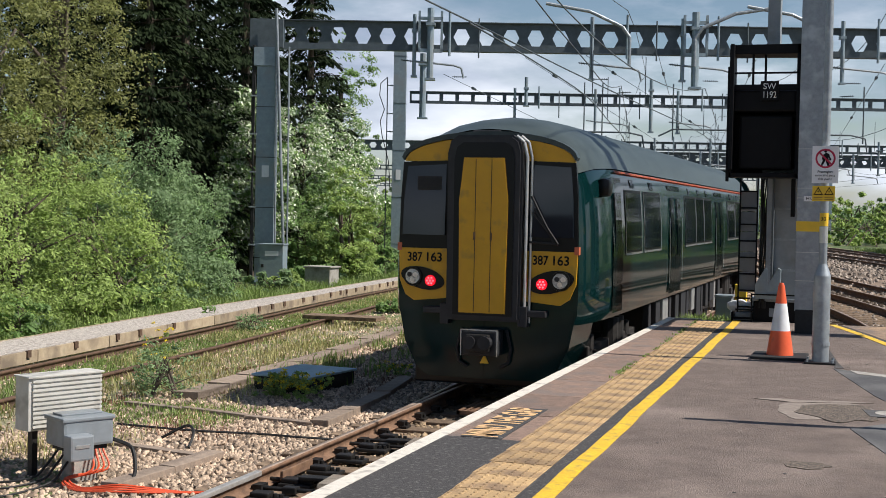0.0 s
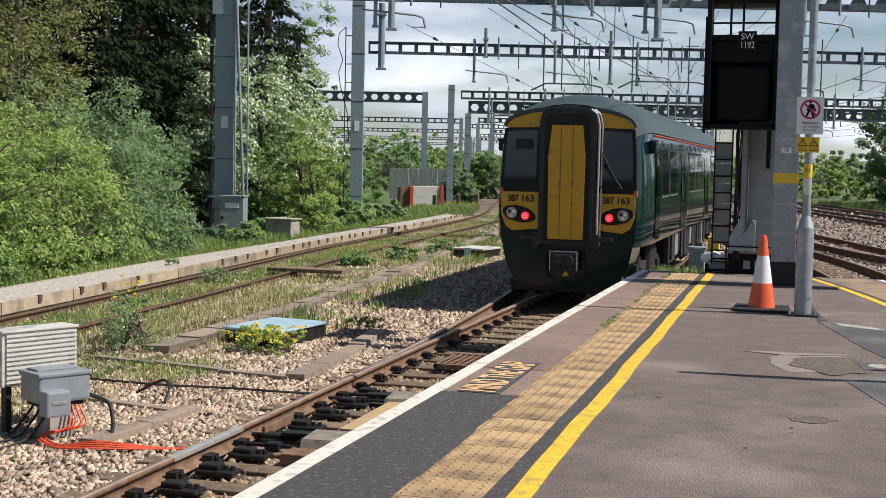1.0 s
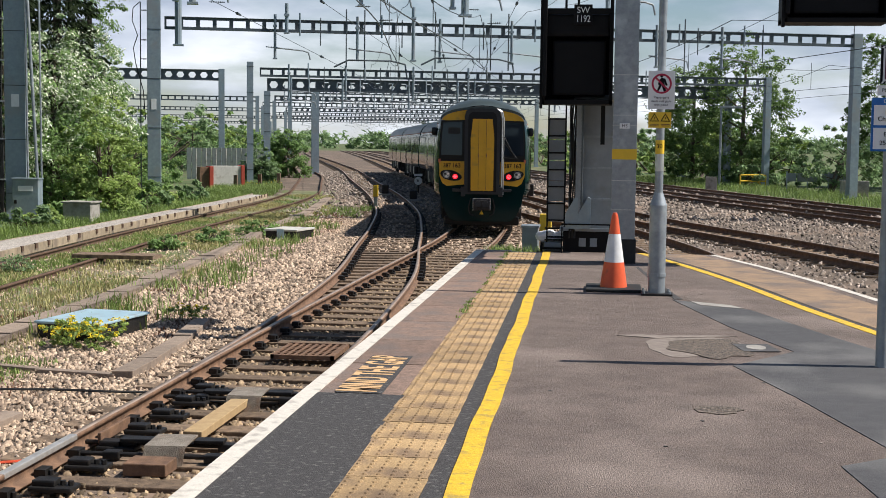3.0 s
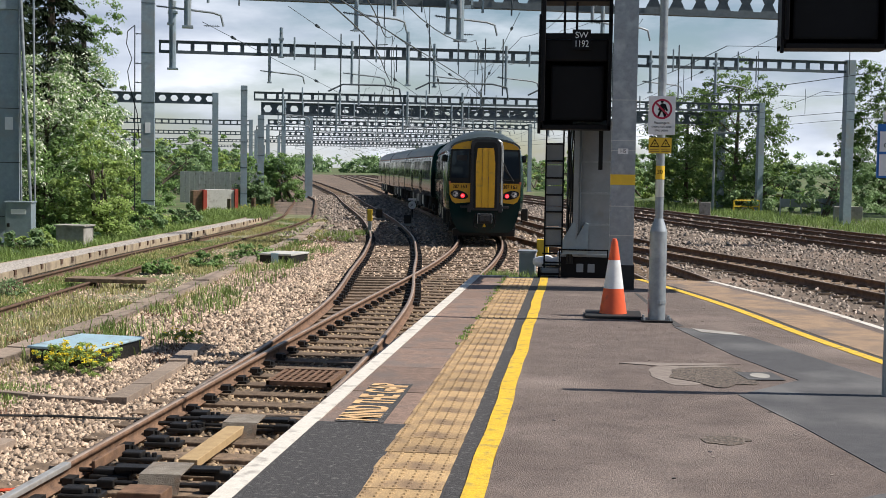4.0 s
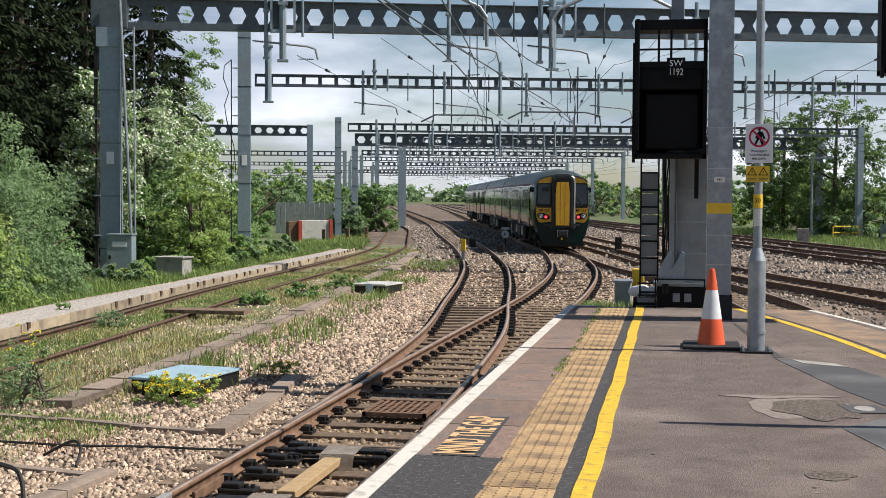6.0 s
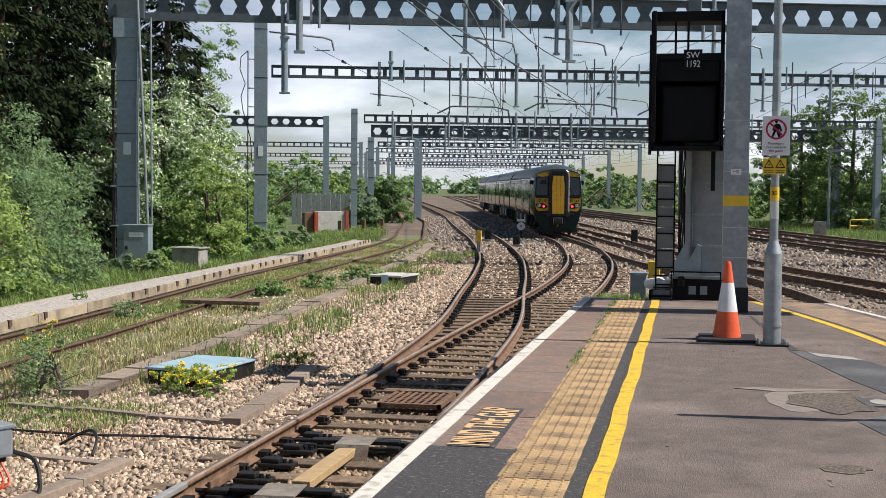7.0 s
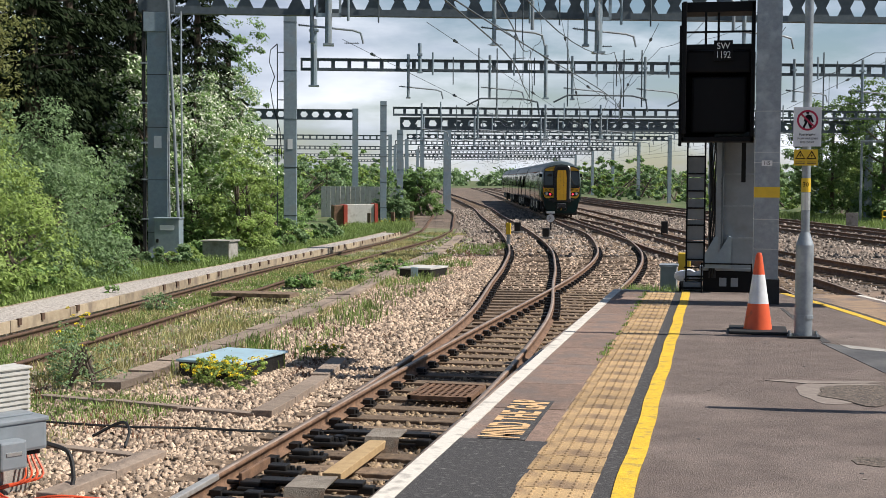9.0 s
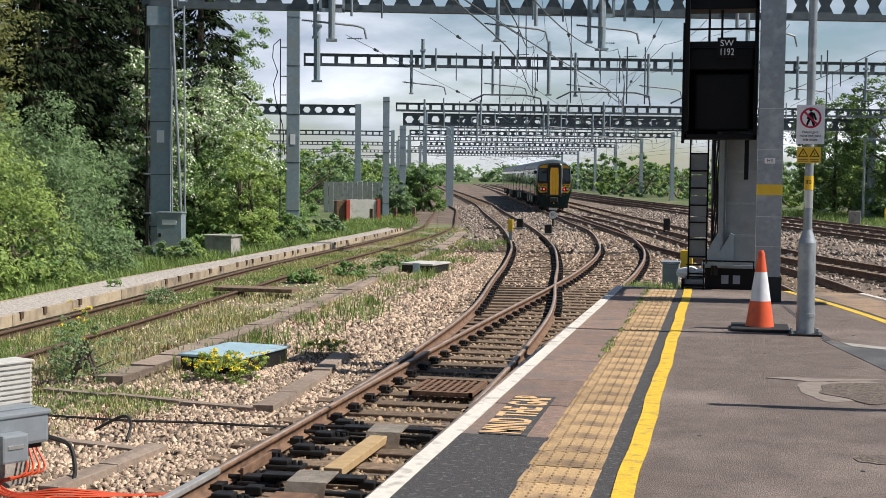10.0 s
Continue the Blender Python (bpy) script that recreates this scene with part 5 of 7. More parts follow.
for _k, _t in enumerate(("Passengers", "must not pass", "this point")):
    words("sign_words", _t, 0.036, pose(2.41, 12.073, 2.035 - 0.038 * _k, 90, 0, 0), M["black"], _sg)
_sg = boxes("electric_warning_sign", M["yellow"], POLE, [(2.285, 2.515, 12.075, 12.085, 1.725, 1.885)], 0.0, "yellow electric hazard sign with two triangles")
for _x in (2.345, 2.455):
    _bm = bmesh.new()
    flat(_bm, [(_x - 0.05, 1.79), (_x + 0.05, 1.79), (_x, 1.875)], 12.0735)
    part("triangle", _bm, M["black"], _sg)
    _bm = bmesh.new()
    flat(_bm, [(_x - 0.035, 1.799), (_x + 0.035, 1.799), (_x, 1.857)], 12.0725)
    _tr = part("triangle_field", _bm, M["yellow"], _sg)
    _bm = bmesh.new()
    flat(_bm, [(_x - 0.006, 1.803), (_x + 0.012, 1.828), (_x + 0.002, 1.828), (_x + 0.006, 1.845), (_x - 0.010, 1.822), (_x, 1.822)], 12.0715)
    part("flash", _bm, M["black"], _sg)
    for _z in (1.742, 1.758):
        boxes("word_bar", M["rust"], _sg, [(_x - 0.045, _x + 0.045, 12.072, 12.076, _z, _z + 0.006)])

CONE = thing("traffic_cone", "orange traffic cone with a white sleeve on a black base", "cone")
_bm = bmesh.new()
box(_bm, 1.675, 2.265, 12.20, 12.80, 0.004, 0.035, bevel=0.012)
part("base", _bm, M["rubber"], CONE, "flat black rubber base")
CX, CY = 1.97, 12.50
for _n, _z0, _z1, _m in (("lower_shell", 0.03, 0.30, "orange"), ("sleeve", 0.30, 0.60, "reflective"), ("top_shell", 0.60, 0.80, "orange")):
    _bm = bmesh.new()
    _r = lambda z: 0.150 - (0.150 - 0.030) * z / 0.82
    tube(_bm, (CX, CY, _z0), (CX, CY, _z1), _r(_z0), _r(_z1), seg=32)
    part(_n, _bm, M[_m], CONE, smooth=True)
_bm = bmesh.new()
tube(_bm, (CX, CY, 0.80), (CX, CY, 0.825), 0.030, 0.022, seg=16)
part("tip", _bm, M["orange"], CONE)

SGN = thing("platform_sign_pole", "grey pole with platform and power changeover signs", "sign")
_bm = bmesh.new()
tube(_bm, (3.82, 7.85, 0.0), (3.82, 7.85, 2.75), 0.044, seg=20)
part("pole", _bm, M["galv"], SGN, smooth=True)
_sg = boxes("car_stop_plate", M["black"], SGN, [(3.725, 3.965, 7.785, 7.80, 1.985, 2.245)], 0.0, "black and white hazard edge")
for _k in range(9):
    for _z in (1.987, 2.228):
        _bm = bmesh.new()
        _x = 3.728 + 0.026 * _k
        flat(_bm, [(_x, _z), (_x + 0.012, _z), (_x + 0.024, _z + 0.015), (_x + 0.012, _z + 0.015)], 7.7838)
        part("hazard_bar", _bm, M["white"], _sg)
boxes("white_border", M["white"], _sg, [(3.74, 3.95, 7.78, 7.786, 2.003, 2.226)])
_f = boxes("maroon_field", M["purple"], _sg, [(3.752, 3.938, 7.777, 7.781, 2.014, 2.215)])
words("sign_number", "9", 0.085, pose(3.845, 7.775, 2.166, 90, 0, 0), M["white"], _f)
words("sign_number", "10", 0.085, pose(3.845, 7.775, 2.066, 90, 0, 0), M["white"], _f)
_sg = boxes("platform_plate", M["white"], SGN, [(3.71, 3.96, 7.785, 7.80, 1.905, 1.975)])
words("plate_words", "PLATFORM 3", 0.034, pose(3.835, 7.783, 1.94, 90, 0, 0), M["black"], _sg, width=0.19)
_sg = boxes("power_board", M["blue"], SGN, [(3.675, 3.975, 7.785, 7.80, 1.52, 1.89)], 0.0, "blue board with white panels")
words("board_words", "Class 80x", 0.038, pose(3.825, 7.783, 1.865, 90, 0, 0), M["white"], _sg)
for _z0, _z1, _a, _b in ((1.70, 1.838, "Power", "Changeover"), (1.535, 1.682, "Electric", "25000 AC")):
    _p = boxes("white_panel", M["white"], _sg, [(3.69, 3.96, 7.78, 7.786, _z0, _z1)])
    words("board_words", _a, 0.045, pose(3.825, 7.778, _z1 - 0.045, 90, 0, 0), M["black"], _p)
    words("board_words", _b, 0.045, pose(3.825, 7.778, _z0 + 0.042, 90, 0, 0), M["black"], _p)

# bits at the platform end
_c = thing("platform_end_cabinet", "small grey trackside cabinet beyond the platform end", "cabinet")
boxes("case", M["cabinet"], _c, [(0.62, 0.86, 18.4, 18.75, -0.55, 0.28)], 0.012)
boxes("lid", M["galv"], _c, [(0.60, 0.88, 18.38, 18.77, 0.28, 0.31)])
boxes("plinth", M["concrete"], _c, [(0.6, 0.9, 18.35, 18.8, GZ, -0.55)])
_c = thing("yellow_marker_box", "small yellow trackside box", "box")
boxes("case", M["yellow"], _c, [(0.86, 1.04, 18.9, 19.1, 0.12, 0.46)], 0.01)
boxes("stand", M["iron"], _c, [(0.92, 0.98, 18.97, 19.03, GZ, 0.12)])
_bm = bmesh.new()
for _k in range(5):
    _r = bmesh.ops.create_icosphere(_bm, subdivisions=2, radius=0.11)["verts"]
    _m = Matrix.Translation((0.98 + 0.075 * _k, 17.72, 0.20 + 0.02 * math.sin(_k * 2))) @ Matrix.Diagonal((1.1, 0.8, 0.75, 1))
    for _v in _r:
        _v.co *= 1 + 0.28 * noise.noise(_v.co * 14 + Vector((_k * 3.1, 0, 0)))
    bmesh.ops.transform(_bm, matrix=_m, verts=_r)
tagged(part("white_sack", _bm, M["white"], None), "crumpled white sack hanging on the ladder foot", "sack")
_c = thing("sack_rack", "small black wire rack under the sack", "rack")
boxes("wire_tray", M["black"], _c, [(0.94, 1.30, 17.55, 17.9, 0.02, 0.05), (0.94, 0.97, 17.55, 17.9, GZ, 0.12), (1.27, 1.30, 17.55, 17.9, GZ, 0.12)])
boxes("grey_tub", M["cabinet"], _c, [(0.99, 1.25, 17.6, 17.85, -0.1, 0.12)], 0.02)

# ---- trackside things ----
def lidded_run(name, pts, width, z, step, label, mat=None):
    """A cable trough: a run of concrete lids, each a piece."""
    t = tagged(thing(name, label, "cable trough"), kind="structure")
    ln = Line(pts, 0.3)
    s = 0.0
    while s < ln.s[-1] - 0.2:
        p, h = ln.at(s + step / 2), ln.heading(s + step / 2)
        bm = bmesh.new()
        box(bm, -width / 2, width / 2, -step / 2 + 0.008, step / 2 - 0.008, -0.10, 0.0, bevel=0.008)
        o = part("lid", bm, mat or M["trough"], t)
        o.matrix_world = Matrix(((h[1], h[0], 0, p[0]), (-h[0], h[1], 0, p[1]), (0, 0, 1, z + random.uniform(-0.012, 0.012)), (0, 0, 0, 1))) @ pose(0, 0, 0, random.uniform(-1, 1), random.uniform(-2, 2), random.uniform(-1.2, 1.2))
        s += step
    return t


lidded_run("near_trough", [(-3.77, 8.2), (-3.72, 9.0), (-3.66, 10.1)], 0.20, -1.03, 0.95, "weathered concrete cable trough lids in the ballast")
lidded_run("near_cross_trough", [(-3.75, 10.0), (-4.6, 10.15), (-5.6, 10.3)], 0.13, -1.07, 0.95, "narrow weathered board in the ballast")
lidded_run("middle_trough", [(-3.42, 12.3), (-3.55, 14.2), (-3.83, 16.3)], 0.24, -1.035, 0.95, "weathered concrete cable trough lids in the ballast")
lidded_run("middle_cross_trough", [(-3.5, 12.35), (-5.0, 12.6), (-6.6, 12.9)], 0.13, -1.06, 1.0, "narrow weathered board across the weeds")
lidded_run("long_trough", [(-5.95, 13.6), (-6.06, 16), (-6.32, 20.4), (-7.05, 28.6), (-8.0, 36), (-9.0, 46), (-10.8, 58)], 0.36, -1.0, 1.0, "long weathered concrete cable trough beside the weeds")

# low walkway with timber edging beside the siding
_wf, _wb = (lambda y: sid_x(y) - 1.00), (lambda y: sid_x(y) - (2.15 if y < 24 else max(1.65, 2.15 - 0.06 * (y - 24))))
M["gravel"] = material("pinkish_gravel", (0.60, 0.54, 0.48), (0.22, 0.19, 0.165), 0.95, scale=16, bump=0.9, bump_scale=30, speck=0.5, speck_scale=34)
setting("siding_walkway", plan_strip([-10 + 1.0 * k for k in range(66)], lambda y: _wb(y), lambda y: _wf(y) - 0.07, GZ - 0.1, -0.80), M["gravel"], "raised gravel walkway beside the siding", "walkway")
_wk = tagged(thing("walkway_edging", "pale timber edging boards with dark bolts", "edging"), kind="structure")
for _side, _fn in ((1, _wf), (-1, lambda y: _wb(y) - 0.06)):
    _y = -6.0
    while _y < 54:
        _a, _b = _fn(_y), _fn(_y + 2.4)
        _bm = bmesh.new()
        beam_box(_bm, (_a - 0.03, _y + 0.01, -0.90), (_b - 0.03, _y + 2.39, -0.90), 0.07, 0.19)
        _o = part("edging_board", _bm, M["edging"], _wk)
        if _side > 0:
            for _q in (0.3, 1.2, 2.1):
                if random.random() < 0.35:
                    continue
                _x = _a + (_b - _a) * _q / 2.4
                boxes("bolt_block", M["old_rust"], _o, [(_x - 0.01, _x + 0.035, _y + _q - 0.05, _y + _q + 0.05, -0.90, -0.785)])
        _y += 2.4
boxes("siding_board", M["sleeper"], None, [(-9.4, -7.6, 25.2, 25.8, -0.99, -0.905)], 0.01)
tagged(bpy.data.objects["siding_board"], "dark timber board lying across the siding", "board")

BB = thing("blue_lid_box", "low dark box with a pale blue lid in the ballast", "box", pose(-5.03, 15.5, 0, 0, 0, -8))
boxes("case", M["iron"], BB, [(-0.46, 0.46, -0.66, 0.66, GZ - 0.05, -0.90)], 0.01)
boxes("lid", M["lid_blue"], BB, [(-0.49, 0.49, -0.69, 0.69, -0.90, -0.865)], 0.012, "pale blue plastic lid")
WB = thing("white_lid_box", "low dark box with a white lid beside the track", "box", pose(-6.72, 33.8, 0, 0, 0, -10))
boxes("case", M["iron"], WB, [(-0.45, 0.45, -0.6, 0.6, GZ - 0.05, -0.88)], 0.01)
boxes("lid", M["cream"], WB, [(-0.48, 0.48, -0.63, 0.63, -0.88, -0.83)], 0.01)
boxes("tape", M["lid_blue"], WB, [(-0.1, 0.1, -0.645, -0.6, -1.1, -0.82)])
GB = thing("grey_lid_box", "low box with a grey-green lid beside the platform", "box", pose(5.55, 15.6, 0, 0, 0, 12))
boxes("case", M["iron"], GB, [(-0.4, 0.4, -0.5, 0.5, GZ, -0.55)], 0.01)
boxes("lid", M["lid_blue"], GB, [(-0.43, 0.43, -0.53, 0.53, -0.55, -0.50)], 0.01)

# cable-fed trackside case on a concrete post, with its louvred cover
EQ = thing("trackside_case", "grey point heating case on a concrete post with orange cables", "equipment case", pose(-4.31, 8.52, 0, 0, 0, 60))
boxes("post", M["concrete"], EQ, [(-0.12, 0.14, -0.10, 0.12, GZ - 0.1, -0.76)], 0.015, "pale concrete post")
boxes("case", M["cabinet"], EQ, [(-0.25, 0.27, -0.19, 0.19, -0.76, -0.49)], 0.03)
boxes("case_lid", M["cabinet"], EQ, [(-0.262, 0.282, -0.202, 0.202, -0.515, -0.475)], 0.012)
boxes("lid_ridge", M["cabinet"], EQ, [(-0.20, 0.22, -0.05, 0.15, -0.476, -0.455)], 0.008)
boxes("gland_plate", M["rubber"], EQ, [(-0.20, 0.22, -0.15, 0.15, -0.80, -0.755)], 0.006)
boxes("side_case", M["cabinet"], EQ, [(-0.26, -0.02, -0.36, -0.20, -0.86, -0.62)], 0.02)
boxes("label_plate", M["silver"], EQ, [(-0.21, -0.07, -0.366, -0.358, -0.74, -0.71)])
CV = thing("louvred_cover", "cream louvred metal enclosure beside the track", "enclosure", pose(-4.70, 8.80, 0, 0, 0, 66))
boxes("shell", M["cream"], CV, [(-0.42, 0.40, -0.10, 0.14, -0.66, -0.14)], 0.012)
for _k in range(11):
    boxes("louvre", M["cream"], CV, [(-0.38, 0.39, -0.122, -0.098, -0.63 + 0.044 * _k, -0.605 + 0.044 * _k)])
boxes("rim", M["cream"], CV, [(-0.435, 0.415, -0.125, 0.15, -0.145, -0.125)], 0.004)
boxes("leg", M["iron"], CV, [(-0.34, -0.28, -0.04, 0.04, GZ - 0.05, -0.66)])
boxes("leg", M["iron"], CV, [(0.28, 0.34, -0.04, 0.04, GZ - 0.05, -0.66)])


def cable(name, pts, r, mat, label, group=""):
    bm = bmesh.new()
    p = [Vector(q) for q in pts]
    q = [2 * p[0] - p[1]] + p + [2 * p[-1] - p[-2]]
    out = []
    for k in range(1, len(q) - 2):
        for u in (0, 0.2, 0.4, 0.6, 0.8):
            out.append(0.5 * ((2 * q[k]) + (q[k + 1] - q[k - 1]) * u + (2 * q[k - 1] - 5 * q[k] + 4 * q[k + 1] - q[k + 2]) * u * u + (3 * q[k] - q[k - 1] - 3 * q[k + 1] + q[k + 2]) * u ** 3))
    out.append(p[-1])
    prev = None
    for i, c in enumerate(out):
        d = (out[min(i + 1, len(out) - 1)] - out[max(i - 1, 0)]).normalized()
        a = d.orthogonal().normalized()
        b = d.cross(a)
        rg = [bm.verts.new(c + (a * math.cos(w) + b * math.sin(w)) * r) for w in (0, 1.257, 2.513, 3.770, 5.027)]
        if prev:
            best = min(range(5), key=lambda o: sum((rg[(j + o) % 5].co - prev[j].co).length for j in range(5)))
            rg = rg[best:] + rg[:best]
            for j in range(5):
                bm.faces.new((prev[j], prev[(j + 1) % 5], rg[(j + 1) % 5], rg[j]))
        prev = rg
    return tagged(part(name, bm, mat, None, smooth=True), label, "cable", group)


for _k in range(4):
    _o = 0.035 * _k
    cable("orange_cable", [(-4.15 + _o * 0.5, 8.50 + _o, -0.80), (-4.10 + _o, 8.42 + _o, -0.98), (-4.28, 8.22 + _o, -1.06 + 0.02 * (_k % 2)), (-4.0, 8.0 + _o, -1.08), (-3.6, 8.05 + 0.8 * _o, -1.07 + 0.015 * _k), (-3.1, 8.30 + 0.5 * _o, -1.09), (-2.7, 8.45 + 0.3 * _o, -1.08)], 0.010, M["cable_orange"], "orange cable running from the case over the ballast", "orange cables")
for _k in range(3):
    cable("black_cable", [(-4.45 + 0.09 * _k, 8.42, -0.78), (-4.5 + 0.1 * _k, 8.25, -0.95), (-4.62 + 0.14 * _k, 8.20 - 0.05 * _k, -1.06), (-4.95 + 0.25 * _k, 8.0 - 0.2 * _k, -1.09), (-5.6 + 0.4 * _k, 7.9 - 0.3 * _k, -1.10)], 0.012, M["rubber"], "black cable from the case to the ballast", "black cables")
cable("black_cable", [(-4.05, 8.7, -0.72), (-3.85, 8.72, -0.80), (-3.74, 8.6, -1.0), (-3.70, 8.45, -1.08)], 0.02, M["rubber"], "black hose curving down from the case", "black cables")
cable("black_cable", [(-4.6, 10.6, -1.05), (-4.3, 10.62, -0.90), (-4.15, 10.5, -0.95), (-4.1, 10.3, -1.08)], 0.016, M["rubber"], "black cable loop over the trough", "black cables")
cable("black_cable", [(-5.6, 11.3, -1.07), (-4.6, 11.2, -1.06), (-3.8, 11.35, -1.07), (-3.2, 11.3, -1.06), (-2.75, 11.45, -1.08)], 0.014, M["rubber"], "black cable lying across the ballast", "black cables")

# points gear between the near rails
PT = thing("point_gear", "greasy black point rods and stretchers between the rails", "point gear")
for _y in (8.55, 8.95, 11.0, 11.28):
    _bm = bmesh.new()
    tube(_bm, (-2.75, _y, -1.03), (-0.75, _y + 0.05, -1.03), 0.02)
    part("rod", _bm, M["iron"], PT)
    for _x in (-2.1, -1.25):
        boxes("rod_joint", M["iron"], PT, [(_x - 0.07, _x + 0.07, _y - 0.035, _y + 0.075, -1.065, -1.0)], 0.012)
for _k in range(9):
    _y = 6.3 + 0.66 * _k
    for _x, _d in ((-2.36, 1),):
        boxes("slide_chair", M["iron"], PT, [(min(_x, _x + _d * 0.34), max(_x, _x + _d * 0.34), _y - 0.10, _y + 0.10, -1.084, -1.045), (min(_x + _d * 0.02, _x + _d * 0.20), max(_x + _d * 0.02, _x + _d * 0.20), _y - 0.07, _y + 0.07, -1.05, -1.0)], 0.014)
        for _q in (0.24, 0.30):
            _bm = bmesh.new()
            tube(_bm, (_x + _d * _q, _y, -1.05), (_x + _d * _q, _y, -1.01), 0.022, seg=6)
            part("coach_screw", _bm, M["iron"], PT)
for _x, _y in ((-1.62, 10.98), (-1.67, 8.78)):
    _p = thing("chequer_plate", "grey chequered steel cover plate bent over the rods", "cover plate", pose(_x, _y, 0, 0, 0, 4), "chequered cover plates")
    boxes("top_sheet", M["chequer"], _p, [(-0.17, 0.17, -0.22, 0.22, -0.957, -0.945)])
    for _a, _b in ((-0.46, -0.17), (0.17, 0.42)):
        boxes("side_wing", M["iron"], _p, [(_a, _b, 0.06, 0.20, -0.99, -0.96)], 0.006, "greasy dark side wing")
    _bm = bmesh.new()
    _v = [_bm.verts.new(q) for q in ((-0.17, -0.22, -0.947), (0.17, -0.22, -0.947), (0.17, -0.34, -1.10), (-0.17, -0.34, -1.10))]
    _bm.faces.new(_v)
    bmesh.ops.solidify(_bm, geom=_bm.faces[:], thickness=0.012)
    part("front_flap", _bm, M["chequer"], _p)
boxes("timber_board", M["wood"], None, [(-1.73, -1.56, 9.25, 10.75, -1.05, -0.975)], 0.008)
tagged(bpy.data.objects["timber_board"], "new timber board lying between the rails", "board")
boxes("timber_block", M["rust"], None, [(-1.85, -1.5, 8.12, 8.40, -1.09, -0.99)], 0.01)
tagged(bpy.data.objects["timber_block"], "rust-brown block between the rails", "block")
GRT = thing("rusty_grating", "rusty brown metal grating between the rails", "grating")
boxes("frame", M["rust"], GRT, [(-2.02, -1.98, 13.4, 14.4, -1.02, -0.97), (-1.30, -1.26, 13.4, 14.4, -1.02, -0.97), (-2.02, -1.26, 13.4, 13.44, -1.02, -0.97), (-2.02, -1.26, 14.36, 14.4, -1.02, -0.97)])
for _k in range(8):
    boxes("cross_bar", M["rust"], GRT, [(-1.98, -1.30, 13.50 + 0.105 * _k, 13.53 + 0.105 * _k, -1.008, -0.978)])
    boxes("bar", M["rust"], GRT, [(-1.94 + 0.085 * _k, -1.905 + 0.085 * _k, 13.44, 14.36, -1.01, -0.975)])
_sw = thing("switch_blade", "bright worn switch blade lying against the stock rail", "switch blade")
boxes("blade", M["bright"], _sw, [(-2.524, -2.452, 7.35, 8.7, -0.955, -0.907)], 0.01)
boxes("fish_plate", M["rust"], _sw, [(-2.36, -2.33, 8.9, 9.6, -1.03, -0.94)], 0.006)

# mast-foot cabinet, grey box, blocks and small posts along the line
MC = thing("mast_cabinet", "grey steel cabinet at the foot of a mast", "cabinet", pose(-16.22, 38.1, 0, 0, 0, 10))
boxes("case", M["mast"], MC, [(-0.40, 0.40, -0.3, 0.3, -0.98, 0.26)], 0.015)
boxes("roof_plate", M["mast"], MC, [(-0.43, 0.43, -0.34, 0.32, 0.26, 0.30)], 0.006)
boxes("label_plate", M["white"], MC, [(-0.22, 0.24, -0.312, -0.298, -0.1, 0.06)])
boxes("handle", M["iron"], MC, [(-0.34, -0.26, -0.33, -0.29, -0.5, -0.38)])
boxes("leg", M["concrete"], MC, [(-0.38, 0.38, -0.25, 0.25, GZ - 0.05, -0.92)])
LB = thing("grey_locker", "weathered grey concrete locker beside the walkway", "locker")
boxes("case", M["concrete"], LB, [(-14.9, -14.0, 37.7, 38.5, GZ - 0.05, -0.45)], 0.02)
boxes("lid", M["concrete"], LB, [(-14.95, -13.95, 37.65, 38.55, -0.45, -0.40)], 0.01)
RW = thing("red_and_white_block", "pale concrete block with red painted ends", "block", pose(-19.7, 71.9, 0, 0, 0, 30))
boxes("pale_block", M["cream"], RW, [(-0.80, 0.80, -0.4, 0.4, GZ - 0.05, 0.12)], 0.02)
boxes("red_end", M["brickred"], RW, [(-1.02, -0.80, -0.5, 0.5, GZ - 0.05, 0.10)], 0.02)
boxes("rusty_side", M["rust"], RW, [(-1.55, -1.02, -0.3, 0.5, GZ - 0.05, 0.06)], 0.02)
boxes("red_end", M["brickred"], RW, [(0.80, 1.0, -0.5, 0.5, GZ - 0.05, 0.16)], 0.02)
FN = thing("sheet_fence", "grey corrugated sheet fence", "fence")
for _k in range(16):
    boxes("sheet", M["cream"], FN, [(-27.2 + 0.36 * _k, -26.87 + 0.36 * _k, 87.98 + 0.03 * (_k % 2), 88.03 + 0.03 * (_k % 2), GZ, 1.05)])
for _x, _y in ((-18.7, 70.5), (-18.1, 73.5), (-17.6, 76.0)):
    _s = thing("short_post", "short dark wooden post in the grass", "post", group="short posts")
    boxes("stake", M["sleeper"], _s, [(_x - 0.1, _x + 0.1, _y - 0.1, _y + 0.1, GZ - 0.05, -0.35)], 0.02)
DW = thing("marker_post", "small yellow-topped marker post in the ballast", "post")
boxes("stem", M["galv"], DW, [(-7.05, -6.93, 49.0, 49.1, GZ - 0.05, -0.55)])
boxes("top", M["yellow"], DW, [(-7.08, -6.90, 48.98, 49.12, -0.55, -0.1)], 0.01)
SP = thing("speed_sign", "round white speed sign on a short post", "sign")
_bm = bmesh.new()
tube(_bm, (-8.0, 68.0, GZ - 0.05), (-8.0, 68.0, -0.65), 0.05, seg=8)
part("post", _bm, M["iron"], SP)
_bm = bmesh.new()
tube(_bm, (-8.0, 67.93, -0.45), (-8.0, 67.97, -0.45), 0.21, seg=24)
_o = part("disc", _bm, M["white"], SP)
words("speed_number", "30", 0.22, pose(-8.0, 67.925, -0.45, 90, 0, 10), M["black"], _o)
boxes("upper_plate", M["white"], SP, [(-8.22, -7.78, 67.93, 67.97, -0.20, -0.08)])
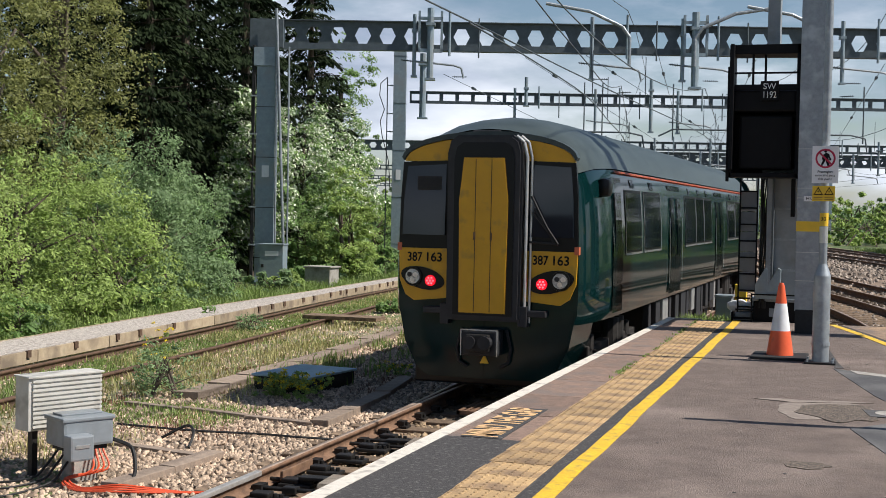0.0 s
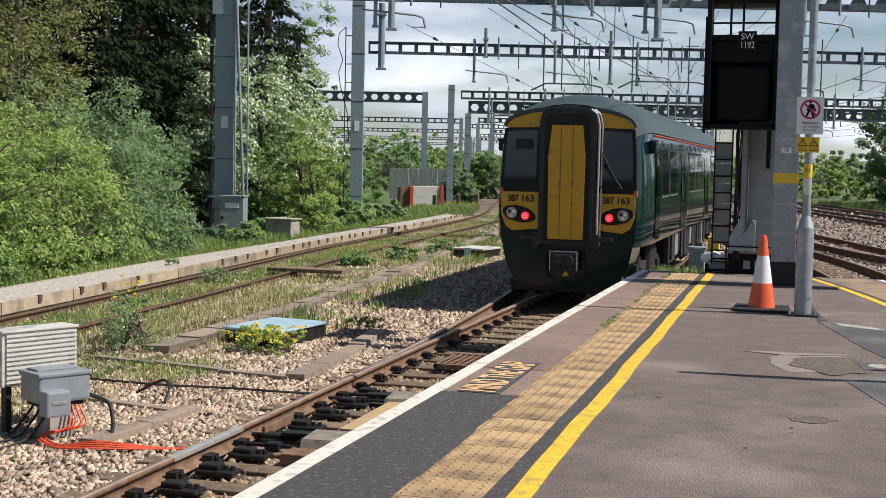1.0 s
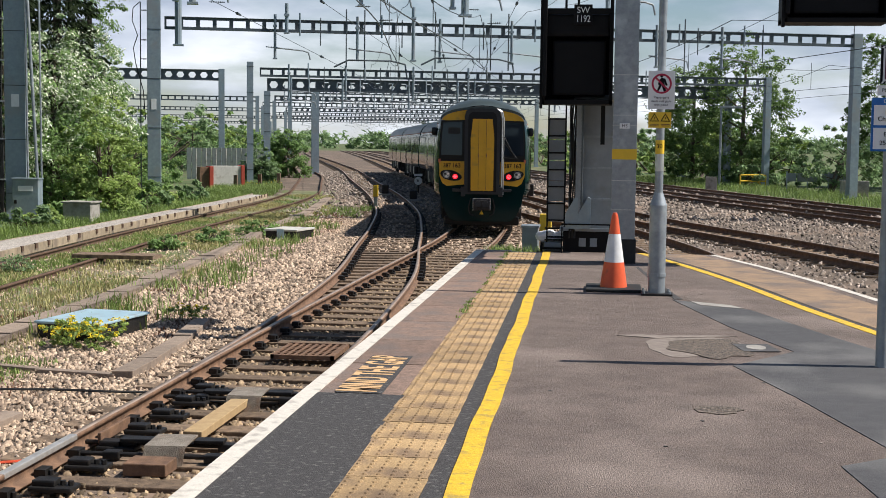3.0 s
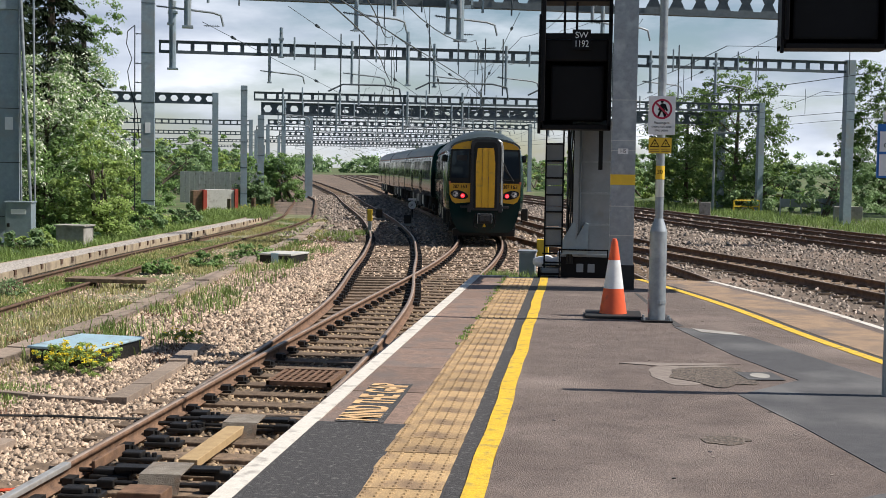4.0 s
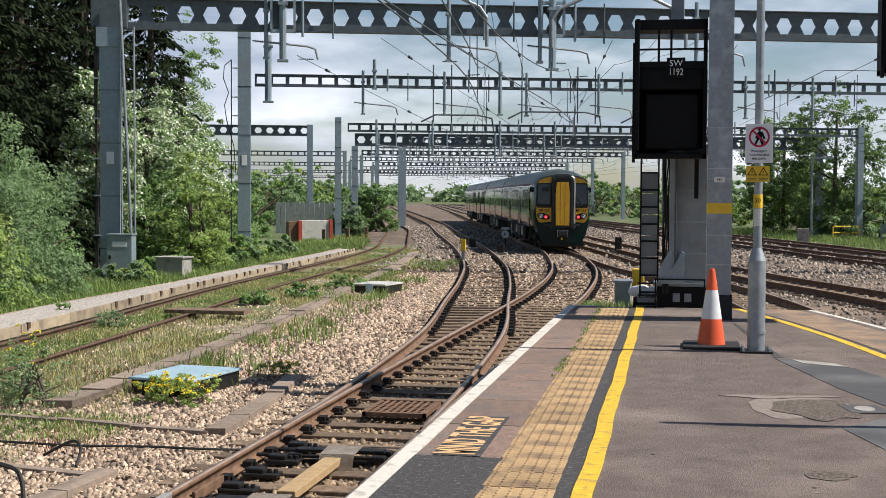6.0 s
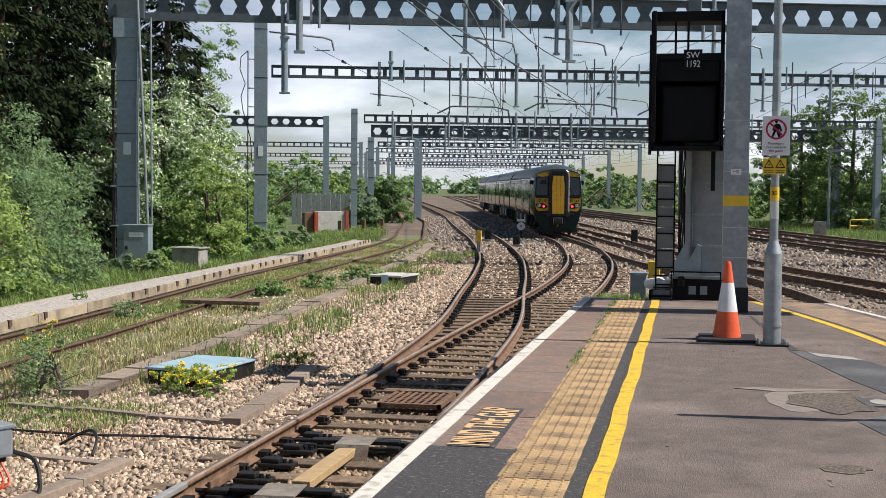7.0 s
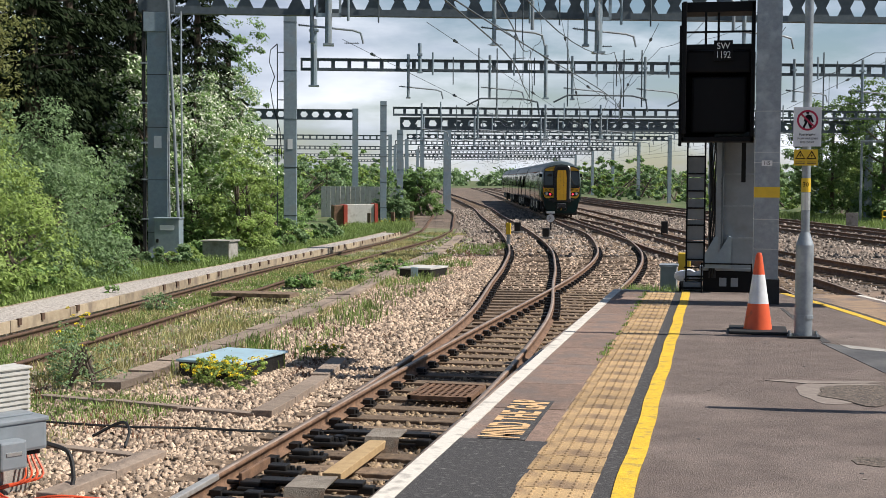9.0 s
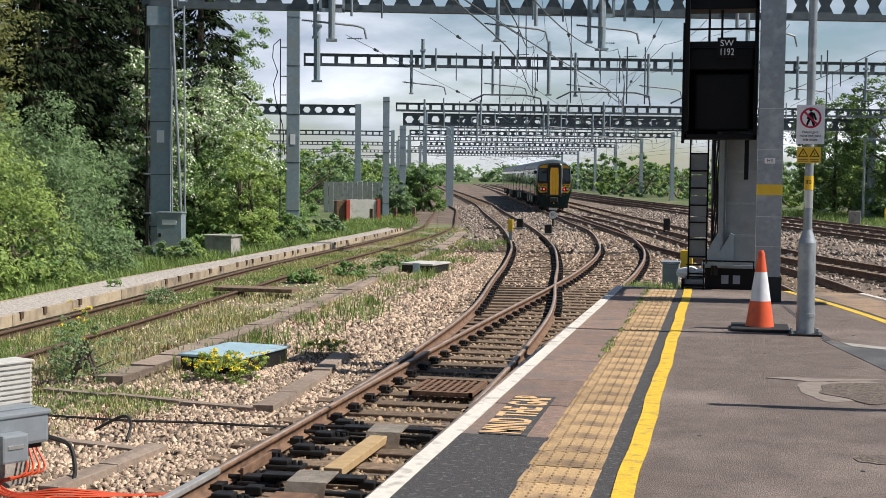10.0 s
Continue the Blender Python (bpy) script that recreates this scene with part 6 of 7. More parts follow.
for _x, _y, _h in ((-9.1, 64.0, 0.45), (-6.8, 58.0, 0.4), (-1.7, 62.0, 0.65)):
    _d = thing("ground_signal", "small dark ground signal beside the track", "signal", group="ground signals")
    boxes("case", M["iron"], _d, [(_x - 0.16, _x + 0.16, _y - 0.12, _y + 0.12, GZ + 0.12, GZ + 0.12 + _h)], 0.04)
    boxes("foot", M["concrete"], _d, [(_x - 0.3, _x + 0.3, _y - 0.25, _y + 0.25, GZ - 0.05, GZ + 0.12)])

# right-hand verge things
YG = thing("yellow_barrier", "yellow tubular barrier on the verge", "barrier")
for _a, _b in (((10.8, 88.0, GZ), (10.8, 88.0, -0.3)), ((12.5, 88.4, GZ), (12.5, 88.4, -0.3)), ((10.8, 88.0, -0.3), (12.5, 88.4, -0.3)), ((10.8, 88.0, -0.7), (12.5, 88.4, -0.7)), ((11.5, 88.2, -0.3), (12.2, 88.4, -0.95))):
    _bm = bmesh.new()
    tube(_bm, _a, _b, 0.05, seg=8)
    part("bar", _bm, M["yellow"], YG)
RB = thing("grey_railing", "grey metal railing on the verge", "railing")
for _k in range(6):
    boxes("panel", M["cabinet"], RB, [(12.9 + 0.62 * _k, 13.45 + 0.62 * _k, 81.0, 81.06, -0.5, 0.0)])
for _k in range(4):
    boxes("post", M["galv"], RB, [(12.85 + 1.24 * _k, 12.93 + 1.24 * _k, 80.98, 81.08, GZ, 0.1)])
for _x, _y in ((15.2, 74.0), (16.1, 74.2), (8.2, 79.0)):
    _s = thing("verge_cabinet", "small grey cabinet on the verge", "cabinet", group="verge cabinets")
    boxes("case", M["concrete"], _s, [(_x - 0.32, _x + 0.32, _y - 0.25, _y + 0.25, GZ - 0.05, -0.25)], 0.02)
LP = thing("street_lamp", "slim grey lamp post beside the line", "lamp post")
_bm = bmesh.new()
tube(_bm, (9.6, 90.0, GZ), (9.6, 90.0, 4.2), 0.10, 0.07)
part("post", _bm, M["galv"], LP)
boxes("lantern", M["galv"], LP, [(9.5, 11.0, 89.9, 90.1, 4.15, 4.3)], 0.02)



# ---- plants ----
RNG = np.random.default_rng(7)


def leaf_cloud(centres, radii, per, size, up=0.35):
    """Leaves round clump centres: folded diamond leaves, random turns. Returns vertices and triangles."""
    c = np.repeat(np.asarray(centres, float), per, axis=0)
    r = np.repeat(np.asarray(radii, float), per)
    n = len(c)
    d = RNG.normal(size=(n, 3))
    d /= np.linalg.norm(d, axis=1)[:, None]
    p = c + d * np.array([1.0, 1.0, 0.6]) * (r * RNG.uniform(0.2, 1.0, n) ** 0.6)[:, None]
    nrm = d * 0.45 + RNG.normal(size=(n, 3)) * 0.5 + np.array([0.45, 0, up + 0.35])
    nrm /= np.linalg.norm(nrm, axis=1)[:, None]
    a = np.cross(nrm, RNG.normal(size=(n, 3)))
    a /= np.linalg.norm(a, axis=1)[:, None]
    b = np.cross(nrm, a)
    s = (size * RNG.uniform(0.6, 1.4, n))[:, None]
    v = np.stack([p - a * s, p + b * s * 0.45 + nrm * s * 0.12, p + a * s, p - b * s * 0.45 + nrm * s * 0.12], axis=1).reshape(-1, 3)
    i = np.arange(n)[:, None] * 4
    return v, np.concatenate([i + np.array([[0, 1, 2]]), i + np.array([[0, 2, 3]])], axis=0)


def limb(bm, a, b, r0, r1):
    tube(bm, a, b, r0, r1, seg=7)


def plant(name, x, y, w, h, mat, label, clumps, per, size, base=GZ, stem=0.0, category="shrub", deep=None, shape="round", crown_name="crown", second=None, group=""):
    """A shrub or tree: stems and limbs, and a crown of leaves in clumps with an uneven outline."""
    deep = deep or w
    t = thing(name, label, category, group=group)
    bm = bmesh.new()
    tips = []
    nst = 1 if stem > 0 else 4
    for k in range(nst):
        ang = RNG.uniform(0, 6.28)
        foot = Vector((x + (0 if stem else 0.25 * w * math.cos(ang)), y + (0 if stem else 0.25 * deep * math.sin(ang)), base - 0.1))
        top = Vector((x + RNG.uniform(-0.12, 0.12) * w, y + RNG.uniform(-0.12, 0.12) * deep, base + h * (0.9 if stem else 0.65)))
        limb(bm, foot, top, 0.02 * h + 0.02, 0.008 * h)
        for q in range(7 if stem else 3):
            f = RNG.uniform(0.3, 0.9)
            a = foot.lerp(top, f)
            an = RNG.uniform(0, 6.28)
            e = a + Vector((math.cos(an) * w * 0.42 * (1.2 - f), math.sin(an) * deep * 0.42 * (1.2 - f), h * 0.14))
            limb(bm, a, e, 0.008 * h + 0.006, 0.003 * h)
    part("trunk" if stem else "stem", bm, M["bark"], t)
    cs, rs = [], []
    k = 0
    while len(cs) < clumps and k < clumps * 30:
        k += 1
        u, v, z = RNG.uniform(-1, 1), RNG.uniform(-1, 1), RNG.uniform(0, 1)
        if shape == "cone":
            lim = (1 - z) ** 0.8 * 0.95 + 0.06
        elif shape == "tree":
            lim = math.sqrt(max(0, 1 - (2 * z - 1) ** 2)) * 0.9 + 0.08
        else:
            lim = math.sqrt(max(0, 1 - z * z)) * 0.95 + 0.05
        wob = 1 + 0.5 * noise.noise(Vector((x + u * 2.3, y + v * 2.3, z * 4)))
        rr = math.hypot(u, v)
        if rr > lim * wob or rr < lim * 0.45 and RNG.random() < 0.7:
            continue
        zz = base + (stem + (h - stem) * z) * min(1.15, wob)
        cs.append((x + u * w / 2, y + v * deep / 2, max(zz, base + 0.1)))
        rs.append(RNG.uniform(0.35, 1.2) * 0.19 * min(w, h) ** 0.6)
    v, f = leaf_cloud(cs, rs, per, size)
    ob = new(crown_name, np_mesh(crown_name, v, f, mat))
    ob.parent = t
    if second is not None:
        v, f = leaf_cloud(cs, [r * 1.2 for r in rs], per, size * 0.75)
        ob = new("blossom", np_mesh("blossom", v, f, second))
        ob.parent = t
    return t


# hedge beside the siding: (x, y, width, height, material, label, depth)
for _x, _y, _w, _h, _m, _l in (
    (-13.4, 13.5, 4.2, 3.6, "leaf_bright", "bright spring-green shrub"), (-14.0, 17.6, 4.6, 3.9, "leaf_bright", "bright spring-green shrub"), (-14.6, 21.6, 4.4, 4.1, "leaf_bright", "bright yellow-green shrub"),
    (-14.9, 25.2, 4.2, 3.6, "leaf_bright", "bright yellow-green shrub"), (-15.2, 28.4, 4.0, 3.5, "leaf_grey", "grey-green willow shrub"), (-16.6, 31.0, 4.2, 4.3, "leaf_grey", "grey-green willow shrub"),
    (-18.2, 34.4, 3.6, 3.4, "leaf_mid", "mid-green shrub"), (-17.4, 29.5, 4.5, 5.0, "leaf_grey", "grey-green willow shrub"),
    (-15.6, 43.0, 2.7, 3.7, "leaf_bright", "olive-green bushy shrub"), (-18.0, 45.0, 3.2, 3.4, "leaf_mid", "mid-green shrub"), (-19.2, 50.0, 3.2, 4.0, "leaf_mid", "mid-green shrub"),
    (-21.2, 55.0, 3.2, 3.9, "leaf_grey", "grey-green shrub"), (-22.6, 64.0, 4.4, 3.3, "leaf_mid", "mid-green shrub"), (-24.0, 67.5, 4.2, 3.3, "leaf_bright", "bright green shrub"), (-26.6, 72.0, 4.6, 3.2, "leaf_mid", "mid-green shrub"),
    (-24.6, 63.0, 4.6, 3.5, "leaf_grey", "grey-green shrub"), (-27.8, 80.0, 5.0, 3.2, "leaf_mid", "mid-green shrub"), (-23.6, 94.0, 3.4, 3.2, "leaf_mid", "mid-green shrub"), (-24.4, 101.0, 3.2, 3.0, "leaf_dark", "dark green shrub"), (-21.7, 95.0, 3.4, 3.9, "leaf_mid", "mid-green shrub"), (-20.4, 82.0, 2.2, 2.0, "leaf_grey", "grey-green shrub"),
):
    _near = max(0.35, min(1.0, 30.0 / _y))
    plant("shrub", _x, _y, _w, _h, M[_m], _l + " beside the railway", int(200 * _near) + 70, 64, 0.029 + 0.00078 * _y, group="shrubs beside the siding")
# low ground plants along the verge
for _k in range(20):
    _y = 12 + 2.2 * _k + RNG.uniform(-0.5, 0.5)
    _x = sid_x(_y) - 3.5 - RNG.uniform(0.0, 1.4)
    plant("bramble_clump", _x, _y, RNG.uniform(1.2, 2.0), RNG.uniform(0.5, 1.25), M[("leaf_mid", "leaf_grey", "leaf_bright")[_k % 3]], "low bramble and nettle clump on the verge", 34, 46, 0.05 + 0.0009 * _y, group="low verge plants")
# tall trees behind
for _x, _y, _w, _h, _m, _l, _sh in (
    (-19.5, 20.5, 7.5, 10.5, "leaf_olive", "budding olive-green tree", "tree"), (-19.8, 27.0, 7.0, 11.5, "leaf_olive", "budding olive-green tree", "tree"), (-21.4, 33.0, 5.6, 12.0, "leaf_olive", "budding olive-green tree", "tree"), (-18.0, 14.0, 7.0, 9.5, "leaf_olive", "budding olive-green tree", "tree"),
):
    plant("tree", _x, _y, _w, _h, M[_m], _l + " behind the hedge", 500, 54, 0.060, stem=0.6, category="tree", shape=_sh, group="tall trees")


def conifer(x, y, w, h, base=GZ):
    """A tall conifer: a straight trunk, whorls of drooping boughs and hanging sprays of needles."""
    t = thing("conifer", "tall dark conifer with drooping boughs behind the hedge", "tree", group="tall conifers")
    bm = bmesh.new()
    limb(bm, (x, y, base - 0.1), (x, y, base + h), 0.024 * h, 0.02)
    P, Q, S = [], [], []
    z = 1.2
    while z < h - 0.3:
        reach = (w / 2) * (1 - z / h) ** 0.75 + 0.25
        for k in range(8):
            a = RNG.uniform(0, 6.283)
            r = reach * RNG.uniform(0.7, 1.12)
            d = np.array([math.cos(a), math.sin(a), 0.0])
            side = np.array([-d[1], d[0], 0.0])
            foot = np.array([x, y, base + z + RNG.uniform(-0.25, 0.25)])
            if k < 2:
                limb(bm, foot, foot + d * r * 0.8 + np.array([0, 0, 0.05 * r]), 0.035, 0.012)
            n = int(42 + 33 * r)
            u = RNG.uniform(0.12, 1.0, n) ** 0.75
            spread = 0.30 * r * np.sin(np.pi * np.minimum(1, u * 0.95 + 0.05)) + 0.05
            off = RNG.normal(size=n) * spread * 0.7
            p = foot + d * (u * r)[:, None] + side * off[:, None]
            p[:, 2] += 0.22 * r * u - 0.42 * r * u ** 2.2 - 0.25 * np.abs(off) - RNG.uniform(0, 0.10, n)
            q = d * 0.75 + side * (off / (spread + 0.01) * 0.5)[:, None] + RNG.normal(size=(n, 3)) * 0.22
            q[:, 2] -= 0.45 + 0.4 * u
            P.append(p)
            Q.append(q / np.linalg.norm(q, axis=1)[:, None])
            S.append(RNG.uniform(0.13, 0.30, n))
        z += 0.46
    part("trunk", bm, M["bark"], t)
    p, q, l = np.concatenate(P), np.concatenate(Q), np.concatenate(S)[:, None]
    b = np.cross(q, RNG.normal(size=q.shape) * 0.5 + np.array([0, 0, 1.0]))
    b /= np.linalg.norm(b, axis=1)[:, None]
    v = np.stack([p, p + q * l * 0.45 + b * l * 0.19, p + q * l, p + q * l * 0.45 - b * l * 0.19], axis=1).reshape(-1, 3)
    i = np.arange(len(p))[:, None] * 4
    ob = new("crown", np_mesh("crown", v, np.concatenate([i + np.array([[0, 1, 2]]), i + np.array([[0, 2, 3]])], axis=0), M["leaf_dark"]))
    ob.parent = t
    return t


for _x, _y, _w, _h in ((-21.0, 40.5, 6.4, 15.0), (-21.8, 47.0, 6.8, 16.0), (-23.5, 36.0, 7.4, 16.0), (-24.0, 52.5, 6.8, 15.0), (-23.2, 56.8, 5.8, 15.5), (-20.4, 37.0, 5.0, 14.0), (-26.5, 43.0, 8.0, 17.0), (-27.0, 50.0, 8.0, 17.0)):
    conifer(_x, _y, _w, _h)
for _x, _y, _w, _h in ((-18.6, 41.2, 3.4, 6.2), (-19.3, 47.0, 4.4, 6.6), (-20.6, 53.5, 4.4, 6.4)):
    plant("hawthorn_tree", _x, _y, _w, _h, M["leaf_mid"], "hawthorn tree covered in white blossom", 220, 42, 0.09, stem=0.4, category="tree", shape="tree", second=M["blossom"], group="hawthorn trees")
plant("tree", -23.2, 60.5, 3.8, 10.4, M["leaf_mid"], "pale green drooping birch tree", 260, 50, 0.085, stem=1.0, category="tree", shape="tree", group="tall trees")
# right-hand trees and bushes
for _x, _y, _w, _h, _m in ((11.4, 94.0, 7.4, 9.6, "leaf_deep"), (21.2, 93.0, 5.6, 9.6, "leaf_deep"), (8.6, 103.0, 6.4, 8.2, "leaf_deep"), (27.0, 88.0, 8.0, 10.5, "leaf_mid"), (29.0, 66.0, 8.0, 10.0, "leaf_deep"), (25.0, 52.0, 6.0, 8.6, "leaf_mid")):
    plant("tree", _x, _y, _w, _h, M[_m], "leafy green tree beyond the main lines", 420, 50, 0.112, stem=0.05, category="tree", shape="tree", group="trees beyond the main lines")
for _x, _y, _w, _h in ((16.4, 81.0, 5.4, 4.0), (20.5, 72.0, 5.0, 3.6), (22.5, 60.0, 5.0, 3.4), (25.0, 50.0, 5.0, 3.2), (12.0, 97.0, 5.0, 3.6)):
    plant("shrub", _x, _y, _w, _h, M["leaf_grey"], "dark grey-green bush on the far verge", 110, 40, 0.13, group="bushes on the far verge")
# distant growth on both sides
for _k in range(26):
    _y = 92 + 9.0 * _k * (1 + 0.015 * _k)
    _big = 3.0 + (_k % 4) * 0.9
    for _sd in (-1, 1):
        _x = (line_x(DIV)(min(_y, 395)) - 10 - RNG.uniform(2, 14) - (max(0, _y - 395) * 0.3)) if _sd < 0 else (m4_x(min(_y, 395)) + 8 + RNG.uniform(1, 9) - max(0, _y - 395) * 0.3)
        plant("far_tree", _x, _y, 7.0 + _big, (0.9 + 0.75 * _big) * (1 + 0.0012 * _y), M[("leaf_mid", "leaf_grey", "leaf_bright")[(_k + _sd) % 3]], "distant green tree beside the railway", 90 if _k < 5 else 48, 50 if _k < 5 else 40, (0.07 if _k < 5 else 0.12) + 0.0010 * _y, category="tree", group="distant trees")
# far woods on the skyline
_cs = [(x, 620 + 30 * math.sin(x * 0.013) + RNG.uniform(-20, 20), GZ + RNG.uniform(0.5, 7.0)) for x in RNG.uniform(-420, 330, 1500)]
_v, _f = leaf_cloud(_cs, RNG.uniform(2.0, 4.5, 1500), 16, 1.3)
tagged(new("far_woods", np_mesh("far_woods", _v, _f, M["leaf_grey"])), "far hazy green woods on the skyline", "woods", kind="stuff")


# ---- weeds, grass and loose stones ----
def tufts(name, pts, height, blades, mat, label, spread=0.10):
    p = np.repeat(np.asarray(pts, float), blades, axis=0)
    n = len(p)
    a = RNG.uniform(0, 2 * math.pi, n)
    h = height * RNG.uniform(0.4, 1.2, n)
    o = RNG.normal(size=(n, 2)) * spread
    root = np.stack([p[:, 0] + o[:, 0], p[:, 1] + o[:, 1], p[:, 2]], axis=1)
    lean = np.stack([np.cos(a), np.sin(a), np.zeros(n)], axis=1) * (h * RNG.uniform(0.15, 0.7, n))[:, None]
    side = np.stack([-np.sin(a), np.cos(a), np.zeros(n)], axis=1) * (0.006 + 0.012 * h)[:, None]
    tip = root + lean + np.stack([np.zeros(n), np.zeros(n), h], axis=1)
    mid = root + lean * 0.35 + np.stack([np.zeros(n), np.zeros(n), h * 0.6], axis=1)
    v = np.stack([root - side, root + side, mid + side * 0.8, mid - side * 0.8, tip], axis=1).reshape(-1, 3)
    i = np.arange(n)[:, None] * 5
    f = np.concatenate([i + np.array([[0, 1, 2]]), i + np.array([[0, 2, 3]]), i + np.array([[3, 2, 4]])], axis=0)
    return tagged(new(name, np_mesh(name, v, f, mat)), label, "grass", kind="stuff")


def scatter(n, y0, y1, xl, xr, z, density=None):
    out = []
    while len(out) < n:
        y = RNG.uniform(y0, y1)
        x = RNG.uniform(xl(y), xr(y))
        if density is None or RNG.random() < density(x, y):
            out.append((x, y, z))
    return out


patchy = lambda x, y: max(0.0, 0.35 + 1.4 * noise.noise(Vector((x * 0.55, y * 0.40, 3.3))))
tufts("dry_grass", scatter(3400, 9, 62, lambda y: sid_x(y) - 0.6, lambda y: min(sid_x(y) + 3.4, plat_x(y) - 2.8, div_x(max(y, 12.3)) - 2.6), GZ, patchy), 0.13, 9, M["grass"], "dry yellow-green grass between the tracks")
tufts("green_weeds", scatter(1300, 9, 62, lambda y: sid_x(y) - 0.9, lambda y: min(sid_x(y) + 3.0, div_x(max(y, 12.3)) - 2.8), GZ, lambda x, y: patchy(x + 20, y)), 0.09, 9, M["green_grass"], "green weeds between the tracks")
tufts("verge_grass", scatter(4400, 8, 75, lambda y: sid_x(y) - 5.2, lambda y: sid_x(y) - (2.25 if y < 54 else 1.6), GZ), 0.30, 9, M["green_grass"], "long green grass on the verge", 0.14)
tufts("far_verge_grass", scatter(2600, 38, 110, lambda y: m4_x(y) + 2.6, lambda y: m4_x(y) + 9, GZ), 0.35, 7, M["green_grass"], "green grass beyond the main lines", 0.2)
tufts("siding_weeds", scatter(2000, 9, 42, lambda y: sid_x(y) - 0.62, lambda y: sid_x(y) + 0.75, GZ + 0.01) + scatter(260, 11.6, 13.2, lambda y: -6.6, lambda y: -4.6, GZ), 0.085, 11, M["green_grass"], "low green weeds between the siding rails", 0.12)
tufts("red_weeds", scatter(260, 11, 30, lambda y: -7.0, lambda y: -3.9, GZ, lambda x, y: 1.0 if noise.noise(Vector((x * 0.9, y * 0.5, 9.1))) > 0.22 else 0.0) + scatter(420, 36, 47, lambda y: div_x(y) - 4.6, lambda y: div_x(y) - 1.8, GZ, lambda x, y: 1.0 if noise.noise(Vector((x * 0.8, y * 0.5, 1.7))) > 0.0 else 0.05), 0.075, 13, M["red_weed"], "reddish low weeds in the ballast", 0.10)
tufts("trackside_tufts", scatter(260, 15, 50, lambda y: sid_x(y) + 2.6, lambda y: sid_x(y) + 4.4, GZ, patchy), 0.24, 14, M["green_grass"], "tufts of grass along the cable trough", 0.12)
tufts("platform_end_weeds", scatter(60, 17.55, 18.4, lambda y: 0.2, lambda y: 0.95, -0.2), 0.22, 12, M["green_grass"], "weeds growing at the platform end", 0.08)
tufts("joint_moss", scatter(46, 9.5, 17.2, lambda y: skew(0.57)(y), lambda y: skew(0.60)(y), 0.0), 0.025, 8, M["green_grass"], "moss and tiny weeds in the paving joint", 0.02)
for _x, _y, _w, _h in ((-6.35, 13.7, 0.9, 0.85), (-6.9, 14.5, 0.8, 0.65), (-9.6, 23.0, 0.7, 0.4)):
    plant("dry_bush", _x, _y, _w, _h, M["leaf_grey"], "scruffy thin grey-green bush in the weeds", 46, 16, 0.028, group="scruffy bushes")
for _x, _y, _w, _h in ((-8.2, 31.5, 0.9, 0.45), (-7.9, 34.8, 1.5, 0.5), (-8.7, 29.2, 0.8, 0.4), (-10.9, 23.5, 0.7, 0.4)):
    plant("nettle_clump", _x, _y, _w, _h, M["leaf_mid"], "dark green nettle clump between the tracks", 34, 26, 0.055, group="nettle clumps")


def flower_clump(x, y, w, h, n, label):
    t = thing("yellow_flower_clump", label, "flowers", group="yellow flowers")
    cs = [(x + RNG.uniform(-w, w) / 2, y + RNG.uniform(-w, w) / 2, GZ + RNG.uniform(0.05, h)) for _ in range(n)]
    v, f = leaf_cloud(cs, np.full(n, 0.05), 22, 0.026)
    ob = new("leaves", np_mesh("leaves", v, f, M["leaf_bright"]))
    ob.parent = t
    cs = [(a, b, GZ + h * RNG.uniform(0.55, 1.1)) for a, b, c in cs]
    v, f = leaf_cloud(cs, np.full(n, 0.035), 12, 0.020, up=1.0)
    ob = tagged(new("petals", np_mesh("petals", v, f, M["flower"])), kind="stuff")
    ob.parent = t


flower_clump(-4.70, 14.35, 0.85, 0.34, 90, "yellow-flowered ragwort clump in front of the blue lid")
flower_clump(-4.15, 17.0, 0.5, 0.24, 20, "small yellow-flowered weed in the ballast")
flower_clump(-6.7, 14.2, 0.4, 0.9, 14, "tall yellow-flowered weed in the scrub")
flower_clump(-18.2, 74.0, 2.4, 0.35, 40, "yellow flowers in the verge grass")


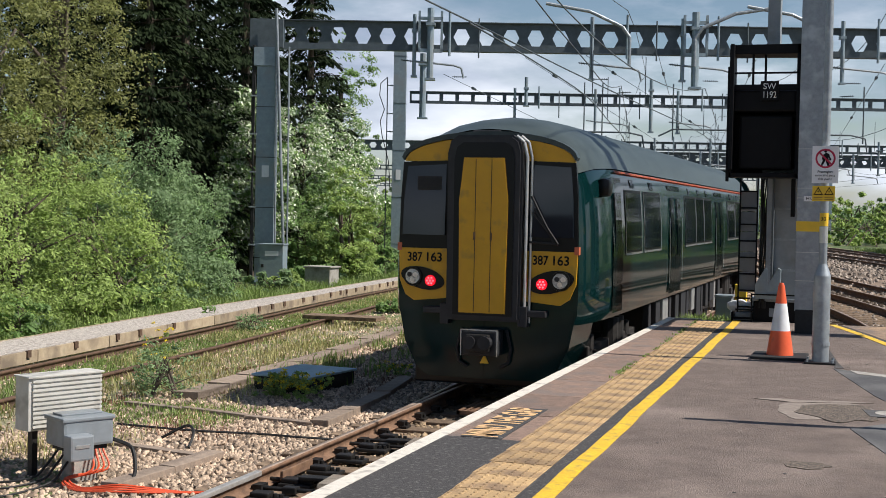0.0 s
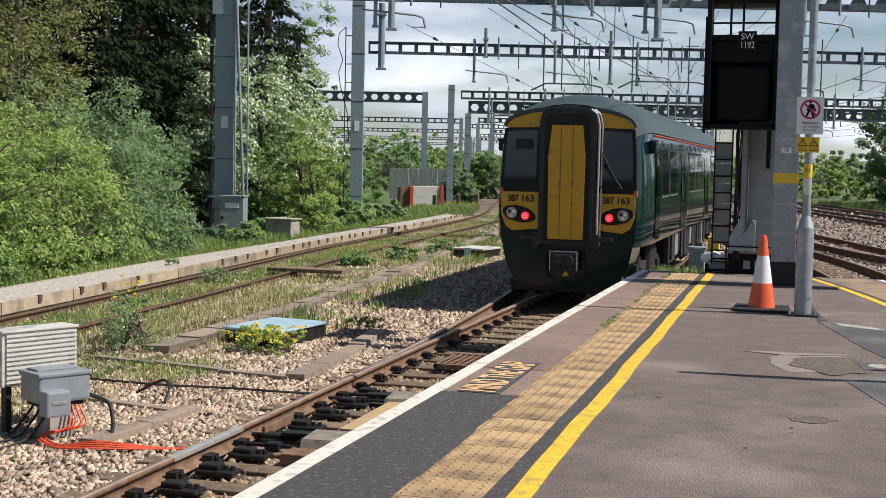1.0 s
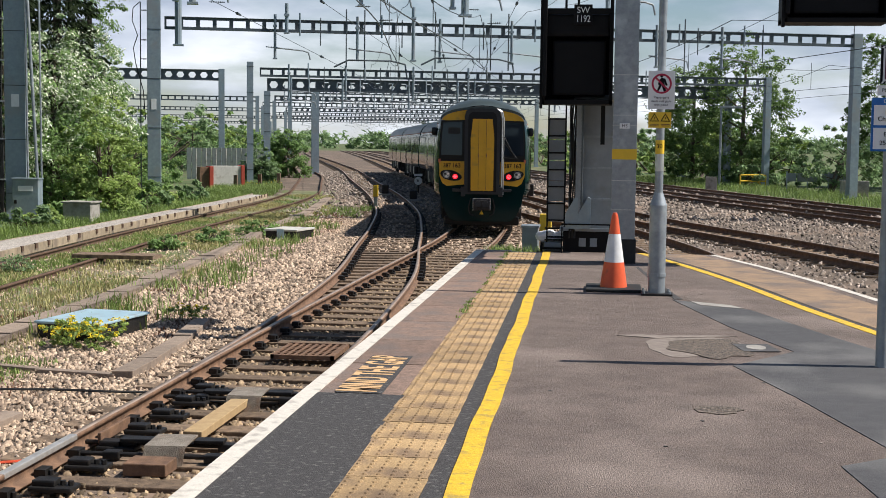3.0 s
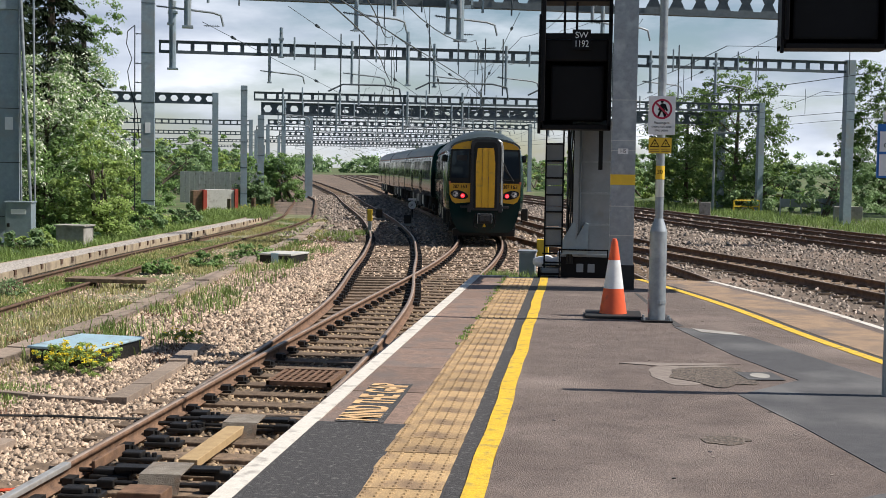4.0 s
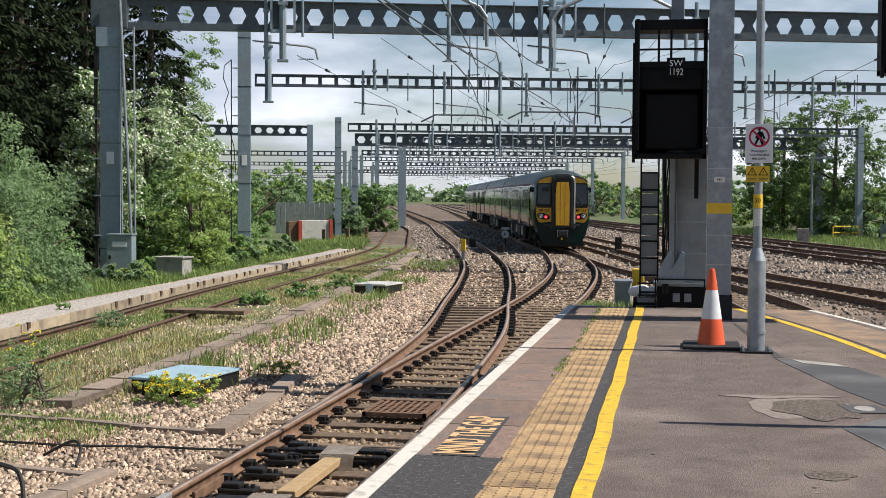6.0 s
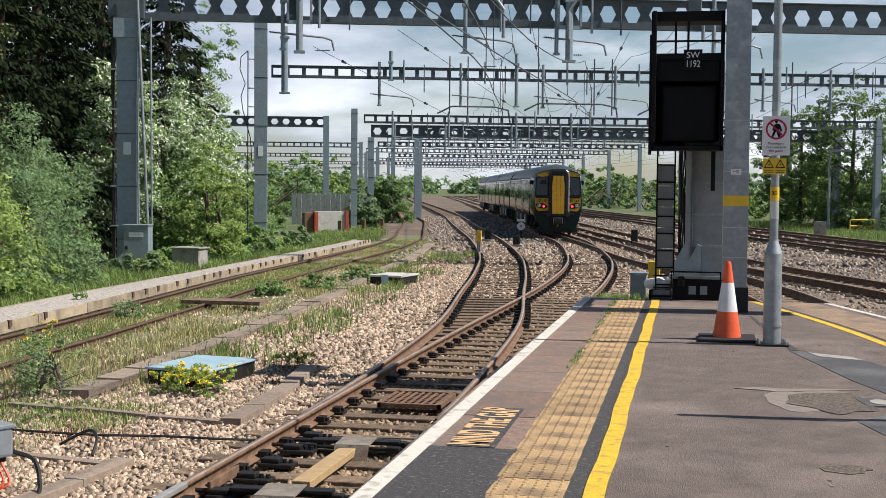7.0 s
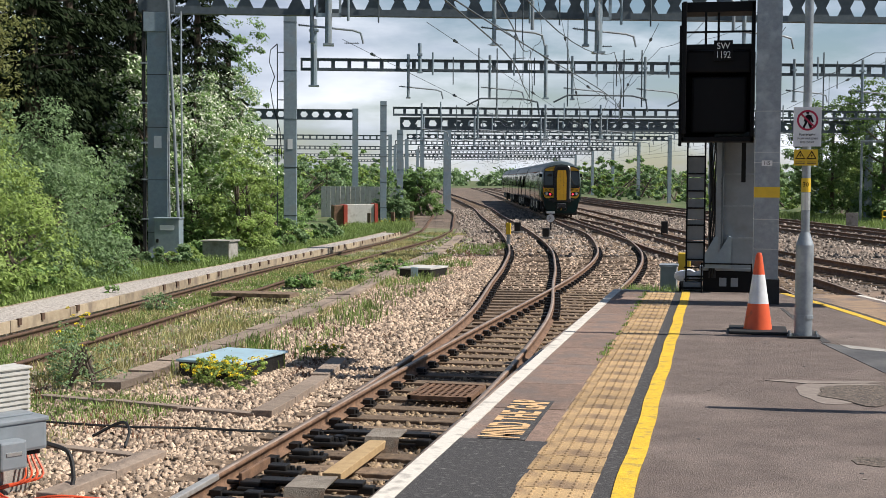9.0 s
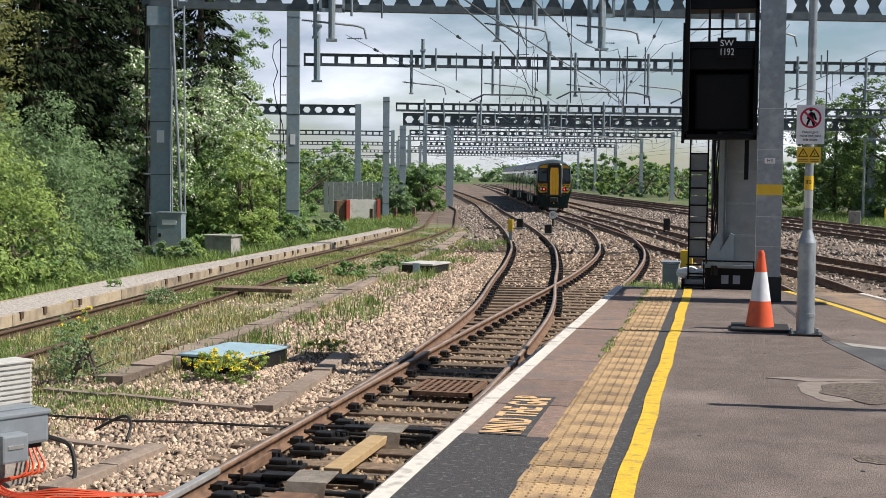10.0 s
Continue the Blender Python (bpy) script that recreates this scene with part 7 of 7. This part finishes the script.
def stones(name, pts, size, mat, label):
    p = np.asarray(pts, float)
    n = len(p)
    base = np.array([(1, 0.2, -0.45), (-0.2, 1, -0.45), (-1, -0.2, -0.45), (0.2, -1, -0.45), (0.72, 0.12, 0.42), (-0.15, 0.72, 0.5), (-0.72, -0.15, 0.4), (0.1, -0.7, 0.48)])
    tri = np.array([(0, 1, 5), (0, 5, 4), (1, 2, 6), (1, 6, 5), (2, 3, 7), (2, 7, 6), (3, 0, 4), (3, 4, 7), (4, 5, 6), (4, 6, 7)])
    v = base[None] + RNG.uniform(-0.34, 0.34, (n, 8, 3))
    v[:, :, 2] += v[:, :, 0] * RNG.uniform(-0.6, 0.6, (n, 1)) + v[:, :, 1] * RNG.uniform(-0.6, 0.6, (n, 1))
    v[:, :, 1] *= RNG.uniform(0.6, 1.0, (n, 1))
    a = RNG.uniform(0, 2 * math.pi, n)
    c, s = np.cos(a)[:, None], np.sin(a)[:, None]
    x, y = v[:, :, 0] * c - v[:, :, 1] * s, v[:, :, 0] * s + v[:, :, 1] * c
    k = (size * RNG.uniform(0.55, 1.25, n))[:, None]
    v = np.stack([p[:, None, 0] + x * k, p[:, None, 1] + y * k, p[:, None, 2] + (v[:, :, 2] * 0.85 + RNG.uniform(-0.2, 0.7, (n, 1))) * k], axis=2).reshape(-1, 3)
    f = (np.arange(n)[:, None, None] * 8 + tri[None]).reshape(-1, 3)
    return tagged(new(name, np_mesh(name, v, f, mat)), label, "ballast", kind="stuff")


weed_edge = lambda y: min(sid_x(y) + 3.3, -3.2)
stones("ballast_stones", scatter(24000, 5.0, 17.5, lambda y: -6.6, lambda y: -2.6, GZ + 0.005, lambda x, y: 1.0 if x > weed_edge(y) - 0.3 or y < 12 else 0.45), 0.032, M["stone"], "loose pale brown ballast stones")
stones("ballast_stones_beyond", scatter(17000, 17.5, 44, lambda y: sid_x(y) + 3.0, lambda y: div_x(y) - 0.9, GZ + 0.005), 0.044, M["stone"], "loose pale brown ballast stones further on")
stones("ballast_between_routes", scatter(7000, 30, 62, lambda y: div_x(y) - 0.7, lambda y: plat_x(y) + 2.5, GZ + 0.005), 0.048, M["stone"], "loose brown ballast stones between the diverging tracks")
stones("distant_ballast_stones", scatter(12000, 44, 116, lambda y: sid_x(y) + 1.0, lambda y: m4_x(y) + 2.3, GZ + 0.005), 0.09, M["main_stone"], "brown ballast stones of the distant tracks")
stones("oily_stones", scatter(14000, 4.0, 32, lambda y: plat_x(y) - 0.75, lambda y: plat_x(y) + 1.6, GZ - 0.005), 0.034, M["dark_stone"], "dark oily ballast stones between the rails")
stones("siding_stones", scatter(7500, 9, 40, lambda y: sid_x(y) - 0.9, lambda y: sid_x(y) + 3.0, GZ + 0.004), 0.036, M["stone"], "ballast stones among the siding weeds")
stones("right_ballast_stones", scatter(13000, 11, 50, lambda y: max(edge_r(min(y, 17.4)) + 0.1, m1_x(y) - 1.5) if y < 18 else m1_x(y) - 1.6, lambda y: m4_x(y) + 2.3, GZ + 0.005), 0.052, M["main_stone"], "loose brown ballast stones beside the main lines")



def motions():
    ts = [0.5 * k for k in range(21)]
    for k, coach in enumerate(COACHES):
        walk(coach, [(t, coach_pose(k, t)) for t in ts])


motions()
